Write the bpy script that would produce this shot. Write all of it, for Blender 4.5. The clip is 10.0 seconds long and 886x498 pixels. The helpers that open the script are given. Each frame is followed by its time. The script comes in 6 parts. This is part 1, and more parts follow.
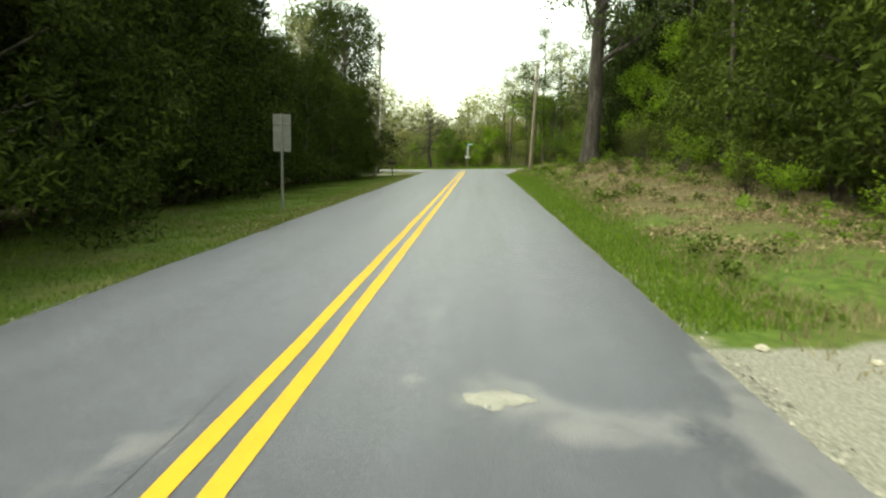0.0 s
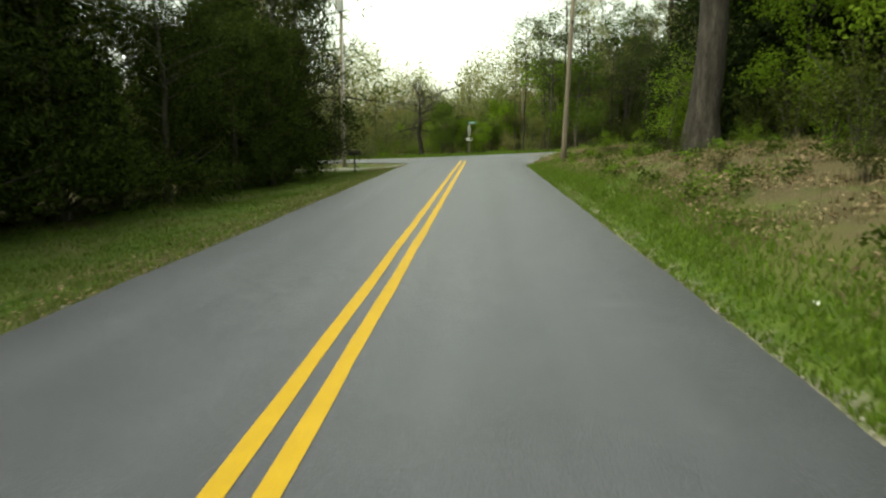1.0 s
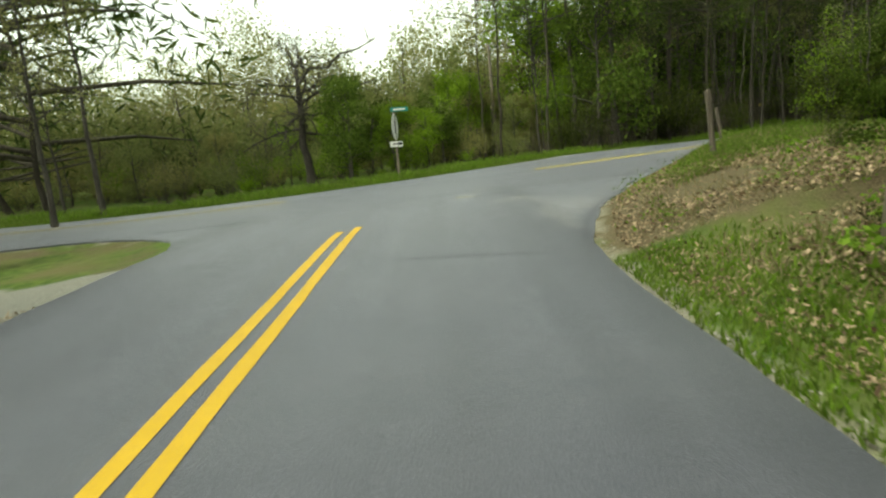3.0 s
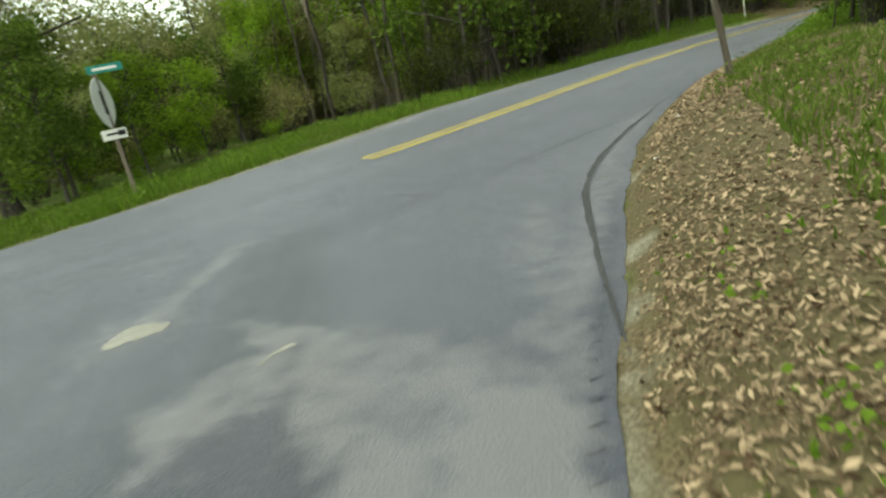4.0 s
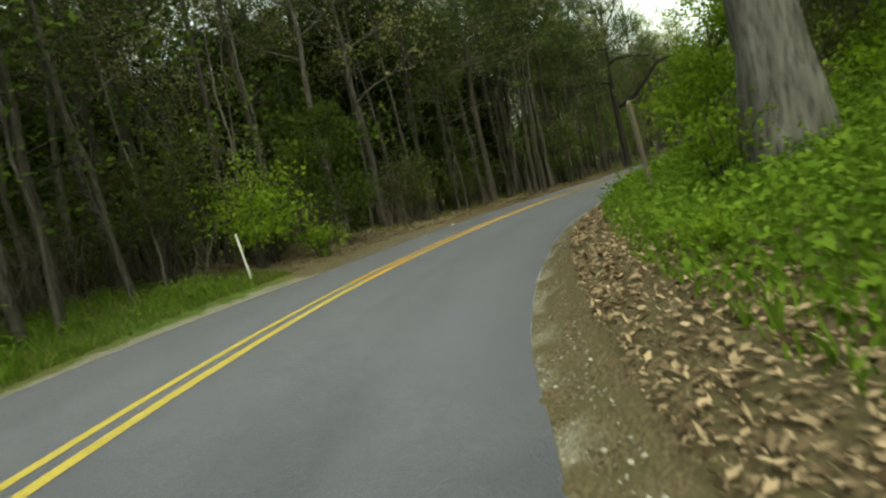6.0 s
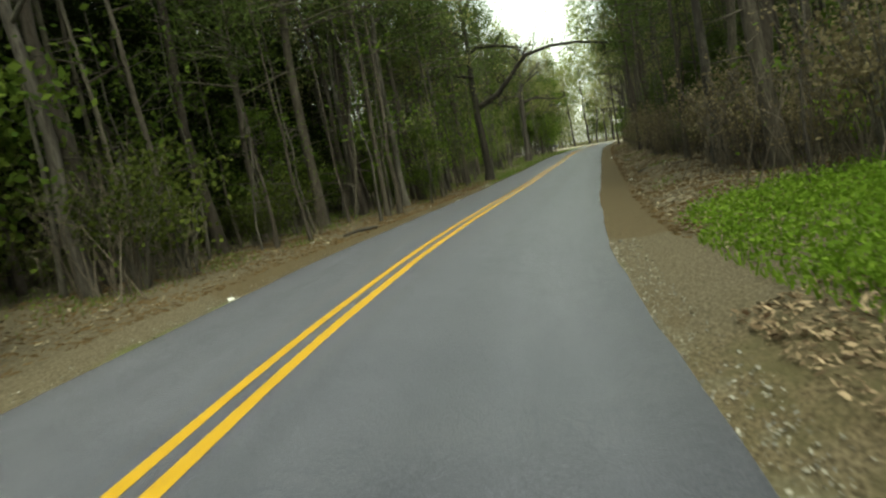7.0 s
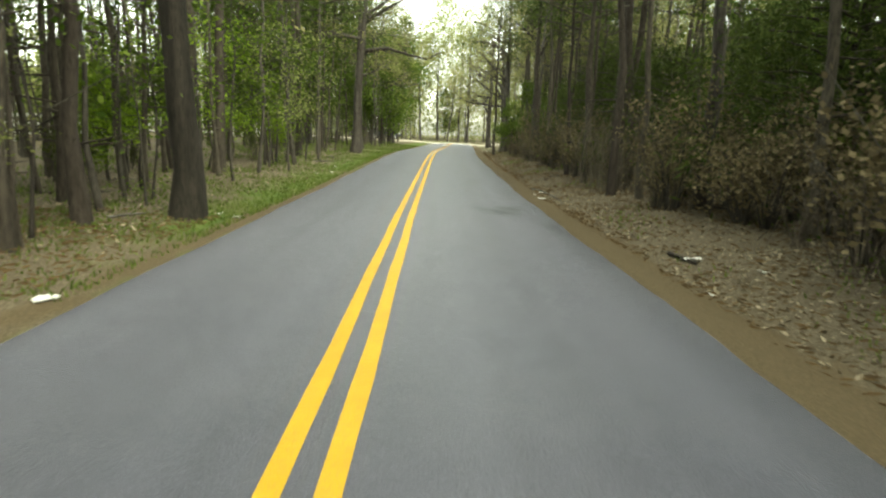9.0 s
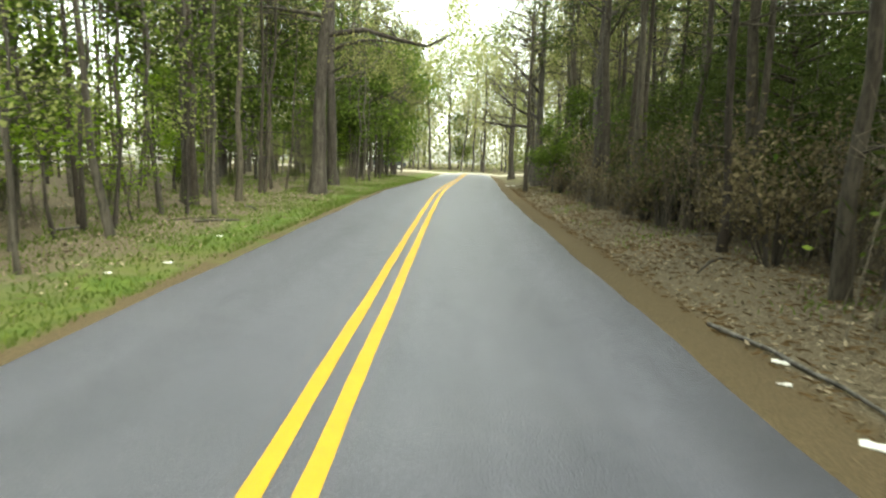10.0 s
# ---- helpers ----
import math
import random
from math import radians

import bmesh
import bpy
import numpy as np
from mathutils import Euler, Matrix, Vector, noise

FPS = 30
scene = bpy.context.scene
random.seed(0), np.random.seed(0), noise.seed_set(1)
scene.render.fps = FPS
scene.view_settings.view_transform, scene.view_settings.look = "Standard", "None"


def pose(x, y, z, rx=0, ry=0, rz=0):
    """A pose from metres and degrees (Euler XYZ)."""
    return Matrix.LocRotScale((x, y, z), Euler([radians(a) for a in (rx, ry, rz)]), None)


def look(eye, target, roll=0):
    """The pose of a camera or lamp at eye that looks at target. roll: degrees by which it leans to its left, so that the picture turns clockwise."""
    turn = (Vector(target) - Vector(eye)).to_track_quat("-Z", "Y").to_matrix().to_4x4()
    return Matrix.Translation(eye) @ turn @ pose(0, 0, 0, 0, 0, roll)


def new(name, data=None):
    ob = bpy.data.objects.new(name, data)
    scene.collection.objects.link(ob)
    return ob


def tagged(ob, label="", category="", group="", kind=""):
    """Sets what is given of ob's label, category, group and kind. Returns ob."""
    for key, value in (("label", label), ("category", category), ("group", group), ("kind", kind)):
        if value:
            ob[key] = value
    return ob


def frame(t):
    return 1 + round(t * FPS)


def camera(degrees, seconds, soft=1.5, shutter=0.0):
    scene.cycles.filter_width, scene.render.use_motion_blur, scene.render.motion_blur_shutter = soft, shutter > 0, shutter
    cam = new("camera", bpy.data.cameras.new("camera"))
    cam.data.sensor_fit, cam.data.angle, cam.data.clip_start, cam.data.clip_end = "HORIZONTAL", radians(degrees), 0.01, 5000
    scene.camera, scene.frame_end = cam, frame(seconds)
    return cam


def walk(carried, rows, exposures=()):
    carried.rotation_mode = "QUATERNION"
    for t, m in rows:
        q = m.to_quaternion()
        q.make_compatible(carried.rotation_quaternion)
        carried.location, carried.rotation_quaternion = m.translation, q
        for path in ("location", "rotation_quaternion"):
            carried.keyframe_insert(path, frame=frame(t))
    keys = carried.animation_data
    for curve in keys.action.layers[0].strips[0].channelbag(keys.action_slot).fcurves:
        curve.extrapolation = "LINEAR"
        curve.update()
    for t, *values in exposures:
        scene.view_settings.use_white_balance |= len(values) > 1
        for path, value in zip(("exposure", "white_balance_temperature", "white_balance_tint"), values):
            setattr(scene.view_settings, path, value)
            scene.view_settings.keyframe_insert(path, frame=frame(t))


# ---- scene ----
cam = camera(72.2, 10.0, soft=2.35, shutter=0.08)
walk(cam, [
    (0.0, pose(1.22, 8.63, 1.50, 80.84, -1.55, 3.44)),
    (0.5, pose(1.08, 16.00, 1.52, 81.12, -1.37, 4.49)),
    (1.0, pose(1.02, 23.16, 1.53, 79.09, -0.08, 3.68)),
    (1.5, pose(1.08, 30.15, 1.43, 77.98, 1.13, 2.28)),
    (2.0, pose(1.15, 36.71, 1.40, 79.16, 2.65, 0.99)),
    (2.2, pose(1.18, 39.18, 1.42, 77.46, 3.02, 0.08)),
    (3.3, pose(1.78, 50.73, 1.39, 79.02, 6.08, -2.13)),
    (3.4, pose(1.93, 51.70, 1.44, 77.91, 7.62, -4.21)),
    (3.5, pose(2.14, 52.62, 1.47, 78.03, 8.58, -5.29)),
    (3.7, pose(2.64, 54.39, 1.44, 77.71, 9.87, -7.42)),
    (4.0, pose(3.68, 57.07, 1.47, 71.12, 10.84, -13.56)),
    (4.2, pose(4.48, 58.84, 1.44, 75.57, 8.86, -22.64)),
    (4.3, pose(4.75, 59.56, 1.40, 73.01, 8.40, -27.91)),
    (4.5, pose(5.29, 60.93, 1.31, 75.55, 9.07, -28.65)),
    (4.7, pose(5.96, 62.27, 1.18, 78.60, 8.63, -30.50)),
    (4.9, pose(6.66, 63.58, 1.16, 72.75, 10.04, -35.35)),
    (5.0, pose(7.09, 64.21, 1.15, 76.40, 9.39, -36.73)),
    (5.2, pose(8.03, 65.48, 1.14, 73.59, 9.93, -41.93)),
    (5.5, pose(9.99, 67.56, 1.07, 79.89, 12.21, -51.07)),
    (5.7, pose(11.75, 68.90, 1.04, 75.84, 13.15, -55.78)),
    (5.8, pose(12.65, 69.60, 1.03, 78.91, 13.22, -56.57)),
    (6.0, pose(14.43, 70.85, 0.87, 84.70, 12.32, -57.95)),
    (6.2, pose(16.04, 71.86, 0.91, 83.32, 11.96, -60.53)),
    (7.3, pose(26.40, 76.18, 1.21, 81.77, 8.92, -78.10)),
    (7.5, pose(28.70, 76.64, 1.28, 80.10, 7.24, -80.19)),
    (8.0, pose(34.79, 77.68, 1.40, 78.83, 1.65, -86.08)),
    (8.5, pose(41.09, 78.03, 1.37, 81.49, -1.41, -86.91)),
    (9.0, pose(47.73, 78.22, 1.36, 79.40, -1.92, -89.11)),
    (9.5, pose(54.20, 78.31, 1.43, 81.91, -1.66, -88.66)),
    (10.0, pose(60.56, 78.33, 1.43, 81.97, -1.49, -87.84)),
], exposures=((0.0, 1.85, 8200, -13), (0.5, 1.55, 8200, -13), (1.0, 1.35, 8300, -13), (1.5, 1.3, 8400, -13), (2.2, 1.32, 8300, -13), (3.5, 1.5, 7700, -15), (4.0, 1.45, 7500, -14), (4.5, 1.42, 7700, -13), (6.0, 1.4, 8000, -15), (7.4, 1.88, 7800, -15), (8.5, 2.4, 8000, -11), (9.0, 2.45, 8000, -10), (10.0, 2.7, 7700, -9)))

# ---- light: bright thin overcast, sun high behind the right shoulder ----
SUN_EL, SUN_AZ = radians(58), radians(236)
world = bpy.data.worlds.new("world")
scene.world = world
world.use_nodes = True
wn = world.node_tree.nodes
sky = wn.new("ShaderNodeTexSky")
sky.sky_type = "NISHITA"
sky.sun_disc = False
sky.sun_elevation, sky.sun_rotation = SUN_EL, SUN_AZ
sky.air_density, sky.dust_density, sky.ozone_density = 1.0, 2.0, 1.0
wn["Background"].inputs["Strength"].default_value = 0.15
haze = wn.new("ShaderNodeHueSaturation")
haze.inputs["Saturation"].default_value = 0.3
world.node_tree.links.new(sky.outputs[0], haze.inputs["Color"])
world.node_tree.links.new(haze.outputs[0], wn["Background"].inputs["Color"])
sun = new("sun", bpy.data.lights.new("sun", "SUN"))
sun.data.energy, sun.data.angle, sun.data.color = 0.55, radians(40), (1.0, 0.96, 0.9)
sun.matrix_world = look((0, 0, 50), (-50 * math.sin(SUN_AZ) / math.tan(SUN_EL), -50 * math.cos(SUN_AZ) / math.tan(SUN_EL), 0))


# ---- materials ----
def material(name, cols, scale=6.0, rough=0.85, bump=0.3, detail=8.0, fine=60.0, stretch=(1, 1, 1), per_object=0.0, spec=0.3, bump_scale=None, metal=0.0, island=0.0):
    """Two scales of noise between three colours, with fine relief; small shifts from piece to piece."""
    m = bpy.data.materials.new(name)
    m.use_nodes = True
    nt = m.node_tree
    n, l = nt.nodes, nt.links
    bsdf = n["Principled BSDF"]
    geo = n.new("ShaderNodeTexCoord")
    mp = n.new("ShaderNodeMapping")
    mp.inputs["Scale"].default_value = stretch
    l.new(geo.outputs["Object"], mp.inputs["Vector"])
    big = n.new("ShaderNodeTexNoise")
    big.inputs["Scale"].default_value, big.inputs["Detail"].default_value = scale, detail
    l.new(mp.outputs[0], big.inputs["Vector"])
    small = n.new("ShaderNodeTexNoise")
    small.inputs["Scale"].default_value, small.inputs["Detail"].default_value = fine, 4.0
    l.new(mp.outputs[0], small.inputs["Vector"])
    ramp = n.new("ShaderNodeValToRGB")
    ramp.color_ramp.elements[0].position, ramp.color_ramp.elements[1].position = 0.3, 0.7
    ramp.color_ramp.elements[0].color, ramp.color_ramp.elements[1].color = (*cols[0], 1), (*cols[1], 1)
    l.new(big.outputs["Fac"], ramp.inputs[0])
    mix = n.new("ShaderNodeMix")
    mix.data_type = "RGBA"
    r2 = n.new("ShaderNodeMapRange")
    r2.inputs["From Min"].default_value, r2.inputs["From Max"].default_value = 0.45, 0.75
    l.new(small.outputs["Fac"], r2.inputs["Value"])
    l.new(r2.outputs[0], mix.inputs["Factor"])
    l.new(ramp.outputs[0], mix.inputs["A"])
    mix.inputs["B"].default_value = (*cols[2], 1)
    col = mix.outputs["Result"]
    for source, amount in (("Object Info", per_object), ("Geometry", island)):
        if amount:
            info = n.new("ShaderNodeObjectInfo" if source == "Object Info" else "ShaderNodeNewGeometry")
            rnd = info.outputs["Random" if source == "Object Info" else "Random Per Island"]
            hsv = n.new("ShaderNodeHueSaturation")
            mr = n.new("ShaderNodeMapRange")
            mr.inputs["To Min"].default_value, mr.inputs["To Max"].default_value = 1 - amount, 1 + amount
            l.new(rnd, mr.inputs["Value"])
            l.new(mr.outputs[0], hsv.inputs["Value"])
            mh = n.new("ShaderNodeMapRange")
            mh.inputs["To Min"].default_value, mh.inputs["To Max"].default_value = 0.5 - 0.06 * amount, 0.5 + 0.06 * amount
            l.new(rnd, mh.inputs["Value"])
            l.new(mh.outputs[0], hsv.inputs["Hue"])
            l.new(col, hsv.inputs["Color"])
            col = hsv.outputs[0]
    l.new(col, bsdf.inputs["Base Color"])
    bsdf.inputs["Roughness"].default_value = rough
    bsdf.inputs["Specular IOR Level"].default_value = spec
    bsdf.inputs["Metallic"].default_value = metal
    if bump:
        bp = n.new("ShaderNodeBump")
        bp.inputs["Strength"].default_value, bp.inputs["Distance"].default_value = bump, 0.02
        l.new(small.outputs["Fac"] if bump_scale is None else big.outputs["Fac"], bp.inputs["Height"])
        l.new(bp.outputs[0], bsdf.inputs["Normal"])
    return m


def leaf_material(name, c0, c1, amount=0.35, through_light=0.35):
    """Leaves: each leaf its own shade, some light passing through."""
    m = bpy.data.materials.new(name)
    m.use_nodes = True
    n, l = m.node_tree.nodes, m.node_tree.links
    bsdf = n["Principled BSDF"]
    geo = n.new("ShaderNodeNewGeometry")
    oi = n.new("ShaderNodeObjectInfo")
    mix = n.new("ShaderNodeMix")
    mix.data_type = "RGBA"
    mix.inputs["A"].default_value, mix.inputs["B"].default_value = (*c0, 1), (*c1, 1)
    l.new(geo.outputs["Random Per Island"], mix.inputs["Factor"])
    hsv = n.new("ShaderNodeHueSaturation")
    mr = n.new("ShaderNodeMapRange")
    mr.inputs["To Min"].default_value, mr.inputs["To Max"].default_value = 1 - amount, 1 + amount
    l.new(oi.outputs["Random"], mr.inputs["Value"])
    l.new(mr.outputs[0], hsv.inputs["Value"])
    l.new(mix.outputs["Result"], hsv.inputs["Color"])
    l.new(hsv.outputs[0], bsdf.inputs["Base Color"])
    bsdf.inputs["Roughness"].default_value = 0.75
    bsdf.inputs["Specular IOR Level"].default_value = 0.08
    tr = n.new("ShaderNodeBsdfTranslucent")
    l.new(hsv.outputs[0], tr.inputs["Color"])
    sh = n.new("ShaderNodeMixShader")
    sh.inputs[0].default_value = through_light
    l.new(bsdf.outputs[0], sh.inputs[1])
    l.new(tr.outputs[0], sh.inputs[2])
    l.new(sh.outputs[0], n["Material Output"].inputs["Surface"])
    return m


M_ASPHALT = material("asphalt", ((0.042, 0.045, 0.066), (0.066, 0.068, 0.092), (0.112, 0.112, 0.142)), scale=1.1, rough=0.37, bump=0.5, fine=70, spec=0.75)
# darker margins, paler wheel tracks and dusty patches; a dusty bloom at low angles
_p = M_ASPHALT.node_tree.nodes["Principled BSDF"]
_p.inputs["Sheen Roughness"].default_value = 0.26
_p.inputs["Sheen Tint"].default_value = (0.88, 0.88, 1.0, 1)
_n, _l = M_ASPHALT.node_tree.nodes, M_ASPHALT.node_tree.links
_a = _n.new("ShaderNodeAttribute")
_a.attribute_name = "wear"
_h = _n.new("ShaderNodeHueSaturation")
_b = _n["Principled BSDF"].inputs["Base Color"]
_l.new(_b.links[0].from_socket, _h.inputs["Color"])
_l.new(_a.outputs["Fac"], _h.inputs["Value"])
_d, _t, _s, _r, _m = (_n.new("ShaderNode" + k) for k in ("Attribute", "TexNoise", "Math", "MapRange", "Mix"))
_d.attribute_name, _t.inputs["Scale"].default_value, _t.inputs["Detail"].default_value = "dust", 4.5, 8.0
_l.new(_n["Mapping"].outputs[0], _t.inputs["Vector"])
_s.operation, _s.inputs[1].default_value = "MULTIPLY_ADD", 1.9
_l.new(_t.outputs["Fac"], _s.inputs[0])
_l.new(_d.outputs["Fac"], _s.inputs[2])
_l.new(_s.outputs[0], _r.inputs["Value"])
_r.inputs["From Min"].default_value, _r.inputs["From Max"].default_value, _r.inputs["To Max"].default_value = 1.3, 1.95, 0.54
_m.data_type = "RGBA"
_g, _w = _n.new("ShaderNodeMapRange"), _n.new("ShaderNodeMath")
_g.inputs["From Min"].default_value, _g.inputs["From Max"].default_value, _g.inputs["To Min"].default_value, _g.inputs["To Max"].default_value = 0.3, 0.7, 0.74, 1.0
_w.operation = "MULTIPLY"
_l.new(_t.outputs["Fac"], _g.inputs["Value"])
_l.new(_g.outputs[0], _w.inputs[0])
_l.new(_a.outputs["Fac"], _w.inputs[1])
_l.new(_w.outputs[0], _p.inputs["Sheen Weight"])
_l.new(_r.outputs[0], _m.inputs["Factor"])
_l.new(_h.outputs[0], _m.inputs["A"])
_m.inputs["B"].default_value = (0.225, 0.218, 0.228, 1)
_l.new(_m.outputs["Result"], _b)
M_YELLOW = material("yellow_paint", ((0.56, 0.35, 0.02), (0.63, 0.395, 0.026), (0.38, 0.25, 0.05)), scale=5, rough=0.6, bump=0.25, fine=110)
M_FADED = material("faded_yellow_paint", ((0.46, 0.36, 0.06), (0.54, 0.43, 0.09), (0.24, 0.21, 0.11)), scale=6, rough=0.7, bump=0.25, fine=70)
M_GOLD = material("golden_yellow_paint", ((0.52, 0.305, 0.02), (0.59, 0.35, 0.026), (0.36, 0.225, 0.05)), scale=5, rough=0.6, bump=0.25, fine=110)
M_GRAVEL = material("pale_gravel", ((0.36, 0.33, 0.27), (0.48, 0.45, 0.38), (0.25, 0.23, 0.19)), scale=1.4, rough=0.95, bump=0.8, fine=40)
M_SAND = material("pale_sand", ((0.28, 0.242, 0.175), (0.33, 0.292, 0.22), (0.22, 0.19, 0.14)), scale=2.2, rough=0.95, bump=0.6, fine=50)
M_BARK = material("grey_bark", ((0.034, 0.029, 0.024), (0.115, 0.103, 0.09), (0.02, 0.017, 0.014)), scale=5, rough=0.95, bump=1.0, fine=22, stretch=(1.6, 1.6, 0.25), per_object=0.3)
M_PINE_BARK = material("brown_pine_bark", ((0.046, 0.038, 0.03), (0.09, 0.077, 0.062), (0.024, 0.02, 0.016)), scale=6, rough=0.95, bump=1.0, fine=18, stretch=(1.5, 1.5, 0.35), per_object=0.3)
M_DARK_BARK = material("dark_oak_bark", ((0.013, 0.011, 0.009), (0.04, 0.034, 0.028), (0.008, 0.007, 0.006)), scale=5, rough=0.95, bump=1.0, fine=22, stretch=(1.6, 1.6, 0.25))
M_PALE_BARK = material("pale_mottled_bark", ((0.055, 0.052, 0.046), (0.2, 0.19, 0.176), (0.035, 0.033, 0.029)), scale=4.5, rough=0.92, bump=1.0, fine=20, stretch=(1.4, 1.4, 0.3))
M_BRUSH = material("grey_brown_stems", ((0.09, 0.075, 0.058), (0.16, 0.135, 0.105), (0.05, 0.042, 0.033)), scale=6, rough=0.95, bump=0.4, fine=30, per_object=0.3)
M_POLE = material("weathered_pole_wood", ((0.16, 0.132, 0.104), (0.25, 0.212, 0.168), (0.1, 0.082, 0.066)), scale=4, rough=0.9, bump=0.5, fine=30, stretch=(2, 2, 0.12))
M_STEEL = material("dull_steel", ((0.3, 0.31, 0.31), (0.4, 0.41, 0.4), (0.24, 0.24, 0.23)), scale=6, rough=0.55, bump=0.08, fine=40, metal=0.3)
M_BLACK = material("black_paint", ((0.012, 0.012, 0.013), (0.02, 0.02, 0.02), (0.03, 0.03, 0.03)), scale=6, rough=0.45, bump=0.05)
M_WHITE = material("white_paint", ((0.72, 0.72, 0.7), (0.8, 0.8, 0.79), (0.6, 0.6, 0.57)), scale=4, rough=0.6, bump=0.05)
# shaded hollows of the cedar crowns are put into the near-black low tone
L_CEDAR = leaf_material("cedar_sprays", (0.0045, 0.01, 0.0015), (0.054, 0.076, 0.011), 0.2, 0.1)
# two evergreen tints: wood shade coloured into one, daylight into the other
L_WOODSHADE = leaf_material("shaded_evergreen_sprays", (0.005, 0.01, 0.002), (0.027, 0.04, 0.008), 0.25, 0.12)
L_SUNLIT = leaf_material("sunlit_evergreen_sprays", (0.018, 0.03, 0.005), (0.085, 0.118, 0.02), 0.25, 0.2)
L_PINE = leaf_material("pine_needles", (0.028, 0.047, 0.012), (0.092, 0.12, 0.032), 0.25, 0.3)
L_SPRING = leaf_material("spring_leaves", (0.1, 0.175, 0.014), (0.225, 0.325, 0.036), 0.3, 0.5)
L_DULL = leaf_material("olive_leaves", (0.036, 0.066, 0.01), (0.108, 0.15, 0.027), 0.3, 0.4)
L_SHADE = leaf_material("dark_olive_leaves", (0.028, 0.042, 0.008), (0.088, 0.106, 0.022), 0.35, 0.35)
L_HAZE = leaf_material("pale_green_new_leaves", (0.135, 0.165, 0.052), (0.255, 0.275, 0.105), 0.25, 0.4)
L_OLIVE = leaf_material("tan_olive_new_leaves", (0.13, 0.132, 0.045), (0.255, 0.24, 0.095), 0.25, 0.4)
L_RUST = leaf_material("rusty_dead_leaves", (0.085, 0.07, 0.04), (0.225, 0.185, 0.11), 0.25, 0.35)
L_BUD = leaf_material("pale_buds", (0.13, 0.14, 0.05), (0.26, 0.25, 0.11), 0.25, 0.4)


# ---- the ground plan: two roads and the lie of the land ----
W1R, W1L, W2R, W2L, CROWN = 3.19, 2.85, 2.67, 2.41, 0.032
STEP = 8.96
BENDS = (-0.0494, -0.0494, -0.0422, -0.0105, 0.0318, 0.0311, 0.0071, 0.0006, -0.0013, 0.0015, 0.0, 0.001, 0.004, 0.0, -0.001, 0.0, 0.0, 0.0, 0.0)
LEVEL_AT = (-18, -3, 0, 9, 18, 27, 36, 49, 67, 90, 134)
LEVEL = (-0.5, -0.17, -0.1, -0.1, -0.12, -0.1, -0.04, -0.06, 0.01, 0.3, 0.33)
BANK = (0, 0, 0, 0.079, 0.041, -0.01, -0.006, -0.01, 0, 0, 0)
DS = 0.56
S = np.arange(-2 * STEP, 16 * STEP, DS)
turn = np.interp(S, np.arange(-2, 17) * STEP, BENDS)
i_zero = int(np.argmin(abs(S)))
HEAD = np.cumsum(turn) * DS
HEAD += radians(68.237) - HEAD[i_zero]
CX, CY = np.cumsum(np.sin(HEAD)) * DS, np.cumsum(np.cos(HEAD)) * DS
CX, CY = CX - CX[i_zero], CY - CY[i_zero] + 64.85


def along(x, y):
    """Arc length and offset to the right of the second road's middle, for arrays of places."""
    x, y = np.atleast_1d(np.asarray(x, float)), np.atleast_1d(np.asarray(y, float))
    s, d = np.empty(len(x)), np.empty(len(x))
    cs, sn = CX[::2], CY[::2]
    for a in range(0, len(x), 20000):
        b = slice(a, a + 20000)
        j = ((x[b, None] - cs) ** 2 + (y[b, None] - sn) ** 2).argmin(1) * 2
        ex, ey = x[b] - CX[j], y[b] - CY[j]
        f = ex * np.sin(HEAD[j]) + ey * np.cos(HEAD[j])
        jj = np.clip(j + np.round(np.clip(f, -2, 2) / DS).astype(int), 0, len(S) - 1)
        d[b] = (x[b] - CX[jj]) * np.cos(HEAD[jj]) - (y[b] - CY[jj]) * np.sin(HEAD[jj])
        rest = (x[b] - CX[jj]) * np.sin(HEAD[jj]) + (y[b] - CY[jj]) * np.cos(HEAD[jj])
        over = np.abs(rest)
        d[b] = np.sign(d[b]) * np.hypot(d[b], np.where(over > 0.7, over, 0))
        s[b] = S[jj] + np.clip(rest, -0.5 * DS, 0.5 * DS)
    return s, d


def spot(s, d):
    """The place at arc length s and offset d of the second road."""
    h = np.interp(s, S, HEAD)
    return np.interp(s, S, CX) + d * np.cos(h), np.interp(s, S, CY) - d * np.sin(h)


def road_z(x, y, s=None, d=None):
    x, y = np.atleast_1d(np.asarray(x, float)), np.atleast_1d(np.asarray(y, float))
    if s is None:
        s, d = along(x, y)
    one = -CROWN * np.minimum(np.abs(x), 3.3)
    two = np.interp(s, LEVEL_AT, LEVEL) - CROWN * np.abs(np.clip(d, -3, 3)) - np.interp(s, LEVEL_AT, BANK) * np.clip(d, -2.8, 2.8)
    t = np.clip((d - W2R) / 6, 0, 1)
    t = t * t * (3 - 2 * t) * np.clip((13 - np.abs(x)) / 5, 0, 1) * np.clip((68 - y) / 4, 0, 1)
    return two * (1 - t) + one * t


def bend_line(a, c, b, n=41):
    u = np.linspace(0, 1, n)[:, None]
    return np.array(a) * (1 - u) ** 2 + 2 * np.array(c) * u * (1 - u) + np.array(b) * u ** 2


def smooth_line(points, n=61):
    """An even, rounded line through a few places."""
    p = np.array(points, float)
    for _ in range(3):
        q = np.stack([0.75 * p[:-1] + 0.25 * p[1:], 0.25 * p[:-1] + 0.75 * p[1:]], 1).reshape(-1, 2)
        p = np.concatenate([p[:1], q, p[-1:]])
    k = np.concatenate([[0], np.cumsum(np.hypot(*np.diff(p, axis=0).T))])
    u = np.linspace(0, k[-1], n)
    return np.stack([np.interp(u, k, p[:, 0]), np.interp(u, k, p[:, 1])], 1)


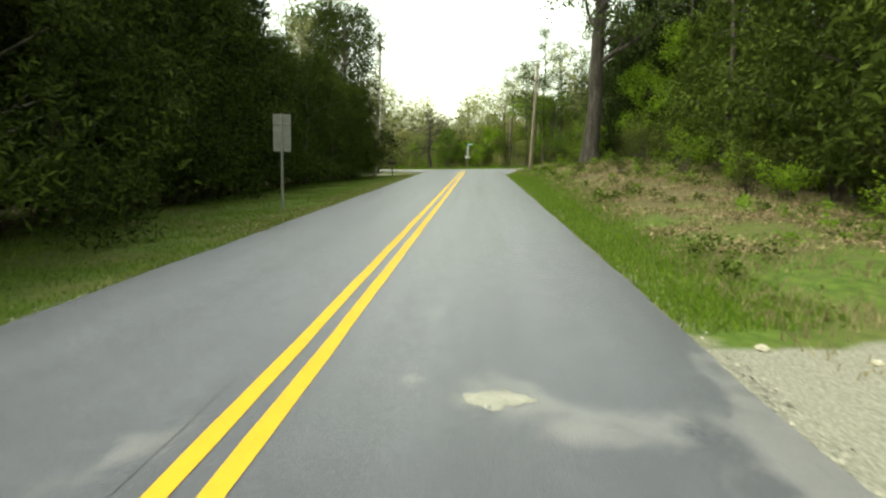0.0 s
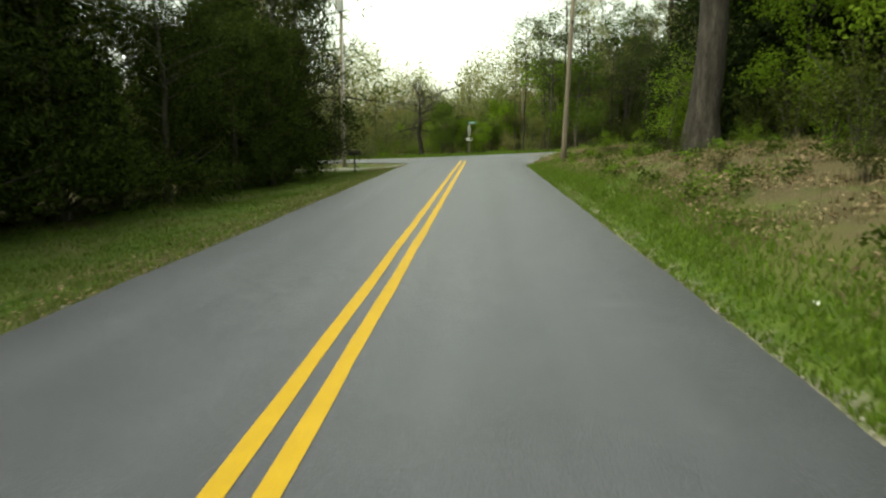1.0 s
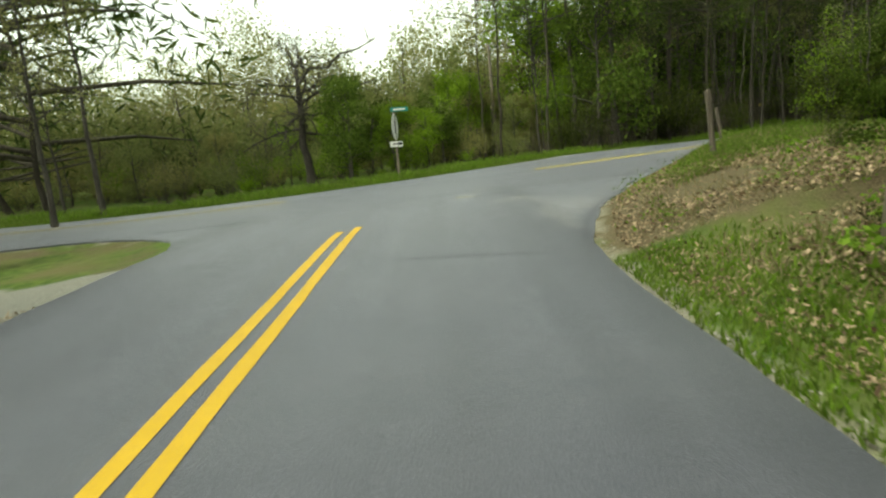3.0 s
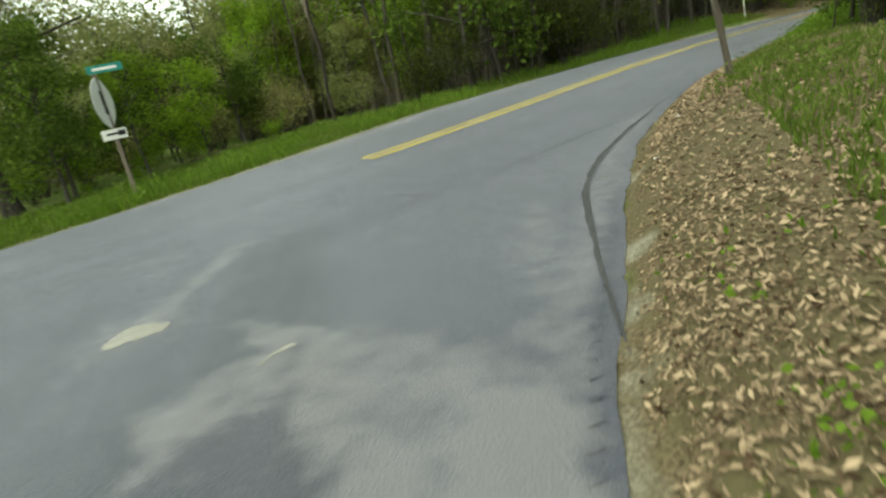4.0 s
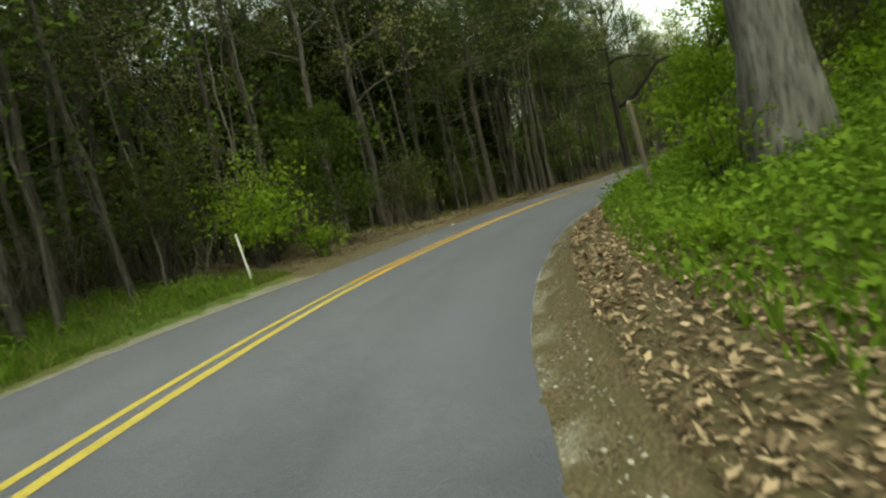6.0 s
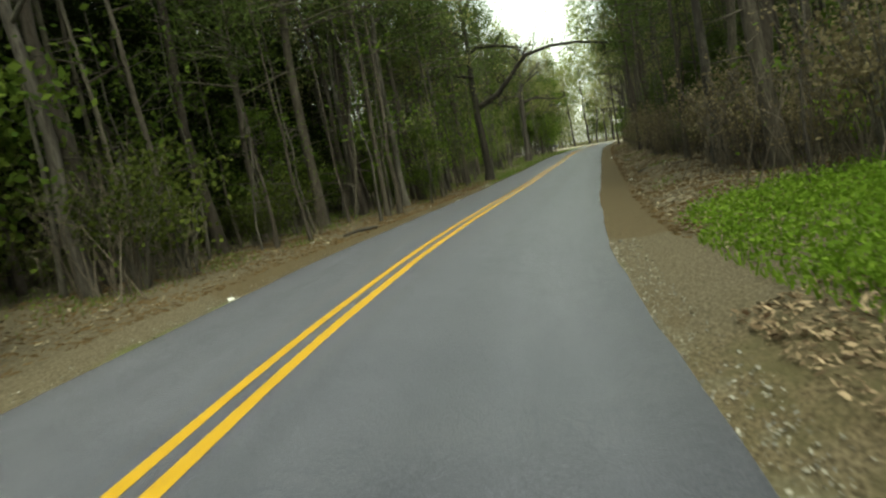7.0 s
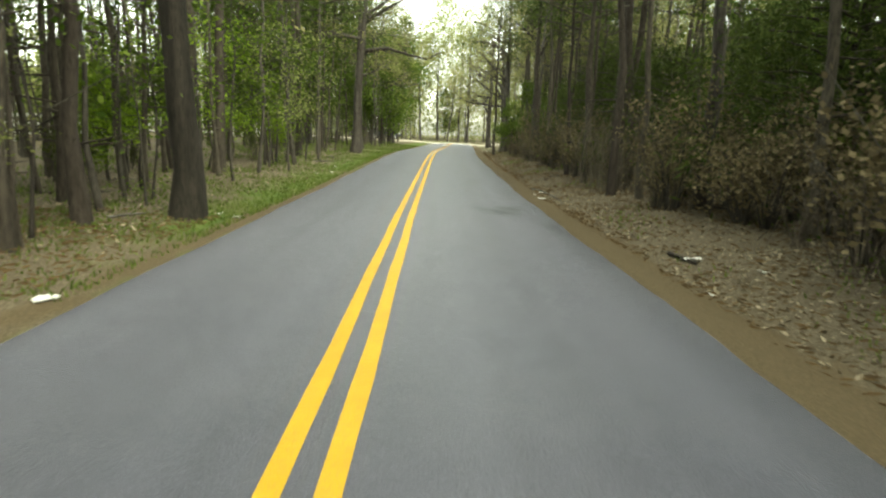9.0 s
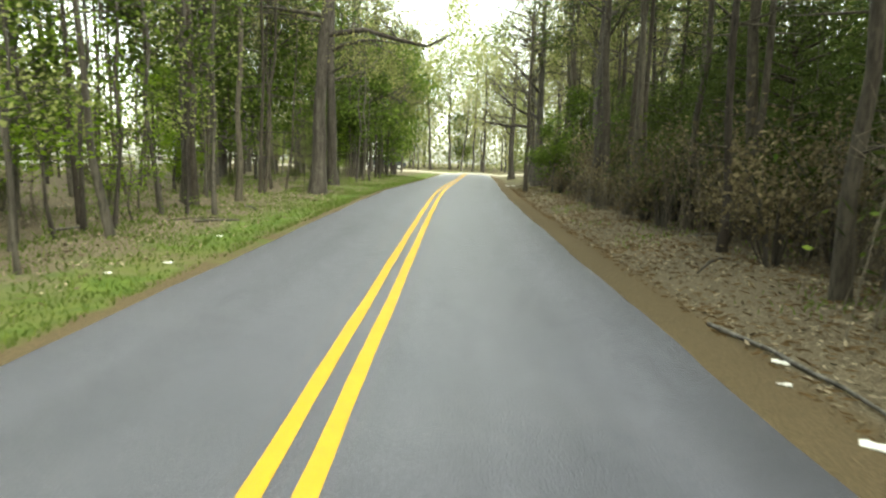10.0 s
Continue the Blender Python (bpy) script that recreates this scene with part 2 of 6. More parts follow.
CORNER_R = smooth_line([(W1R, 54.0), (3.4, 55.6), (3.9, 57.3), (4.65, 59.2), (5.5, 60.6), (6.5, 62.35), (7.5, 64.0), (8.6, 65.5), (10.2, 67.4), (12.2, 69.2), spot(15.0, W2R)])
SEAM = smooth_line([(4.9, 59.5), (5.38, 60.75), (5.8, 61.7), (6.37, 63.0), (7.12, 64.15), (8.26, 65.62), (9.25, 66.7), (10.15, 67.68), (10.75, 68.1)], 80)
CORNER_L = bend_line((-W1L, 55.4), (-W1L, 60.4), spot(-7.0, W2R))


def beside(line, x, y, side):
    """Signed distance to a rounded corner's edge, positive outside; far where the corner is not the nearest."""
    far = np.full(len(x), 99.0)
    near = np.nonzero((x * side > 0) & (np.abs(x) < 22) & (y > 48) & (y < 78))[0]
    if len(near):
        px, py = x[near], y[near]
        j = ((px[:, None] - line[:, 0]) ** 2 + (py[:, None] - line[:, 1]) ** 2).argmin(1)
        ok = (j > 0) & (j < len(line) - 1)
        k = np.clip(j, 1, len(line) - 2)
        t = line[k + 1] - line[k - 1]
        t /= np.linalg.norm(t, axis=1, keepdims=True)
        d = ((px - line[k, 0]) * t[:, 1] - (py - line[k, 1]) * t[:, 0]) * side
        far[near] = np.where(ok, d, 99.0)
    return far


def fillet(x, y):
    """How far outside the pavement a place lies, with both corners rounded."""
    x, y = np.atleast_1d(np.asarray(x, float)), np.atleast_1d(np.asarray(y, float))
    s, d = along(x, y)
    d1 = np.maximum(np.maximum(x - W1R, -x - W1L), y - 63)
    d2 = np.maximum(d - W2R, -d - W2L)
    return np.minimum(np.minimum(d1, d2), np.where(d > -0.5, np.minimum(beside(CORNER_R, x, y, 1), beside(CORNER_L, x, y, -1)), 99.0)), s, d


def ground_z(x, y):
    x, y = np.atleast_1d(np.asarray(x, float)), np.atleast_1d(np.asarray(y, float))
    o, s, d = fillet(x, y)
    out = np.maximum(o, 0)
    ramp = lambda v, a, b: np.clip((v - a) / (b - a), 0, 1)
    before = (s < 4) & (y < 66) & (d > 0)
    right = x > 0
    bank1 = (1.35 * (1 - np.exp(-out / 2.4)) + 0.02 * np.minimum(out, 30)) * np.interp(y, (15, 34, 40, 44, 48, 58, 63), (0.1, 0.95, 1.12, 0.72, 0.55, 0.45, 0.2))
    drop1 = -0.2 * (1 - np.exp(-out / 1.5)) - 0.02 * np.minimum(out, 20)
    inner = (0.9 * (1 - np.exp(-out / 3.2)) + 0.05 * np.minimum(out, 25)) * np.interp(s, (9, 13, 18), (0.12, 0.25, 1.0)) * (1 - ramp(s, 27, 40))
    inner += ramp(s, 27, 40) * (-0.16 * np.exp(-((out - 1.0) / 0.8) ** 2) + 0.02 * np.minimum(out, 20))
    outer = -0.05 * np.minimum(out, 12) * (1 - ramp(s, 16, 23)) + 0.02 * np.minimum(out, 20) * ramp(s, 20, 27) + 0.1 * ramp(out, 0, 2) * ramp(s, 20, 27)
    side2 = np.where(d > 0, inner, outer)
    w = ramp(s + 0.45 * np.maximum(d, 0), 5, 11) * (d > 0) * ramp(y, 52, 58)
    one = np.where(right, bank1, drop1)
    h = np.where(d > 0, one * (1 - w) + side2 * w, side2)
    h = h + np.where((d > 0) & (x > 3) & (y > 54), (0.82 - 0.42 * ramp(s, 9, 15)) * (1 - np.exp(-out / 0.9)) * ramp(s, -1, 5) * (1 - ramp(s, 24, 31)), 0)
    h = h + np.where(d < 0, 0.32 * (1 - np.exp(-out / 1.2)) * ramp(s, 20, 25) * (1 - ramp(s, 30, 40)), 0)
    base = np.clip(road_z(x, y, s, d), -0.45, 0.5)
    rough = 0.035 * np.sin(x * 1.7 + 0.6 * np.sin(y * 0.9)) * np.sin(y * 1.3 + x * 0.4) + 0.02 * np.sin(x * 4.1 + y * 2.3) * np.sin(y * 3.7)
    z = base + h * ramp(o, 0.0, 0.35) - 0.035 + rough * ramp(o, 0.2, 1.5)
    return z - 0.07 * ramp(-o, 0.3, 0.7)


def gz(x, y):
    return float(ground_z([x], [y])[0])


# ---- small tools ----
def mesh_of(name, verts, faces, mats, slots=None, smooth=False):
    me = bpy.data.meshes.new(name)
    me.from_pydata([tuple(map(float, v)) for v in verts], [], [tuple(int(i) for i in f) for f in faces])
    for m in (mats if isinstance(mats, (list, tuple)) else [mats]):
        me.materials.append(m)
    if slots is not None:
        me.polygons.foreach_set("material_index", np.asarray(slots, dtype=np.int32))
    if smooth:
        me.polygons.foreach_set("use_smooth", np.ones(len(me.polygons), dtype=bool))
    me.update()
    return me


def part(name, me, parent, label=""):
    ob = new(name, me)
    ob.parent = parent
    return tagged(ob, label)


def thing(name, label, category, at, turn_z=0, group="", kind=""):
    ob = new(name)
    ob.empty_display_size = 0.2
    ob.matrix_basis = pose(*at, 0, 0, turn_z)
    return tagged(ob, label, category, group, kind)


def bm_mesh(name, bm, mats, smooth=False):
    me = bpy.data.meshes.new(name)
    bm.to_mesh(me)
    bm.free()
    for m in (mats if isinstance(mats, (list, tuple)) else [mats]):
        me.materials.append(m)
    if smooth:
        me.polygons.foreach_set("use_smooth", np.ones(len(me.polygons), dtype=bool))
    return me


def box_bm(bm, size, at=(0, 0, 0), bevel=0.0, rot=None):
    m = Matrix.Translation(at) @ (rot or Matrix.Identity(4)) @ Matrix.Diagonal((*size, 1))
    made = bmesh.ops.create_cube(bm, size=1, matrix=m)
    if bevel:
        edges = list({e for v in made["verts"] for e in v.link_edges})
        bmesh.ops.bevel(bm, geom=edges, offset=bevel, segments=2, affect="EDGES", profile=0.5)


def tube(path, radii, sides=7):
    """A tapering tube along a path: vertices and faces."""
    path = np.asarray(path, float)
    t = np.gradient(path, axis=0)
    t /= np.linalg.norm(t, axis=1, keepdims=True) + 1e-9
    ref = np.where(np.abs(t[:, 2:3]) > 0.9, np.array([[1.0, 0, 0]]), np.array([[0, 0, 1.0]]))
    u = np.cross(t, ref)
    u /= np.linalg.norm(u, axis=1, keepdims=True) + 1e-9
    w = np.cross(t, u)
    a = np.arange(sides) * 2 * np.pi / sides
    ring = u[:, None] * np.cos(a)[None, :, None] + w[:, None] * np.sin(a)[None, :, None]
    v = (path[:, None] + ring * np.asarray(radii, float)[:, None, None]).reshape(-1, 3)
    f = []
    for i in range(len(path) - 1):
        for j in range(sides):
            k = (j + 1) % sides
            f.append((i * sides + j, i * sides + k, (i + 1) * sides + k, (i + 1) * sides + j))
    f.append(tuple(range((len(path) - 1) * sides, len(path) * sides)))
    return v, f


class Wood:
    def __init__(self):
        self.v, self.f, self.n, self.tips = [], [], 0, []

    def add(self, path, radii, sides):
        v, f = tube(path, radii, sides)
        self.v.append(v)
        self.f += [tuple(i + self.n for i in q) for q in f]
        self.n += len(v)


def grow(wood, rng, start, way, length, r0, level, wander, lift, kids, shrink, spread):
    """One limb with its smaller limbs; remembers twig places for leaves."""
    n = max(4, int(length / 0.5)) if level == 0 else (5 if level == 1 else 4)
    p, d = np.array(start, float), np.array(way, float)
    path = [p.copy()]
    for i in range(n):
        d = d + rng.normal(0, wander, 3) + np.array([0, 0, lift])
        d /= np.linalg.norm(d)
        p = p + d * length / n
        path.append(p.copy())
    r = r0 * np.linspace(1, 0.25, n + 1)
    wood.add(path, r, 6 if level == 0 else (5 if level == 1 else 3))
    if level >= 2 or length < 0.5:
        wood.tips += [path[-1], path[-2], 0.5 * (path[-1] + path[-2])]
        return
    wood.tips.append(path[-1])
    for k in range(kids):
        f = rng.uniform(0.25, 1.0)
        i = min(int(f * n), n - 1)
        at = path[i] + (path[i + 1] - path[i]) * (f * n - i)
        dd = path[i + 1] - path[i]
        dd /= np.linalg.norm(dd)
        off = rng.normal(0, 1, 3)
        off -= dd * off.dot(dd)
        off /= np.linalg.norm(off)
        grow(wood, rng, at, dd * (1 - spread) + off * spread, length * shrink * rng.uniform(0.6, 1.2), r0 * (1 - 0.75 * f) * 0.6, level + 1, wander * 1.3, lift, kids, shrink, spread)


def leaves_mesh(name, rng, centres, per, spread, size, mat, aspect=0.5, droop=0.0, flat=0.0):
    """Many small bent leaves round the twigs: each is its own little four-cornered piece."""
    c = np.repeat(np.asarray(centres), per, axis=0)
    n = len(c)
    c = c + rng.normal(0, 1, (n, 3)) * np.array([spread, spread, spread * (1 - 0.5 * flat)])
    u = rng.normal(0, 1, (n, 3))
    u[:, 2] = u[:, 2] * (1 - flat) - droop
    u /= np.linalg.norm(u, axis=1, keepdims=True)
    w = np.cross(u, rng.normal(0, 1, (n, 3)))
    w /= np.linalg.norm(w, axis=1, keepdims=True) + 1e-9
    L = size * rng.uniform(0.6, 1.4, (n, 1))
    a, b = u * L, w * L * aspect * 0.5
    v = np.stack([c, c + a * 0.5 + b, c + a, c + a * 0.5 - b], 1).reshape(-1, 3)
    me = bpy.data.meshes.new(name)
    me.vertices.add(4 * n)
    me.vertices.foreach_set("co", v.ravel().astype(np.float32))
    me.loops.add(4 * n)
    me.loops.foreach_set("vertex_index", np.arange(4 * n, dtype=np.int32))
    me.polygons.add(n)
    me.polygons.foreach_set("loop_start", np.arange(0, 4 * n, 4, dtype=np.int32))
    me.materials.append(mat)
    me.update(calc_edges=True)
    me.validate()
    return me


# ---- the ground: one sheet to the horizon ----
def axis(lo, hi, step, far):
    mid = np.arange(lo, hi + step / 2, step)
    out = step * np.cumsum(1.45 ** np.arange(1, 22))
    out = out[out < far]
    return np.concatenate([(lo - out)[::-1], mid, hi + out])


def build_ground():
    gx, gy = axis(-14, 96, 0.4, 1800), axis(2, 96, 0.4, 1800)
    X, Y = np.meshgrid(gx, gy)
    x, y = X.ravel(), Y.ravel()
    z = ground_z(x, y)
    nx, ny = len(gx), len(gy)
    i = np.arange(nx * ny).reshape(ny, nx)
    f = np.stack([i[:-1, :-1], i[:-1, 1:], i[1:, 1:], i[1:, :-1]], -1).reshape(-1, 4)
    me = bpy.data.meshes.new("ground")
    me.vertices.add(len(x))
    me.vertices.foreach_set("co", np.stack([x, y, z], 1).ravel().astype(np.float32))
    me.loops.add(f.size)
    me.loops.foreach_set("vertex_index", f.ravel().astype(np.int32))
    me.polygons.add(len(f))
    me.polygons.foreach_set("loop_start", np.arange(0, f.size, 4, dtype=np.int32))
    me.polygons.foreach_set("use_smooth", np.ones(len(f), dtype=bool))
    me.update(calc_edges=True)
    o, s, d = fillet(x, y)
    ramp = lambda v, a, b: np.clip((v - a) / (b - a), 0, 1)
    on1 = (s < 5) | (y < 58)
    # leaf litter under the trees and on the inside of the bend
    litter = np.where(on1 & (d > 0), np.where(x > 0, 0.62 * ramp(o, 0.9, 2.2) * ramp(y, 12, 26) + 0.25 * ramp(o, 5, 8), np.maximum(ramp(o, 5.0, 7.0), 0.6 * np.exp(-((o - 0.4) / 0.4) ** 2) * ramp(y, 22, 30))), 0)
    litter = np.where((~on1) & (d > 0), ramp(o, -0.4, 0.1) * (1 - 0.8 * ramp(o, 1.5, 2.6) * (1 - ramp(s, 12, 16))) * (1 - 0.85 * ramp(s, 15, 18) * (1 - ramp(s, 27, 37)) * ramp(o, 0.9, 1.9)), litter)
    litter = np.where((s < 8) & (x > 3) & (d > 0) & (y > 54), np.maximum(litter, 0.9 * ramp(o, -0.3, 0.1) * (1 - 0.75 * ramp(o, 1.5, 2.6))), litter)
    litter = np.where(d < 0, np.where(s < 14, ramp(o, 30, 42), np.where(s < 27, ramp(o, 1.6, 2.6), ramp(o, -0.2, 0.3) * (1 - 0.75 * ramp(s, 55, 61) * (1 - ramp(o, 1.0, 2.6))))), litter)
    litter = np.where(s > 88, litter * 0.6, litter)
    sand = np.where((~on1) & (d > 0), 0.62 * np.exp(-(o / 0.2) ** 2), 0.55 * np.exp(-(o / 0.16) ** 2))
    sand = np.where((x > 3) & (y > 53) & (d > 0) & (s < 12), 0.66 * np.exp(-(o / np.interp(y, (53, 56, 59.5, 61.5), (0.1, 0.2, 0.2, 0.05))) ** 2), sand)
    sand = np.where((s > 34) & (o > 0), np.exp(-(o / np.where((d < 0) & (s > 55), 0.4, 1.0)) ** 4), sand)
    sand = np.where((d < 0) & (s < 27), np.exp(-(o / np.interp(s, (13, 17), (0.75, 0.35))) ** 4), sand)
    drive = np.maximum(ramp(14.1 + 0.15 * np.sin(x * 1.3) - y, 0, 0.4) * ramp(x, 2.6, 3.2) * ramp(y, 7, 8.5) * ramp(40 - x, 0, 5), ramp(1.6 - np.abs(y - 55 - 0.35 * (-x - 4) * 0.2), 0, 0.5) * ramp(-x, 2.5, 2.9) * ramp(16 + x, 0, 3))
    for key, val in (("litter", litter), ("sand", sand), ("drive", drive), ("straw", ramp(s, 25, 33) * (d > -16) * (d < 16))):
        at = me.attributes.new(key, "FLOAT", "POINT")
        at.data.foreach_set("value", val.astype(np.float32))
    m = bpy.data.materials.new("ground")
    m.use_nodes = True
    n, l = m.node_tree.nodes, m.node_tree.links
    bsdf = n["Principled BSDF"]
    bsdf.inputs["Roughness"].default_value = 0.95
    bsdf.inputs["Specular IOR Level"].default_value = 0.15
    pos = n.new("ShaderNodeNewGeometry")

    def noise_node(scale, detail=6):
        t = n.new("ShaderNodeTexNoise")
        t.inputs["Scale"].default_value, t.inputs["Detail"].default_value = scale, detail
        l.new(pos.outputs["Position"], t.inputs["Vector"])
        return t.outputs["Fac"]

    def mixed(fac, a, b):
        k = n.new("ShaderNodeMix")
        k.data_type = "RGBA"
        l.new(fac, k.inputs["Factor"])
        for sock, c in (("A", a), ("B", b)):
            if isinstance(c, tuple):
                k.inputs[sock].default_value = (*c, 1)
            else:
                l.new(c, k.inputs[sock])
        return k.outputs["Result"]

    def sharpen(sock, lo, hi):
        r = n.new("ShaderNodeMapRange")
        r.inputs["From Min"].default_value, r.inputs["From Max"].default_value = lo, hi
        l.new(sock, r.inputs["Value"])
        return r.outputs[0]

    def attr(key, scale, lo, hi):
        a = n.new("ShaderNodeAttribute")
        a.attribute_name = key
        add = n.new("ShaderNodeMath")
        l.new(a.outputs["Fac"], add.inputs[0])
        l.new(noise_node(scale), add.inputs[1])
        return sharpen(add.outputs[0], lo, hi)

    big, mid, fine = noise_node(0.5), noise_node(5), noise_node(42, 3)
    grass = mixed(sharpen(mid, 0.35, 0.65), (0.045, 0.082, 0.014), (0.095, 0.135, 0.028))
    grass = mixed(sharpen(big, 0.45, 0.7), grass, (0.115, 0.105, 0.046))
    brown = mixed(sharpen(fine, 0.4, 0.62), (0.064, 0.049, 0.029), (0.165, 0.13, 0.08))
    brown = mixed(sharpen(mid, 0.4, 0.65), brown, (0.092, 0.08, 0.042))
    straw = mixed(sharpen(fine, 0.4, 0.62), (0.068, 0.056, 0.037), (0.155, 0.13, 0.09))
    sandy = mixed(sharpen(fine, 0.4, 0.6), (0.17, 0.158, 0.124), (0.265, 0.248, 0.2))
    gravel = mixed(sharpen(fine, 0.42, 0.6), (0.17, 0.165, 0.145), (0.27, 0.262, 0.235))
    brown = mixed(attr("straw", 1.0, 0.9, 1.2), brown, straw)
    col = mixed(attr("litter", 1.6, 0.75, 1.15), grass, brown)
    sandy = mixed(attr("straw", 1.0, 0.9, 1.2), sandy, mixed(sharpen(fine, 0.4, 0.62), (0.072, 0.055, 0.032), (0.114, 0.088, 0.052)))
    col = mixed(attr("sand", 2.4, 0.8, 1.1), col, sandy)
    col = mixed(attr("drive", 2.0, 0.8, 1.1), col, gravel)
    l.new(col, bsdf.inputs["Base Color"])
    bp = n.new("ShaderNodeBump")
    bp.inputs["Strength"].default_value, bp.inputs["Distance"].default_value = 0.6, 0.035
    l.new(noise_node(30, 5), bp.inputs["Height"])
    l.new(bp.outputs[0], bsdf.inputs["Normal"])
    me.materials.append(m)
    return tagged(new("ground", me), "grassy verges, leaf litter and pine straw beside the roads", "ground", kind="structure")


build_ground()


# ---- roads ----
def strip(name, mids, rights, offs, mat, lift=0.0, skirt=0.09):
    """A ribbon across the offsets, with a lip down at both sides."""
    mids, rights = np.asarray(mids, float), np.asarray(rights, float)
    cols = [mids + rights * (o if np.ndim(o) == 0 else np.asarray(o)[:, None]) for o in offs]
    P = np.stack(cols, 1)
    z = road_z(P[..., 0].ravel(), P[..., 1].ravel()).reshape(P.shape[:2]) + lift
    V = np.concatenate([P, z[..., None]], 2)
    if skirt:
        a, b = V[:, :1].copy(), V[:, -1:].copy()
        a[..., 2] -= skirt
        b[..., 2] -= skirt
        V = np.concatenate([a, V, b], 1)
    n, k = V.shape[:2]
    i = np.arange(n * k).reshape(n, k)
    f = np.stack([i[:-1, :-1], i[:-1, 1:], i[1:, 1:], i[1:, :-1]], -1).reshape(-1, 4)
    return V.reshape(-1, 3), f


def join(pieces):
    v, f, n = [], [], 0
    for a, b in pieces:
        v.append(a)
        f += [tuple(int(i) + n for i in q) for q in b]
        n += len(a)
    return np.concatenate(v), f


def wobble(t, amp, seed):
    return amp * (np.sin(t * 1.9 + seed) * 0.5 + np.sin(t * 4.7 + 2.1 * seed) * 0.3 + np.sin(t * 11.3 + 0.7 * seed) * 0.2)


BLOTCHES = (
    (((2.7, 61.7), (3.55, 61.0), (4.35, 60.1), (4.5, 59.2), (4.2, 58.4), (3.75, 57.2), (3.4, 55.7), (3.1, 56.4), (3.0, 57.6), (3.1, 58.3), (3.3, 59.4), (3.1, 60.0), (2.5, 59.7), (2.3, 60.3), (2.9, 60.9)), 0.3, 0.6),
    (((5.45, 62.5), (5.85, 63.3), (5.75, 62.4), (5.3, 61.4), (4.95, 60.7), (4.8, 61.3)), 0.25, 0.5),
    (((1.85, 62.1), (2.15, 62.1), (2.8, 63.8), (2.55, 63.95)), 0.12, 0.5),
    (((1.6, 61.4), (2.4, 61.5), (2.5, 62.4), (1.6, 62.3)), 0.35, 0.42),
    (((1.0, 12.2), (1.2, 12.0), (1.45, 11.98), (1.85, 12.25), (1.6, 12.75), (1.35, 12.85), (1.1, 12.6)), 0.15, 0.55),
    (((1.5, 12.3), (2.5, 12.25), (2.4, 11.9), (1.75, 11.65), (1.55, 11.95)), 0.2, 0.42),
    (((0.7, 12.47), (0.81, 12.75), (0.95, 12.5), (0.85, 12.22)), 0.08, 0.5),
    (((0.75, 14.1), (0.75, 14.4), (0.95, 14.4), (0.95, 14.1)), 0.08, 0.5),
    (((-0.5, 11.4), (-0.26, 11.7), (-0.28, 11.45), (-0.62, 10.9), (-0.8, 10.9)), 0.12, 0.45),
    (((3.3, 14.4), (3.06, 13.8), (2.9, 13.4), (2.95, 12.8), (2.8, 12.1), (2.85, 11.4), (2.7, 10.4), (3.3, 10.4)), 0.12, 0.6))


def depth_inside(outline, x, y):
    """How deep places lie inside a rough outline; negative outside it."""
    poly = np.array(outline, float)
    inside, near = np.zeros(len(x), bool), np.full(len(x), 99.0)
    for a, b in zip(poly, np.roll(poly, 1, axis=0)):
        e = b - a
        inside ^= ((a[1] > y) != (b[1] > y)) & (x < e[0] * (y - a[1]) / (e[1] + 1e-9) + a[0])
        u = np.clip(((x - a[0]) * e[0] + (y - a[1]) * e[1]) / (e @ e), 0, 1)
        near = np.minimum(near, np.hypot(a[0] + u * e[0] - x, a[1] + u * e[1] - y))
    return np.where(inside, near, -near)


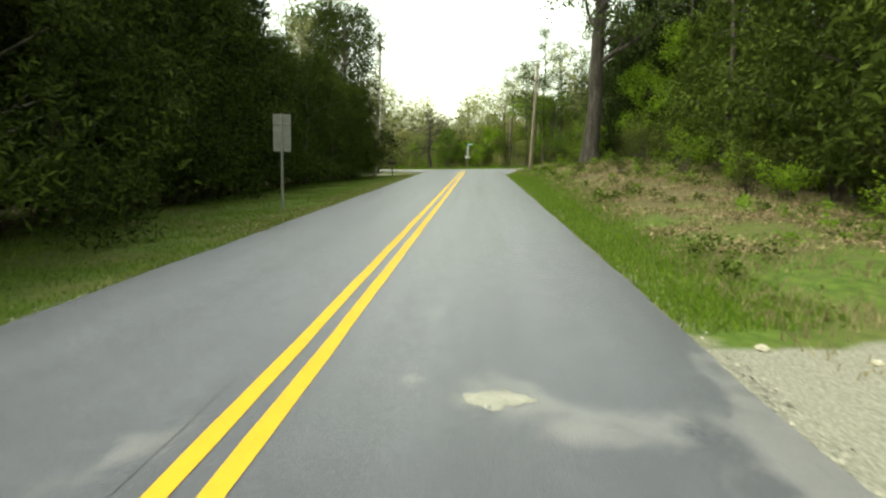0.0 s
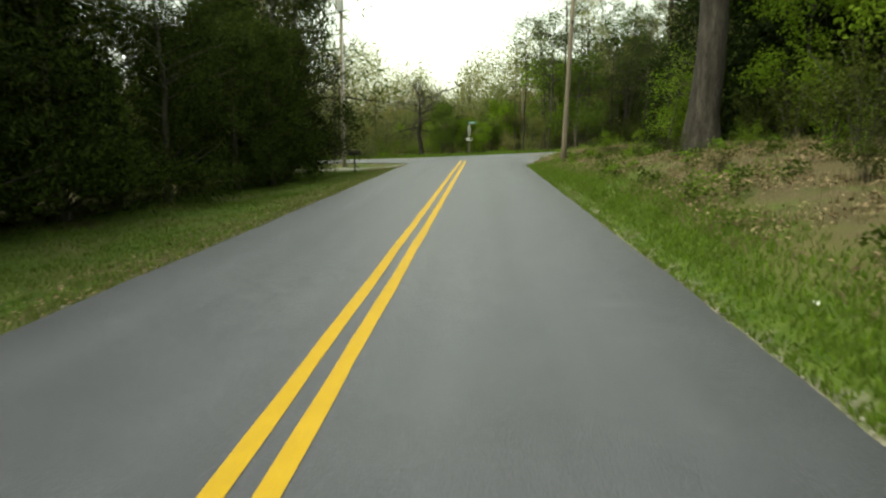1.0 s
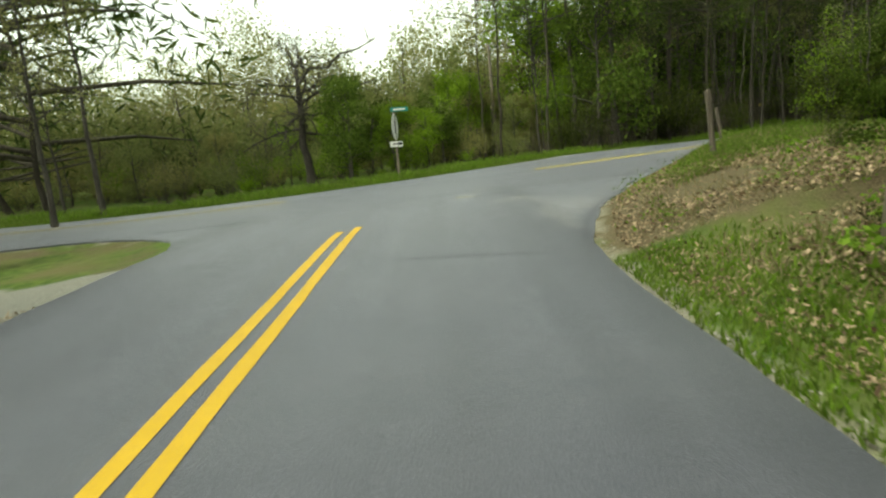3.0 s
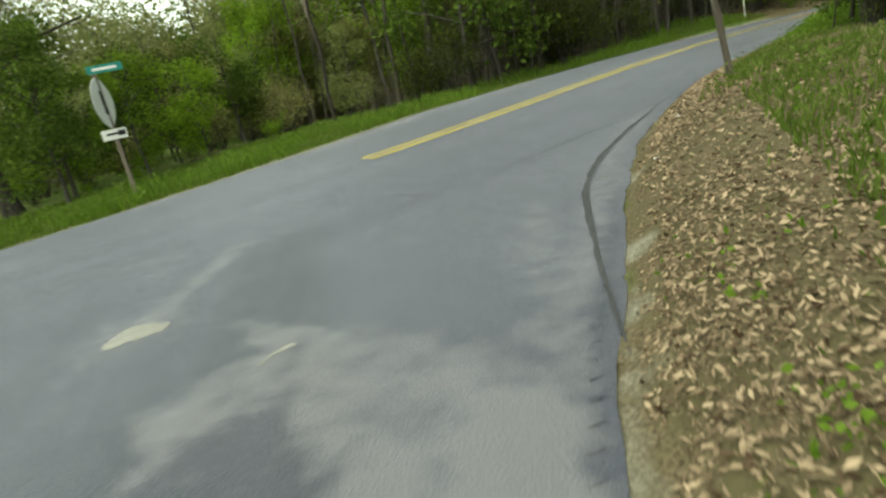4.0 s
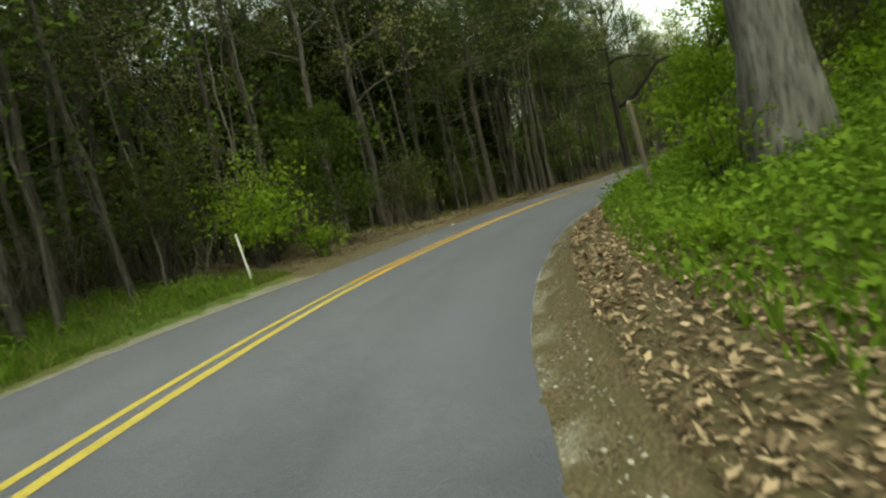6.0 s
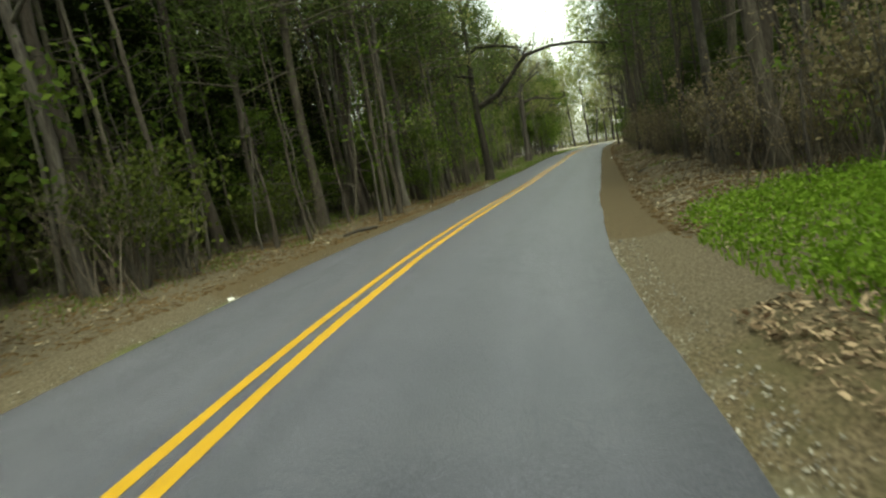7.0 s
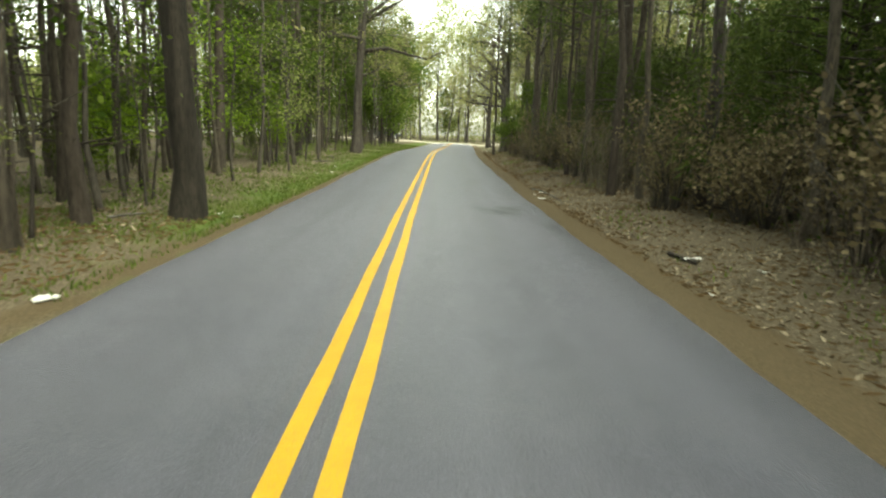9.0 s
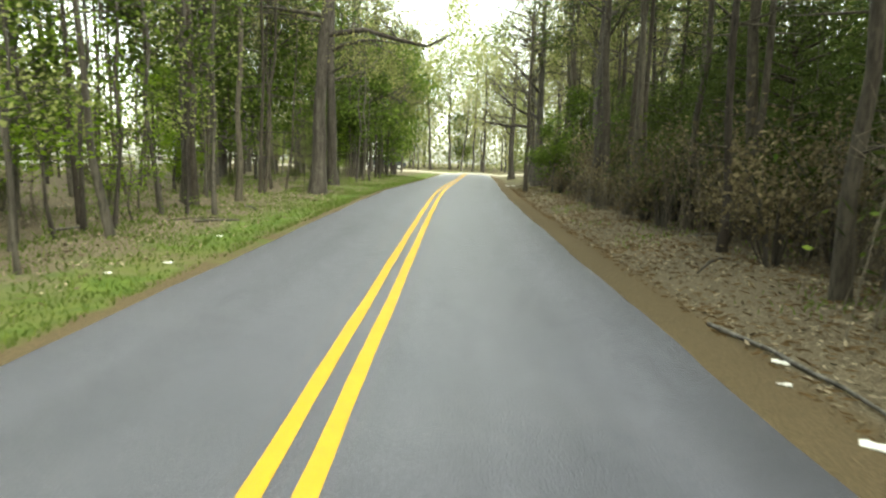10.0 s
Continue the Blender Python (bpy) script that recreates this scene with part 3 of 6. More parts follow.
def surface_wear(ob):
    """Gives asphalt its wheel tracks, darker margins and dusty blotches."""
    co = np.empty(3 * len(ob.data.vertices))
    ob.data.vertices.foreach_get("co", co)
    vx, vy = co[0::3], co[1::3]
    out, s, d = fillet(vx, vy)
    soft_step = lambda v: np.clip(v, 0, 1) ** 2 * (3 - 2 * np.clip(v, 0, 1))

    def tracks(lane, run):
        worn = np.interp(np.abs(lane), (0, 0.3, 0.75, 1.4, 1.95, 2.4, 3.2), (0.98, 1.0, 1.06, 0.93, 1.06, 0.92, 0.7))
        worn *= 1 + 0.06 * np.sin(lane * 11 + 1.1 * np.sin(run * 0.17)) * np.sin(run * 0.23 + lane * 2.3)
        return worn * (1 + 0.04 * np.sin(lane * 23 + 0.8 * np.sin(run * 0.31)) * np.sin(run * 0.41 + 1.7))

    # each road's own tracks, fading into plain asphalt where they meet
    second = np.where((s < 15) & (s > -9), 1 - soft_step((d - 1.5) / 1.4), np.where(d > W2R + 0.5, 0.0, 1.0))
    first = (1 - second) * soft_step((3.8 - np.abs(vx)) / 0.6)
    wear = first * tracks(vx, vy) + second * tracks(np.clip(d, -3, 3), s) * np.interp(s, (0, 4, 22, 30), (1.0, 1.12, 1.12, 1.0)) + (1 - first - second) * 1.02
    wear *= np.interp(out, (-0.4, -0.05), (1.0, 0.85))
    wear *= 1 + 0.05 * np.sin(vy * 0.31 + 1.3 * np.sin(vx * 0.23)) * np.sin(vx * 0.37 + 0.5)
    for x0, y0, rx, ry, k in ((59.3, 77.2, 0.4, 0.3, 0.7), (60.0, 77.0, 0.35, 0.25, 0.7), (59.7, 77.5, 0.2, 0.3, 0.4), (57.9, 76.45, 0.4, 0.16, 0.7), (57.3, 76.4, 0.3, 0.14, 0.6), (66.5, 77.5, 0.8, 0.3, 0.2), (63.5, 76.6, 1.0, 0.35, 0.25), (56.0, 76.2, 1.2, 0.3, 0.2)):
        wear *= 1 - k * np.exp(-((vx - x0) / rx) ** 2 - ((vy - y0) / ry) ** 2)
    ob.data.attributes.new("wear", "FLOAT", "POINT").data.foreach_set("value", wear.astype(np.float32))
    dust = 0 * vx
    for x0, y0, rx, ry, k in ((0.6, 61.5, 1.8, 1.6, 0.3), (1.4, 63.8, 1.6, 0.5, 0.35), (-1.2, 61.5, 1.5, 1.5, 0.25), (2.6, 58.6, 0.8, 1.6, 0.35), (1.9, 11.9, 0.7, 0.3, 0.5), (-0.45, 11.4, 0.22, 0.4, 0.5), (2.6, 12.2, 0.5, 0.2, 0.4), (3.0, 11.6, 0.4, 0.9, 0.5)):
        dust += k * np.exp(-((vx - x0) / rx) ** 2 - ((vy - y0) / ry) ** 2)
    dust += 0.62 * np.exp(-((out + 0.3) / 0.3) ** 2) * (vx > 3.6) * (vx < 11) * (vy > 58)
    dust += 0.5 * np.exp(-((d + W2L) / 0.45) ** 2) * (s < 24)
    for outline, edge, k in BLOTCHES:
        dust += 1.35 * k * np.clip(depth_inside(outline, vx, vy) / edge + 0.35, 0, 1)
    ob.data.attributes.new("dust", "FLOAT", "POINT").data.foreach_set("value", dust.astype(np.float32))


def asphalt_skin(x0, x1, y0, y1, cell=0.08):
    """A finer stretch of the worn asphalt surface, where it is blotched."""
    gx, gy = np.arange(x0, x1, cell), np.arange(y0, y1, cell)
    X, Y = (q.ravel() for q in np.meshgrid(gx, gy))
    ok = (fillet(X, Y)[0] < -0.05).reshape(len(gy), len(gx))
    i = np.arange(len(X)).reshape(ok.shape)
    full = ok[:-1, :-1] & ok[:-1, 1:] & ok[1:, 1:] & ok[1:, :-1]
    f = np.stack([i[:-1, :-1], i[:-1, 1:], i[1:, 1:], i[1:, :-1]], -1)[full]
    skin = new("road_surface", mesh_of("road_surface", np.column_stack([X, Y, road_z(X, Y) + 0.004]), f, M_ASPHALT))
    surface_wear(skin)
    tagged(skin, "blotched and dusty stretch of worn grey asphalt", "road", kind="structure")


def build_roads():
    r2 = np.stack([np.cos(HEAD), -np.sin(HEAD)], 1)
    mid2 = np.stack([CX, CY], 1)
    across2 = [-W2L + wobble(S * 0.5, 0.035, 1), *np.arange(-2.2, 2.51, 0.157), W2R + wobble(S * 0.5, 0.035, 4)]
    two = strip("road_2", mid2, r2, across2, M_ASPHALT)
    # the first road ends along the near edge of the second
    edge = mid2 + r2 * (W2R - 0.02)
    xs = np.concatenate([[-W1L], np.arange(-2.6, 2.96, 0.17), [W1R]])
    keep = (S > -9) & (S < 9)
    y_end = np.interp(xs, edge[keep][:, 0], edge[keep][:, 1])
    V = []
    for u in np.linspace(0, 1, 380):
        row = []
        for k, x in enumerate(xs):
            y = -40 + (y_end[k] + 40) * u
            e = wobble(y * 0.5, 0.035, 2 + k) if k in (0, len(xs) - 1) else 0
            row.append((x + e, y))
        V.append(row)
    V = np.array(V)
    z = road_z(V[..., 0].ravel(), V[..., 1].ravel()).reshape(V.shape[:2])
    V = np.concatenate([V, z[..., None]], 2)
    lo, hi = V[:, :1].copy(), V[:, -1:].copy()
    lo[..., 2] -= 0.09
    hi[..., 2] -= 0.09
    V = np.concatenate([lo, V, hi], 1)
    n, k = V.shape[:2]
    i = np.arange(n * k).reshape(n, k)
    f = np.stack([i[:-1, :-1], i[:-1, 1:], i[1:, 1:], i[1:, :-1]], -1).reshape(-1, 4)
    one = (V.reshape(-1, 3), f)

    def corner(line, side):
        # the wedge of asphalt between both roads and a rounded edge
        w = W1R if side > 0 else -W1L
        yc = float(np.interp(w, edge[keep][:, 0], edge[keep][:, 1]))
        sc = float(S[np.argmin((edge[:, 0] - w) ** 2 + (edge[:, 1] - yc) ** 2)])
        s_end = 15.0 if side > 0 else -7.0
        m = (len(line) - 1) // 2
        p = [(w - side * 0.03, line[0][1] + (yc - line[0][1]) * j / m) for j in range(m)]
        p += [spot(sc + (s_end - sc) * j / m, W2R - 0.04) for j in range(m + 1)]
        p, q = np.array(p, float), line + np.stack([wobble(np.arange(len(line)) * 0.3, 0.05, 3), 0 * line[:, 0]], 1)
        rows = np.stack([p + (q - p) * k for k in np.linspace(0, 1, 31)], 1)
        zz = road_z(rows[..., 0].ravel(), rows[..., 1].ravel()).reshape(rows.shape[:2]) - 0.003
        R = np.concatenate([rows, zz[..., None]], 2)
        low = R[:, -1:].copy()
        low[..., 2] -= 0.1
        R = np.concatenate([R, low], 1)
        nn, kk = R.shape[:2]
        ii = np.arange(nn * kk).reshape(nn, kk)
        ff = np.stack([ii[:-1, :-1], ii[:-1, 1:], ii[1:, 1:], ii[1:, :-1]], -1).reshape(-1, 4)
        return R.reshape(-1, 3), (ff if side > 0 else ff[:, ::-1])

    v, f = join([one, two, corner(CORNER_R, 1), corner(CORNER_L, -1)])
    road = new("road", mesh_of("road", v, f, M_ASPHALT, smooth=False))
    surface_wear(road)
    tagged(road, "worn grey asphalt roads meeting at a junction", "road", kind="structure")
    # double yellow lines
    t1 = np.arange(-40, 57.6, 0.5)
    m1, n1 = np.stack([0 * t1, t1], 1), np.tile((1.0, 0.0), (len(t1), 1))

    def paint(mids, rights, centre, seed, w=0.06):
        t = np.arange(len(mids)) * 0.5
        V, f = strip("line", mids, rights, [centre - w + wobble(t, 0.008, seed), centre + w + wobble(t, 0.008, seed + 1)], M_YELLOW, lift=0.005, skirt=0)
        return V, f

    for centre in (-0.119, 0.119):
        tagged(new("centre_line", mesh_of("centre_line", *paint(m1[: len(t1) - (1 if centre < 0 else 0)], n1[: len(t1) - (1 if centre < 0 else 0)], centre, 1), M_YELLOW)), "solid yellow centre line painted on the asphalt", "road marking", "yellow centre lines", "structure")
        for lo, hi, coat, gap, half in ((-18, -2.6, M_FADED, 0.85, 0.045), (4.6, 24.1, M_FADED, 0.95, 0.05), (24.0, 140, M_GOLD, 1.0, 0.056)):
            sel = (S >= lo) & (S <= hi)
            tagged(new("centre_line", mesh_of("centre_line", *paint(mid2[sel], r2[sel], centre * gap, 5, half), coat)), "solid yellow centre line painted on the asphalt", "road marking", "yellow centre lines", "structure")
    return road


build_roads()
asphalt_skin(0.4, 6.4, 54.6, 65.0)
asphalt_skin(0.26, 3.2, 10.2, 15.2)
asphalt_skin(-1.6, -0.26, 10.2, 12.4)
asphalt_skin(54.0, 68.0, 75.2, 78.5, 0.1)


# ---- trees: kinds built once, planted many times ----
def wood_mesh(name, wood, mat):
    """The trunk, and all its smaller branches as a second mesh."""
    def one(title, vs, fs, lo):
        return mesh_of(title, np.concatenate(vs), [tuple(i - lo for i in f) for f in fs], mat, smooth=True)
    if name != "trunk":
        return (None, one("branchwork", wood.v, wood.f, 0))
    k = len(wood.v[0])
    main = [f for f in wood.f if max(f) < k]
    rest = [f for f in wood.f if max(f) >= k]
    return (one("trunk", wood.v[:1], main, 0), one("branchwork", wood.v[1:], rest, k) if rest else None)


def trunk_path(rng, height, bend, n=9, lean=(0, 0)):
    bend = bend * 0.7
    z = np.linspace(0, height, n)
    x = np.cumsum(rng.normal(0, bend, n)) - 0
    y = np.cumsum(rng.normal(0, bend, n))
    x, y = x - x[0] + lean[0] * z, y - y[0] + lean[1] * z
    return np.stack([x, y, z], 1)


def flare(r0, n, top=0.3):
    r = r0 * np.linspace(1, top, n)
    r[0] *= 1.35
    return r


def at_height(path, h):
    return np.array([np.interp(h, path[:, 2], path[:, 0]), np.interp(h, path[:, 2], path[:, 1]), h])


def make_cedar(seed, height=6.6, width=2.3, low=0.5, per=72, tips=560, size=0.125, leaf=None):
    rng = np.random.default_rng(seed)
    w = Wood()
    p = trunk_path(rng, height * 0.95, 0.06)
    w.add(p, flare(0.13, len(p), 0.12), 7)
    lobes = rng.uniform(0.7, 1.25, (6, 9))
    c = []
    masses = []
    for k in range(46):
        f = rng.uniform(0, 1) ** 1.1
        a = rng.uniform(0, 2 * np.pi)
        r = width * (0.25 + 0.75 * (1 - f) ** 0.75) * (0.75 + 0.25 * min(1, f * 8)) * rng.uniform(0.45, 0.95)
        masses.append((at_height(p, min(low + f * (height - low), height * 0.93)) + np.array([r * np.cos(a), r * np.sin(a), 0]), width * rng.uniform(0.2, 0.36)))
    for k in range(tips // 2):
        q, b = masses[k % 46]
        v = rng.normal(0, 1, 3) + np.array([0, 0, 0.5])
        c.append(q + v / np.linalg.norm(v) * b * rng.uniform(0.6, 1.1) * np.array([1, 1, 0.7]))
    for k in range(tips // 2):
        f = rng.uniform(0, 1) ** 1.15
        h = low + f * (height - low)
        prof = width * (0.25 + 0.75 * (1 - f) ** 0.75) * (0.75 + 0.25 * min(1, f * 8))
        a = rng.uniform(0, 2 * np.pi)
        r = prof * lobes[int(f * 5.99), int(a / 6.2832 * 8.99)] * rng.uniform(0.25, 1) ** 0.5
        q = at_height(p, min(h, height * 0.94)) + np.array([r * np.cos(a), r * np.sin(a), 0.12 * r])
        c.append(q)
        if k % 7 == 0:
            s0 = at_height(p, max(0.3, h - 0.35 * r))
            w.add([s0, s0 * 0.5 + q * 0.5 + np.array([0, 0, 0.05]), q], (0.03, 0.02, 0.008), 4)
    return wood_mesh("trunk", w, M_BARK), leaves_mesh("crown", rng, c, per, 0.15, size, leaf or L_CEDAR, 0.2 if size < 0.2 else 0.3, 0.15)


def make_pine(seed, height=15.0, r0=0.17, base=0.5, mat=M_PINE_BARK, leaf=L_PINE, stubs=9, per=30, limbs=28):
    rng = np.random.default_rng(seed)
    w = Wood()
    p = trunk_path(rng, height, 0.1, 11)
    w.add(p, flare(r0, len(p), 0.22), 8)
    for k in range(stubs):
        h = rng.uniform(0.1 * height, height * max(base, 0.15))
        a = rng.uniform(0, 6.283)
        s0 = at_height(p, h)
        ln = rng.uniform(0.3, 1.4)
        q = s0 + ln * np.array([np.cos(a), np.sin(a), rng.uniform(-0.2, 0.25)])
        w.add([s0, s0 * 0.4 + q * 0.6, q], (0.022, 0.014, 0.005), 4)
    c = []
    for k in range(limbs):
        f = rng.uniform(0, 1)
        h = height * (base + (1 - base) * f)
        a = rng.uniform(0, 6.283)
        ln = (0.9 + 2.2 * (1 - f)) * rng.uniform(0.6, 1.1)
        s0 = at_height(p, min(h, height * 0.985))
        q = s0 + ln * np.array([np.cos(a), np.sin(a), rng.uniform(-0.05, 0.35)])
        m = s0 * 0.45 + q * 0.55 + np.array([0, 0, 0.1])
        w.add([s0, m, q], (0.04, 0.028, 0.008), 4)
        c += [q, m * 0.5 + q * 0.5, m, q + rng.normal(0, 0.35, 3)]
    return wood_mesh("trunk", w, mat), leaves_mesh("crown", rng, c, per, 0.34, 0.26, leaf, 0.16)


def make_hardwood(seed, height=12.0, r0=0.16, start=0.4, limbs=11, reach=3.6, mat=M_BARK, leaf=L_BUD, per=5, size=0.11, lift=0.06, kids=4, wander=0.16, spread_leaf=0.18, bend=0.12):
    rng = np.random.default_rng(seed)
    w = Wood()
    p = trunk_path(rng, height, bend, 10)
    w.add(p, flare(r0, len(p), 0.15), 8)
    for k in range(limbs):
        f = start + (0.97 - start) * (k + rng.uniform(0, 1)) / limbs
        a = k * 2.4 + rng.uniform(-0.5, 0.5)
        d = np.array([np.cos(a), np.sin(a), rng.uniform(0.25, 0.8)])
        grow(w, rng, at_height(p, f * height), d / np.linalg.norm(d), reach * (1.15 - 0.7 * f) * rng.uniform(0.7, 1.2), r0 * (1.05 - f) * 0.55, 0, wander, lift, kids, 0.5, 0.55)
    tips = w.tips
    return wood_mesh("trunk", w, mat), leaves_mesh("crown", rng, tips, per, spread_leaf, size, leaf, 0.55)


def make_spring(seed, height=8.5, width=2.6, leaf=L_SPRING, per=13, tips=420, low=0.6, size=0.17):
    rng = np.random.default_rng(seed)
    w = Wood()
    p = trunk_path(rng, height * 0.9, 0.12)
    w.add(p, flare(0.1, len(p), 0.15), 7)
    blobs = [(rng.uniform(-0.6, 0.6, 2) * width, rng.uniform(low + 0.8, height * 0.92), rng.uniform(0.5, 1.0)) for _ in range(17)]
    c = []
    for xy, h, b in blobs:
        k = 1.25 - 0.75 * abs(h / height - 0.45)
        q0 = at_height(p, h * 0.97) + np.array([xy[0] * k, xy[1] * k, 0])
        s0 = at_height(p, max(0.4, h * 0.75))
        w.add([s0, s0 * 0.5 + q0 * 0.5 + rng.normal(0, 0.1, 3), q0], (0.04, 0.025, 0.01), 4)
        for _ in range(tips // 17):
            v = rng.normal(0, 1, 3)
            v /= np.linalg.norm(v)
            c.append(q0 + v * np.array([1, 1, 0.75]) * b * width * 0.42 * rng.uniform(0.4, 1) ** 0.4)
    return wood_mesh("trunk", w, M_BARK), leaves_mesh("crown", rng, c, per, 0.2, size, leaf, 0.55)


def make_sapling(seed, height=5.5, r0=0.035, leaf=L_DULL, per=7, size=0.13, branches=11, bend=0.1):
    rng = np.random.default_rng(seed)
    w = Wood()
    p = trunk_path(rng, height, bend, 8, rng.normal(0, 0.05, 2))
    w.add(p, flare(r0, len(p), 0.2), 5)
    c = []
    for k in range(branches):
        h = rng.uniform(0.25, 0.97) * height
        a = rng.uniform(0, 6.283)
        s0 = at_height(p, h)
        q = s0 + rng.uniform(0.4, 1.2) * np.array([np.cos(a), np.sin(a), rng.uniform(0.1, 0.7)])
        w.add([s0, s0 * 0.5 + q * 0.5 + rng.normal(0, 0.05, 3), q], (0.012, 0.008, 0.004), 3)
        c += [q, s0 * 0.4 + q * 0.6, q + rng.normal(0, 0.2, 3)]
    return wood_mesh("trunk", w, M_BARK), leaves_mesh("crown", rng, c, per, 0.22, size, leaf, 0.55, flat=0.4)


def make_shrub(seed, height=1.3, width=0.9, leaf=L_SPRING, stems=14, per=9, size=0.08, each=8):
    rng = np.random.default_rng(seed)
    w = Wood()
    c = []
    for k in range(stems):
        a = rng.uniform(0, 6.283)
        r = width * rng.uniform(0.2, 1)
        q = np.array([r * np.cos(a), r * np.sin(a), height * rng.uniform(0.5, 1.05)])
        m = q * np.array([0.35, 0.35, 0.55])
        w.add([(0.05 * np.cos(a), 0.05 * np.sin(a), -0.05), m, q], (0.012, 0.009, 0.003), 4)
        for _ in range(each):
            c.append(m + (q - m) * rng.uniform(0, 1.05) + rng.normal(0, 0.12 * width, 3) * np.array([1, 1, 0.6]))
    c = np.array(c)
    c[:, 2] = np.maximum(c[:, 2], 0.06)
    return wood_mesh("stems", w, M_BARK), leaves_mesh("foliage", rng, c, per, 0.1 * width, size, leaf, 0.6)


def make_brush(seed, height=1.5, width=0.9, stems=26):
    rng = np.random.default_rng(seed)
    w = Wood()
    for k in range(stems):
        a = rng.uniform(0, 6.283)
        r = width * rng.uniform(0.1, 1)
        s0 = np.array([rng.normal(0, 0.25 * width), rng.normal(0, 0.25 * width), -0.05])
        q = np.array([r * np.cos(a), r * np.sin(a), height * rng.uniform(0.4, 1.1)])
        m = s0 * 0.5 + q * 0.5 + np.array([0, 0, 0.2 * height]) + rng.normal(0, 0.08, 3)
        w.add([s0, m, q], (0.009, 0.006, 0.002), 3)
        for _ in range(2):
            e = m + (q - m) * rng.uniform(0, 1)
            w.add([e, e + rng.normal(0, 0.14, 3) + np.array([0, 0, 0.1])], (0.004, 0.0015), 3)
    return wood_mesh("stems", w, M_BRUSH), leaves_mesh("foliage", rng, w.v[0][:1] + np.array([[0, 0, height * 0.5]]), 40, 0.4 * width, 0.06, L_DULL, 0.6)


KINDS = {
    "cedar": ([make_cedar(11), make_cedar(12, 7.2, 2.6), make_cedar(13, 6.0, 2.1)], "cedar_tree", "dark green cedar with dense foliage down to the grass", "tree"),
    # bigcedar leaves hold the wood's shade in their colour, edgecedar its lit side
    "bigcedar": ([make_cedar(14, 9.5, 2.9, 0.7, 28, 640, 0.23, L_WOODSHADE), make_cedar(15, 10.5, 3.1, 0.9, 28, 640, 0.25, L_WOODSHADE)], "evergreen_tree", "tall dense evergreen at the wood's edge, shade coloured into its leaves", "tree"),
    "edgecedar": ([make_cedar(16, 9.5, 3.0, 0.5, 34, 640, 0.2, L_SUNLIT), make_cedar(17, 10.5, 3.2, 0.6, 34, 640, 0.22, L_SUNLIT)], "evergreen_tree", "tall olive green evergreen at the wood's edge, coloured as sunlit", "tree"),
    "pine": ([make_pine(21, 15, 0.125), make_pine(22, 16.5, 0.155, 0.5), make_pine(23, 13, 0.085, 0.45), make_pine(24, 14, 0.1, 0.5)], "pine_tree", "straight brown-barked pine with a high needle crown", "tree"),
    "youngpine": ([make_pine(25, 5.5, 0.04, 0.12, limbs=44, per=26), make_pine(26, 7, 0.05, 0.2, limbs=44, per=26)], "young_pine", "young pine with soft olive green needles", "tree"),
    "hardwood": ([make_hardwood(31), make_hardwood(32, 13.5, 0.15, 0.45), make_hardwood(33, 11, 0.12, 0.35)], "hardwood_tree", "grey-barked hardwood just coming into bud in spring", "tree"),
    "spring": ([make_spring(41), make_spring(42, 9.5, 2.4), make_spring(43, 7.0, 2.3)], "broadleaf_tree", "bright green young broadleaf tree in fresh leaf", "tree"),
    "dull": ([make_spring(44, 8.0, 2.4, L_DULL), make_spring(45, 6.5, 2.2, L_DULL)], "broadleaf_tree", "olive green broadleaf tree in half leaf", "tree"),
    "bud": ([make_spring(46, 9.0, 2.8, L_BUD, 6, 320, 0.8, 0.13), make_hardwood(47, 10, 0.13, 0.3, 13, 3.4, per=7)], "budding_tree", "pale brown budding tree with bare grey branches", "tree"),
    "slim": ([make_pine(27, 11, 0.055, 0.6, limbs=16, per=18), make_pine(28, 12.5, 0.07, 0.62, limbs=16, per=18), make_pine(29, 10, 0.045, 0.6, limbs=14, per=18)], "pine_tree", "slim straight grey-brown pine crowded among others", "tree"),
    "hazy": ([make_spring(48, 8.5, 2.7, L_HAZE, 12, 420, 0.5, 0.17), make_spring(49, 7.5, 2.6, L_OLIVE, 12, 420, 0.4, 0.17)], "broadleaf_tree", "soft tan and olive young tree just coming into leaf", "tree"),
    "fresh": ([make_sapling(55, 4.2, 0.03, L_SPRING, 16, 0.085, 20), make_sapling(56, 5.2, 0.035, L_HAZE, 14, 0.085, 22)], "leafy_sapling", "thin sapling with layered sprays of fresh green leaves", "sapling"),
    "sapling": ([make_sapling(51), make_sapling(52, 6.5, 0.045), make_sapling(53, 4.5, 0.028), make_sapling(54, 8, 0.055, per=5)], "sapling", "thin grey woodland sapling with a few small leaves", "sapling"),
    "shrub": ([make_shrub(61), make_shrub(62, 0.9, 0.8), make_shrub(63, 1.7, 1.1)], "shrub", "low green leafy shrub on the bank", "shrub"),
    "dullshrub": ([make_shrub(64, 1.6, 1.1, L_SHADE), make_shrub(65, 2.2, 1.2, L_SHADE, 18)], "shrub", "olive green undergrowth shrub at the wood's edge", "shrub"),
    "tanshrub": ([make_shrub(66, 1.8, 1.2, L_OLIVE, 16), make_shrub(67, 1.5, 1.1, L_HAZE, 16)], "shrub", "tan and olive undergrowth behind the junction", "shrub"),
    "rustbrush": ([make_shrub(68, 1.9, 1.1, L_RUST, 20, 7, 0.07), make_shrub(69, 1.4, 1.0, L_RUST, 20, 7, 0.07)], "thicket", "rusty brown thicket of dead leaves under the pines", "shrub"),
    "brush": ([make_brush(71), make_brush(72, 2.0, 1.2, 32)], "brush", "tangle of bare grey brushwood stems", "shrub"),
}
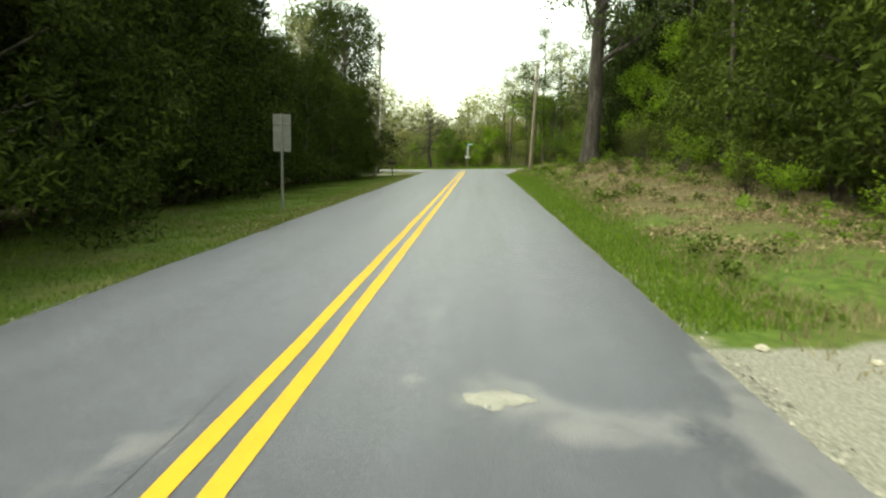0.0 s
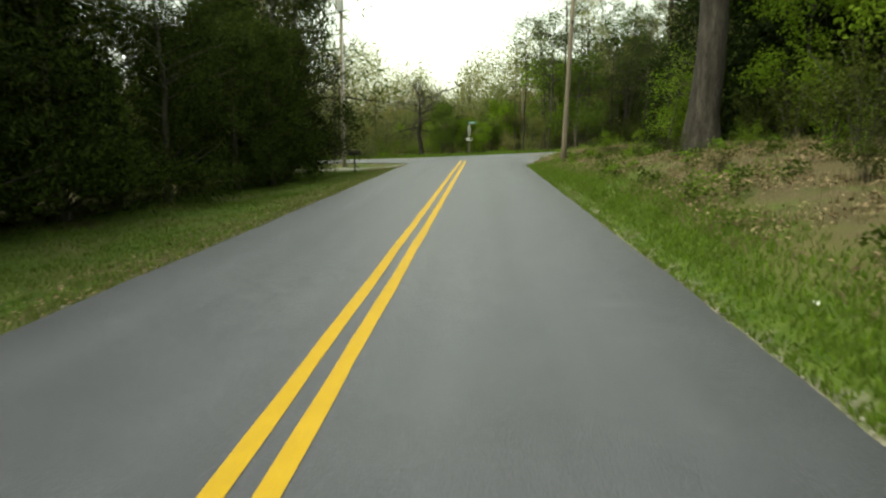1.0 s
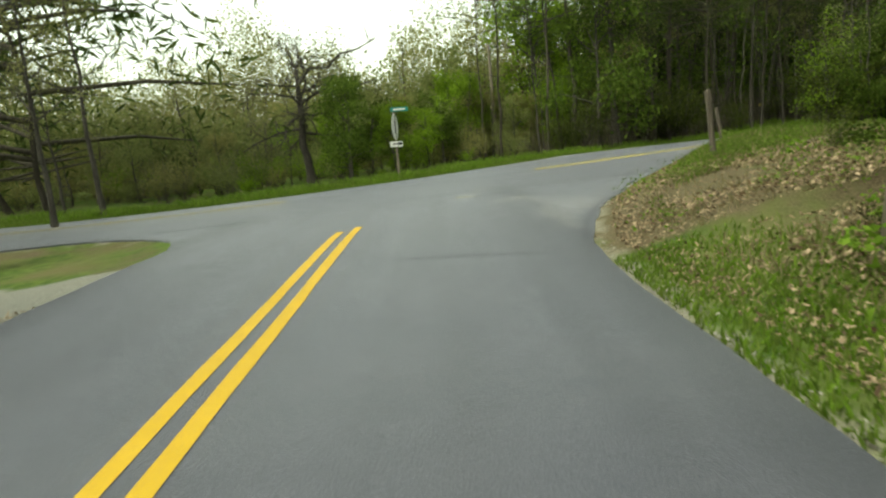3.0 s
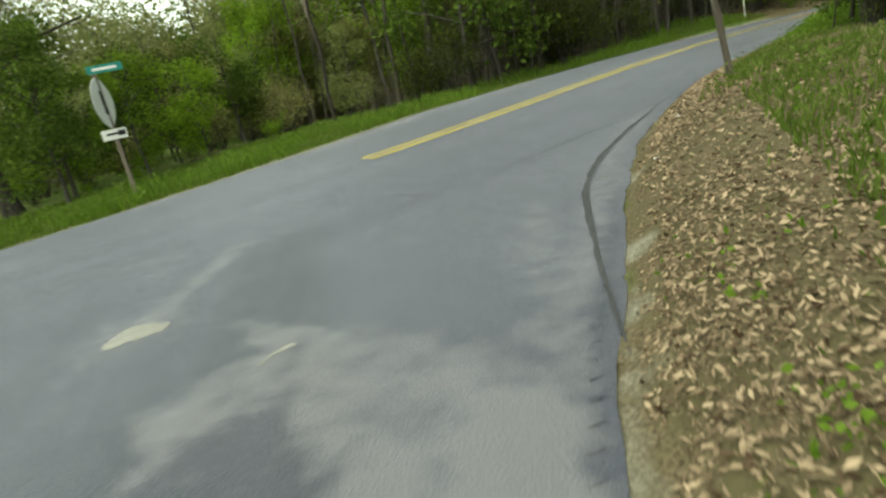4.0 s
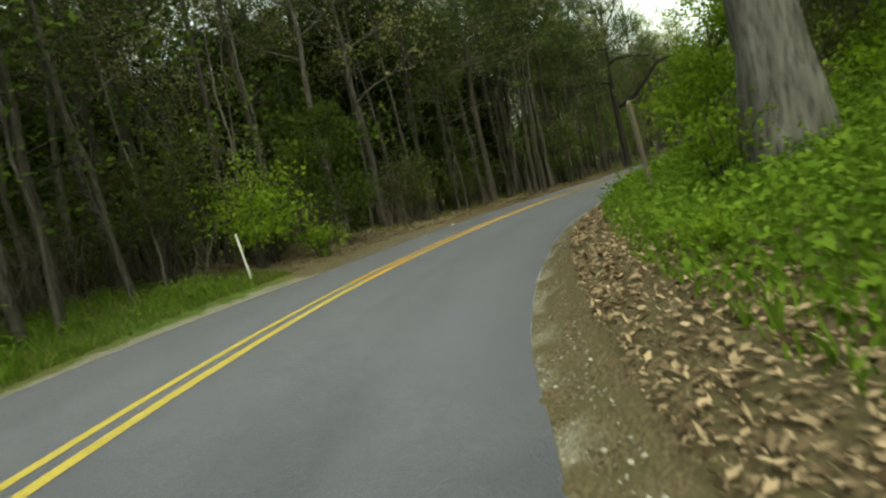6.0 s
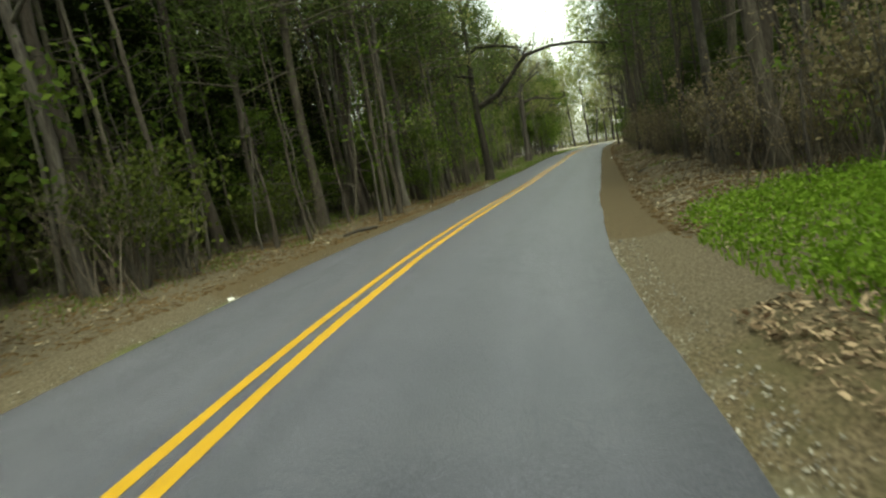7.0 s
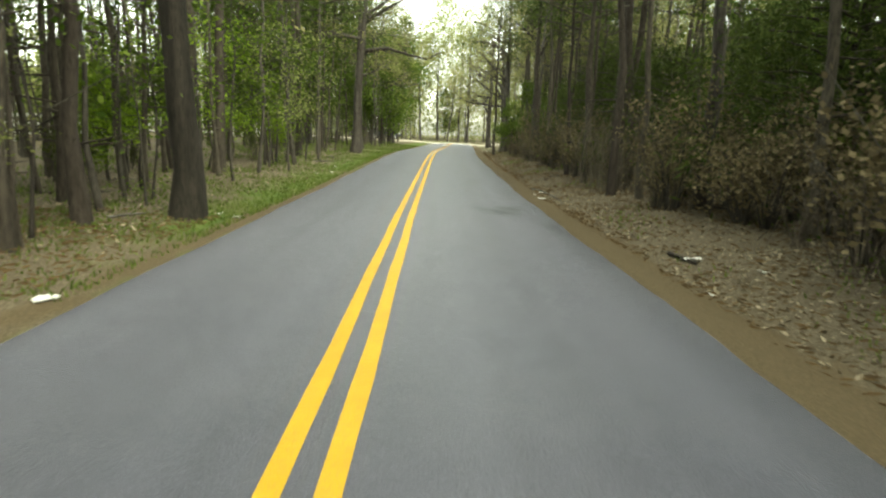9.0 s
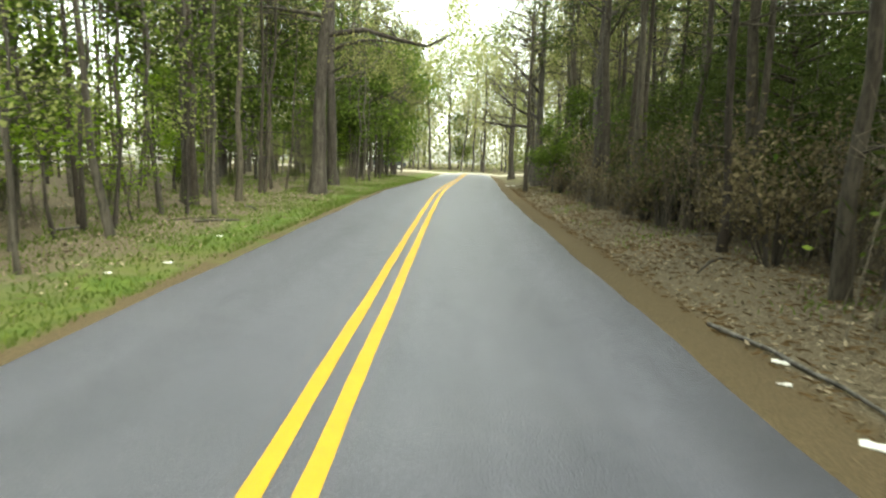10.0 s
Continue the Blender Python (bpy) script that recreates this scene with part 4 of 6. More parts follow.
planter = np.random.default_rng(5)
COUNT = {}


def plant(kind, x, y, size=1.0, variant=None, turn_z=None, lean=0.0, sink=0.08, label=""):
    protos, name, text, cat = KINDS[kind]
    k = COUNT[kind] = COUNT.get(kind, -1) + 1
    wood, leaf = protos[(k if variant is None else variant) % len(protos)]
    t = thing(name, label or text, cat, (x, y, gz(x, y) - sink), 0, {"tree": "woodland trees", "sapling": "saplings", "shrub": "undergrowth"}[cat])
    t.matrix_basis = pose(x, y, gz(x, y) - sink, lean * planter.normal(), lean * planter.normal(), planter.uniform(0, 360) if turn_z is None else turn_z) @ Matrix.Diagonal((size, size, size, 1))
    if wood[0]:
        part("trunk", wood[0], t)
    if wood[1]:
        part("branchwork", wood[1], t)["kind"] = "stuff"
    part("crown" if wood[0] else "foliage", leaf, t)["kind"] = "stuff"
    return t


def clear(x, y, room):
    return float(fillet(np.array([x]), np.array([y]))[0][0]) > room


TAKEN = []


def scatter(kind_mix, where, number, gap, size=(0.8, 1.2), room=3.0, lean=1.3, tries=30):
    """Plants a mixed stand inside a patch, keeping apart from what already stands."""
    made = 0
    for _ in range(number * tries):
        if made >= number:
            break
        x, y = where()
        if not clear(x, y, room) or any((x - a) ** 2 + (y - b) ** 2 < gap * gap for a, b in TAKEN):
            continue
        TAKEN.append((x, y))
        plant(kind_mix[int(planter.integers(len(kind_mix)))], x, y, planter.uniform(*size), lean=lean)
        made += 1


def box_patch(x0, x1, y0, y1):
    return lambda: (planter.uniform(x0, x1), planter.uniform(y0, y1))


def road_patch(s0, s1, d0, d1):
    def pick():
        x, y = spot(planter.uniform(s0, s1), planter.uniform(d0, d1))
        return float(x), float(y)
    return pick


def stand(kind, places, room=0.0, **more):
    for x, y, *rest in places:
        TAKEN.append((x, y))
        plant(kind, x, y, rest[0] if rest else 1.0, **more)


# cedars along the first road
stand("cedar", [(-6.9, 14.6, 1.3), (-7.2, 18.2, 1.35), (-8.2, 22.0, 1.4), (-8.9, 25.5, 1.4), (-9.0, 29, 1.35), (-8.6, 32.5, 1.25), (-8.2, 36, 1.05), (-7.7, 39.5, 0.92), (-7.1, 43.0, 0.85), (-6.7, 47.2, 0.9), (-8.0, 50.4, 1.6), (-9.4, 48.0, 1.3), (-6.7, 45.2, 0.88), (-7.9, 46.6, 0.9), (-9.5, 44.0, 0.95), (-10.5, 47.5, 0.9), (-9.8, 40.5, 1.0), (-9.9, 33.5, 1.35), (-9.8, 36.8, 1.25), (-10.2, 30.2, 1.4), (-8.5, 11, 1.3), (-8.2, 7, 1.2), (-8.3, 3, 1.2)])
stand("bigcedar", [(-12.5, 20, 1.0), (-13, 26, 1.0), (-13.5, 32, 1.0), (-13, 38, 0.75), (-12.5, 14, 1.0), (-11.6, 30, 1.3), (-11.4, 34, 1.2), (-11.2, 26.5, 1.3), (-11.2, 22.5, 1.3), (-10.6, 36.0, 1.15), (-12.6, 40.6, 0.95), (-11.0, 37.3, 0.85), (-10.8, 18, 1.05)])
stand("youngpine", [(-15.2, 73.6, 3.0), (-18.5, 76, 2.3)])
# wood's edge along the first road's other side
stand("edgecedar", [(11.2, 18, 1.0), (11.4, 21.5, 1.05), (11.0, 25, 1.0), (11.6, 28.5, 1.0), (11.2, 32, 0.95), (11.8, 35.5, 1.0)], lean=1.0)
stand("bigcedar", [(10.8, 44, 1.0), (10.7, 46.6, 0.95), (10.3, 49.4, 0.85), (12.6, 42, 1.1), (13.0, 45.2, 1.1), (12.4, 50.4, 1.0), (9.6, 51.6, 0.6), (13.5, 48, 1.0), (14.5, 52.5, 1.0), (11.5, 13.5, 1.0), (12, 9, 1), (16, 57, 1)], lean=1.0)
stand("spring", [(9.6, 40.6, 0.62), (10.8, 38.0, 0.8)])
stand("spring", [(7.1, 54.2, 0.13), (8.4, 53.2, 0.17), (9.2, 52.2, 0.15)], label="small bright green conical bush at the wood's foot")
stand("fresh", [(6.5, 41.7, 0.7), (7.3, 42.0, 0.8), (7.0, 43.2, 0.7)])
stand("spring", [(7.4, 42.8, 0.38)])
stand("dullshrub", [(4.85, 52.3, 0.3)], label="dark vine clump at the foot of a utility pole")
stand("dull", [(10.5, 46, 0.85), (12, 50, 0.9), (10.8, 42.6, 0.8)])
stand("pine", [(9.9, 48.2, 0.9), (9.3, 53.0, 0.95), (11.6, 40.5, 1.1), (13.2, 45.8, 1.1), (9.8, 31.2, 0.8)], lean=0.8)
scatter(["pine", "bigcedar", "pine"], box_patch(13.5, 30, 5, 60), 46, 2.2, (0.9, 1.1), 6)
scatter(["dullshrub", "dullshrub", "shrub"], box_patch(8.3, 11, 16, 42), 30, 0.8, (0.6, 1.1), 3.4)
scatter(["shrub", "dullshrub"], box_patch(5.5, 9, 26, 56), 16, 1.2, (0.25, 0.5), 2.0)
# far side of the junction
stand("spring", [(2.4, 81.6, 0.55), (3.4, 82.4, 0.62), (2.8, 83.8, 0.8), (7.6, 80.8, 0.5), (8.9, 81.4, 0.6), (-1.6, 80.6, 0.42), (-6.2, 79.6, 0.4), (7.4, 83.6, 1.15), (8.6, 86.2, 1.2), (10.0, 85.0, 1.1)])
stand("hazy", [(5.8, 81.2, 0.45), (6.6, 82.0, 0.5), (9.8, 81.0, 0.42), (11.2, 82.4, 0.5), (12.8, 82.0, 0.45), (1.0, 83.0, 0.5), (2.2, 85.6, 0.9), (5.0, 86.5, 0.9), (3.2, 88.0, 0.9), (11.8, 84.6, 0.9)])
stand("dull", [(13.0, 87.5, 1.1), (9.0, 88.5, 1.2)])
stand("hazy", [(-3.2, 81.4, 0.5), (-0.4, 82.6, 0.62), (1.2, 81.2, 0.45), (3.8, 82.2, 0.6), (5.2, 84.2, 0.72), (6.6, 82.2, 0.55), (9.8, 83.2, 0.62), (11.6, 83.6, 0.6), (-6.4, 82.4, 0.55), (-10, 80.6, 0.5), (-14.5, 80.2, 0.5), (-18.5, 80.8, 0.55)])
stand("bud", [(-8.5, 84, 0.5), (-2.0, 85, 0.5), (-12, 82, 0.5), (-17, 86, 0.55), (-5, 90, 0.55), (-23, 82, 0.55), (-0.5, 92, 0.55), (5, 95, 0.65), (-10, 95, 0.6)])
scatter(["bud", "hardwood", "hazy", "bud", "hardwood", "hazy"], box_patch(-45, 14, 80, 112), 90, 2.0, (0.5, 0.78), 8, 0.8)
scatter(["tanshrub", "tanshrub", "shrub"], box_patch(-26, 12, 76.5, 84), 34, 1.0, (0.7, 1.3), 6)
stand("hardwood", [(-14, 58, 1.0), (-15, 65.5, 1.1), (-21, 62, 0.9), (-13.5, 72, 0.6), (-11.8, 64.6, 0.85), (-9.2, 67, 0.6), (-12.8, 60.4, 0.95), (-8.8, 63.8, 0.55)])
scatter(["bud", "hardwood", "cedar", "dull"], box_patch(-48, -16, 42, 84), 46, 2.4, (0.55, 0.8), 6)
# outside of the bend: close, dark, mixed wood
scatter(["pine", "hardwood", "pine", "dull", "pine"], road_patch(12, 46, -16, -4.6), 46, 1.7, (0.8, 1.1), 2.4)
scatter(["bigcedar", "pine", "bigcedar"], road_patch(24, 50, -30, -13), 34, 2.4, (0.9, 1.15), 9)
scatter(["sapling", "slim"], road_patch(11, 46, -13, -3.9), 56, 0.6, (0.7, 1.2), 1.9, 3)
scatter(["dullshrub", "brush", "brush", "dullshrub"], road_patch(12, 46, -9, -4.0), 44, 0.8, (0.6, 1.1), 1.9)
# thick growth down to the grass along the outside
scatter(["dullshrub", "brush", "brush", "dullshrub", "sapling"], road_patch(12, 36, -8.4, -4.4), 74, 0.5, (0.8, 1.5), 2.0, 3)
scatter(["sapling", "hardwood"], road_patch(14, 29, -9.5, -5.4), 22, 0.7, (0.7, 1.0), 2.4, 4)
scatter(["spring", "dull", "spring", "shrub"], road_patch(1, 14, -13, -7.5), 26, 1.3, (0.35, 0.6), 4.5)
scatter(["dull"], road_patch(13, 30, -9.5, -5.2), 22, 1.1, (0.32, 0.55), 2.6)
# inside of the bend
scatter(["pine", "hardwood", "bigcedar", "dull"], road_patch(4, 36, 9.5, 26), 34, 2.0, (0.8, 1.1), 6.5)
scatter(["shrub", "dullshrub", "shrub"], road_patch(14, 36, 5.6, 11), 34, 0.9, (0.6, 1.2), 3.2)
scatter(["sapling", "dull"], road_patch(10, 34, 7.5, 14), 22, 1.0, (0.6, 1.0), 4.5)
# along the straight
scatter(["pine", "sapling", "hardwood"], road_patch(40, 62, -14, -4.4), 40, 1.1, (0.75, 1.05), 1.9, 0.7)
scatter(["hazy", "fresh", "bud"], road_patch(34, 58, -18, -8), 20, 1.2, (0.35, 0.6), 5)
scatter(["sapling", "sapling", "slim"], road_patch(36, 64, -12, -3.6), 76, 0.5, (0.8, 1.3), 1.2, 2)
scatter(["pine", "hardwood", "slim", "fresh"], road_patch(62, 126, -19, -5.4), 40, 1.1, (0.8, 1.1), 2.6, 1.6)
scatter(["hazy", "bud", "fresh", "dullshrub"], road_patch(62, 126, -20, -7.5), 12, 1.4, (0.5, 0.85), 2.6)
scatter(["hazy", "bud", "spring", "hazy"], road_patch(40, 130, -52, -30), 20, 2.6, (0.6, 0.9), 20)
scatter(["pine", "pine", "pine", "hardwood"], road_patch(36, 104, 5.4, 13), 80, 1.1, (0.8, 1.1), 2.6, 0.5)
scatter(["youngpine"], road_patch(44, 104, 7.0, 14), 56, 1.2, (0.5, 0.9), 4.5)
scatter(["brush", "rustbrush", "brush", "rustbrush", "dullshrub"], road_patch(40, 104, 5.8, 12), 120, 0.6, (0.8, 1.4), 3.0)
scatter(["hazy", "pine", "dull", "youngpine"], road_patch(34, 104, 14, 30), 46, 2.2, (0.85, 1.1), 9)
scatter(["sapling", "sapling", "brush"], road_patch(36, 110, 5.2, 12), 40, 0.6, (0.6, 1.1), 2.4, 3)
scatter(["hardwood", "bud", "hardwood"], road_patch(96, 128, 4.6, 22), 30, 1.8, (1.0, 1.5), 2.6)
scatter(["hardwood", "bud", "dull"], road_patch(90, 128, -26, -5.0), 34, 1.8, (1.0, 1.5), 3.0)
scatter(["hardwood", "bud"], box_patch(136, 150, 62, 92), 16, 2.4, (1.2, 1.7), 6)
scatter(["sapling"], road_patch(62, 110, -14, -4.6), 50, 0.5, (0.9, 1.5), 2.2, 2)
scatter(["brush", "dullshrub", "fresh"], road_patch(58, 112, -9, -5.0), 24, 0.8, (0.45, 0.75), 2.6)
scatter(["slim"], road_patch(60, 116, -16, -5.4), 74, 0.7, (0.8, 1.15), 2.6, 1.2)
scatter(["bud", "hardwood", "bud", "dull"], box_patch(150, 200, 40, 125), 60, 3.2, (0.9, 1.4), 8)

# mixed stands close to the road that the eye passes
stand("pine", [(63.8, 74.0, 1.25), (57.2, 72.6, 1.0), (66.0, 73.3, 1.05), (68.0, 73.0, 1.1), (72.6, 72.8, 1.0), (67.7, 73.9, 0.95), (78.0, 73.7, 0.9), (81.3, 73.5, 1.0), (45.4, 73.1, 1.0), (47.2, 71.2, 1.3), (43.4, 71.1, 1.25), (39.8, 72.6, 0.8), (54.8, 72.1, 0.9), (92.5, 75.2, 1.0)], lean=0.6)
stand("pine", [(43.4, 84.2, 0.9), (46.5, 85.6, 1.0), (54.3, 83.0, 0.5), (48.0, 82.6, 0.75), (42.0, 82.4, 0.7), (65.2, 84.9, 1.0), (35.4, 83.0, 0.6), (70.5, 86.5, 0.8), (76.5, 85.8, 0.9)], lean=0.8)
stand("sapling", [(54.8, 83.2), (57.3, 83.8), (58.8, 84.2), (66.0, 84.0, 1.2), (67.7, 86.5, 1.2), (69.9, 83.9, 1.2), (68.4, 84.4), (73.5, 84.9, 1.3), (45.0, 82.2), (49.5, 83.1), (51.2, 84), (75.2, 85.1, 1.4), (78.4, 86, 1.2)])
stand("dull", [(47.2, 82.9, 0.42), (63.8, 86.8, 0.55), (72, 87, 0.6), (89, 74.3, 0.6), (90.5, 73.0, 0.65), (87, 72.6, 0.6), (26.5, 81.5, 0.5)])
stand("shrub", [(23.2, 81.2, 1.2), (24.0, 81.7, 1.5), (24.9, 81.0, 1.0), (24.4, 82.4, 1.4)])
stand("spring", [(61.5, 86.0, 0.4), (79.5, 87.5, 0.5)])


stand("bigcedar", [(36, 88.5, 1.1), (39, 90.5, 1.15), (42, 89.2, 1.1), (45, 91.5, 1.15), (48, 90, 1.05), (34, 91, 1.1), (52, 92.5, 1.0), (31, 89.5, 0.9), (22, 92.8, 0.9)])
stand("hardwood", [(28, 87.5, 0.9), (25, 87.5, 1.0), (29.5, 92, 1.1), (18.5, 87, 0.9), (21.5, 86.2, 0.8)])
stand("fresh", [(20.4, 68.0, 0.7), (21.8, 69.4, 0.8), (19.2, 68.6, 0.6), (23.0, 70.4, 0.8), (20.8, 66.8, 0.9), (22.6, 67.8, 0.9), (18.4, 67.2, 0.7), (46.6, 82.5, 0.75), (47.6, 83.2, 0.8), (67.2, 83.4, 0.9), (69.6, 84.6, 1.1), (73.6, 84.4, 1.0), (66.2, 85.6, 1.2), (23.4, 81.4, 0.6), (60.2, 84.6, 1.0), (53.2, 82.8, 0.6)])
# airy growth on the inside of the bend before the big trunk
scatter(["sapling", "dullshrub", "fresh", "sapling"], road_patch(11, 18.5, 5.2, 10.5), 26, 0.7, (0.6, 1.0), 2.6, 3)
stand("dull", [(16.6, 69.2, 0.3), (15.4, 67.8, 0.32), (17.2, 68.3, 0.4), (16.4, 67.2, 0.42)])
stand("fresh", [(16.2, 69.0, 0.6), (15.6, 68.0, 0.55), (16.9, 68.2, 0.7), (15.0, 67.3, 0.5), (16.0, 67.0, 0.7)])
stand("dull", [(13.7, 66.9, 0.36), (14.6, 66.2, 0.42)])
stand("sapling", [(13.0, 66.6, 0.6), (14.3, 67.5, 0.6), (13.6, 66.0, 0.7)])
stand("fresh", [(14.2, 67.1, 0.6), (13.2, 65.9, 0.65)])
stand("dullshrub", [(13.8, 66.4, 1.2), (12.8, 65.7, 1.0), (16.0, 68.5, 1.1), (14.8, 67.0, 1.0), (15.9, 66.4, 1.3), (17.5, 69.4, 0.9), (14.0, 65.6, 1.1)])
stand("sapling", [(15.6, 68.4, 0.6), (16.8, 68.8, 0.7), (14.9, 67.5, 0.6), (15.8, 67.1, 0.7), (14.2, 66.4, 0.6), (17.0, 67.5, 0.8)])
stand("dull", [(13.6, 65.4, 0.42), (15.2, 66.4, 0.46), (15.8, 67.6, 0.4), (14.2, 63.6, 0.5), (17.4, 66.2, 0.55)])

# thickets behind the junction and among the pines
scatter(["brush", "tanshrub", "tanshrub"], box_patch(-30, 2, 77.5, 83), 46, 0.7, (0.7, 1.4), 7)
scatter(["youngpine", "youngpine", "hazy"], road_patch(38, 100, 6.2, 12), 40, 1.2, (0.45, 0.8), 3.4)
scatter(["rustbrush", "brush", "rustbrush", "brush"], road_patch(30, 104, 5.2, 8.5), 130, 0.5, (0.7, 1.4), 2.3)
stand("pine", [(47.9, 83.5, 1.1), (48.7, 84.2, 1.0), (50.4, 83.7, 0.9), (44.4, 85.4, 1.0)], lean=0.3)
stand("dull", [(46.3, 84.4, 0.5), (48.8, 85.6, 0.55), (51.0, 86.2, 0.6), (43.2, 86.0, 0.55), (40.2, 86.2, 0.55)])
stand("bigcedar", [(46.0, 88.0, 0.7), (50.0, 88.6, 0.7), (42.6, 87.6, 0.7)])


# ---- distance: the woods behind the woods ----
def far_wood(label, line, depth, height, number, leaf, seed, size=0.55):
    """A deep, uneven band of foliage masses far behind, as one thing nobody could count."""
    rng = np.random.default_rng(seed)
    line = np.array(line, float)
    seg = np.linalg.norm(np.diff(line, axis=0), axis=1)
    cum = np.concatenate([[0], np.cumsum(seg)])
    c = []
    for _ in range(number):
        u = rng.uniform(0, cum[-1])
        x, y = np.interp(u, cum, line[:, 0]), np.interp(u, cum, line[:, 1])
        k = int(np.clip(np.searchsorted(cum, u) - 1, 0, len(seg) - 1))
        t = (line[k + 1] - line[k]) / seg[k]
        o = rng.uniform(-depth, depth)
        x, y = x + t[1] * o, y - t[0] * o
        top = height * (0.72 + 0.2 * np.sin(u * 0.31 + seed) + 0.13 * np.sin(u * 0.83 + 2 * seed) + 0.1 * np.sin(u * 2.1))
        z = top * rng.uniform(0, 1) ** 0.8
        c.append((x, y, z))
    c = np.array(c)
    c[:, 2] += ground_z(c[:, 0], c[:, 1])
    me = leaves_mesh("far_wood", rng, c, 12, 0.75, size, leaf, 0.6)
    tagged(new("distant_wood", me), label, "woods", kind="stuff")


far_wood("pale budding woods far behind the junction", [(-75, 60), (-60, 92), (-30, 104), (10, 108), (40, 114)], 7, 13.5, 20000, L_BUD, 1, 0.24)
far_wood("tan and olive woods far behind the junction", [(-75, 60), (-58, 90), (-30, 98), (10, 100), (40, 108)], 5, 7.5, 6500, L_OLIVE, 2, 0.3)
far_wood("soft green young woods behind the junction", [(-62, 66), (-42, 82), (-16, 87), (2, 89), (14, 91)], 3, 6.0, 8500, L_HAZE, 12, 0.22)
# the evergreen bands carry deep wood shade in near-black leaf colour
far_wood("evergreen woods behind the bend, coloured dark for their shade", [(14, 92), (26, 98), (44, 106), (56, 109)], 4, 13, 2200, L_WOODSHADE, 3)
far_wood("evergreen woods inside the bend, coloured dark for their shade", [(34, 4), (33, 30), (30, 50), (36, 58), (52, 57)], 4, 12, 2000, L_WOODSHADE, 4)
far_wood("olive green woods behind the pines", [(52, 57), (70, 56), (108, 58)], 4, 13, 2600, L_DULL, 8, 0.45)
far_wood("pale budding woods beyond the far junction", [(160, 30), (164, 80), (160, 130)], 8, 30, 15000, L_HAZE, 5, 0.36)
far_wood("green woods beyond the fence", [(44, 128), (90, 132), (140, 126)], 5, 11, 3000, L_HAZE, 6, 0.45)
far_wood("pale green woods behind the paddock", [(52, 109), (78, 113), (112, 113)], 5, 9, 2400, L_HAZE, 9, 0.42)
far_wood("evergreen woods behind the cedars, coloured dark for their shade", [(-22, 0), (-24, 20), (-22, 42)], 3, 14, 2600, L_WOODSHADE, 7)


# ---- ground cover ----
L_GRASS = leaf_material("grass_blades", (0.085, 0.14, 0.02), (0.19, 0.25, 0.058), 0.0, 0.5)
L_DRY = leaf_material("dry_grass", (0.16, 0.14, 0.07), (0.3, 0.265, 0.155), 0.0, 0.3)
L_DEAD = leaf_material("dead_leaves", (0.045, 0.027, 0.015), (0.43, 0.325, 0.22), 0.0, 0.05)
L_LUSH = leaf_material("lush_weeds", (0.09, 0.17, 0.016), (0.195, 0.3, 0.042), 0.0, 0.4)
L_VERGE = leaf_material("olive_verge_grass", (0.06, 0.1, 0.018), (0.15, 0.195, 0.05), 0.0, 0.4)


def patchy(x, y, a, b):
    return 0.5 + 0.5 * np.sin(x * a + 1.7 * np.sin(y * b)) * np.sin(y * a * 1.2 + 1.3 * np.sin(x * b))


def blades(label, name, mat, picks, tall, seed, wide=0.012, cat="grass"):
    """Blades standing in tufts: each a bent sliver rooted in the ground."""
    rng = np.random.default_rng(seed)
    x, y = picks(rng)
    n = len(x)
    z = ground_z(x, y) - 0.01
    a = rng.uniform(0, 6.283, n)
    h = tall * rng.uniform(0.4, 1.25, n)
    lx, ly = rng.normal(0, 0.35, n) * h, rng.normal(0, 0.35, n) * h
    w = wide * rng.uniform(0.7, 1.5, n)
    base = np.stack([x, y, z], 1)
    side = np.stack([np.cos(a) * w, np.sin(a) * w, 0 * w], 1)
    mid = base + np.stack([lx * 0.35, ly * 0.35, h * 0.6], 1)
    tip = base + np.stack([lx, ly, h], 1)
    v = np.stack([base - side, base + side, mid + side * 0.8, tip, mid - side * 0.8], 1).reshape(-1, 3)
    f = np.arange(5 * n).reshape(n, 5)
    tagged(new(name, mesh_of(name, v, f, mat)), label, cat, kind="stuff")


def flat_leaves(label, picks, size, seed, mat=None, name="leaf_litter", narrow=1.0, cat="leaf litter", tilt=0.35, lift=0.0):
    """Fallen leaves lying at all angles on the ground."""
    rng = np.random.default_rng(seed)
    x, y = picks(rng)
    n = len(x)
    z = ground_z(x, y) + lift + rng.uniform(0.004, 0.03, n)
    a = rng.uniform(0, 6.283, n)
    L = size * (0.45 + 1.3 * rng.uniform(0, 1, n) ** 1.6)
    u = np.stack([np.cos(a), np.sin(a), rng.normal(0, tilt, n)], 1) * L[:, None]
    w = np.stack([-np.sin(a), np.cos(a), rng.normal(0, tilt, n)], 1) * (L * narrow * rng.uniform(0.25, 0.5, n))[:, None]
    c = np.stack([x, y, z + 0.25 * L * 0.3], 1)
    up = np.array([[0, 0, 1.0]]) * (L * 0.15)[:, None]
    v = np.stack([c - u * 0.5, c - u * 0.1 + w * 0.5 + up, c + u * 0.5 + up, c + u * 0.1 - w * 0.5], 1).reshape(-1, 3)
    tagged(new(name, mesh_of(name, v, np.arange(4 * n).reshape(n, 4), mat or L_DEAD)), label, cat, kind="stuff")


def along_edge(n, s0, s1, o0, o1, side, power=1.5, thin=None):
    def pick(rng):
        s = rng.uniform(s0, s1, n * 2)
        o = o0 + (o1 - o0) * rng.uniform(0, 1, n * 2) ** power
        x, y = spot(s, (W2R + o) if side > 0 else -(W2L + o))
        out = fillet(x, y)[0]
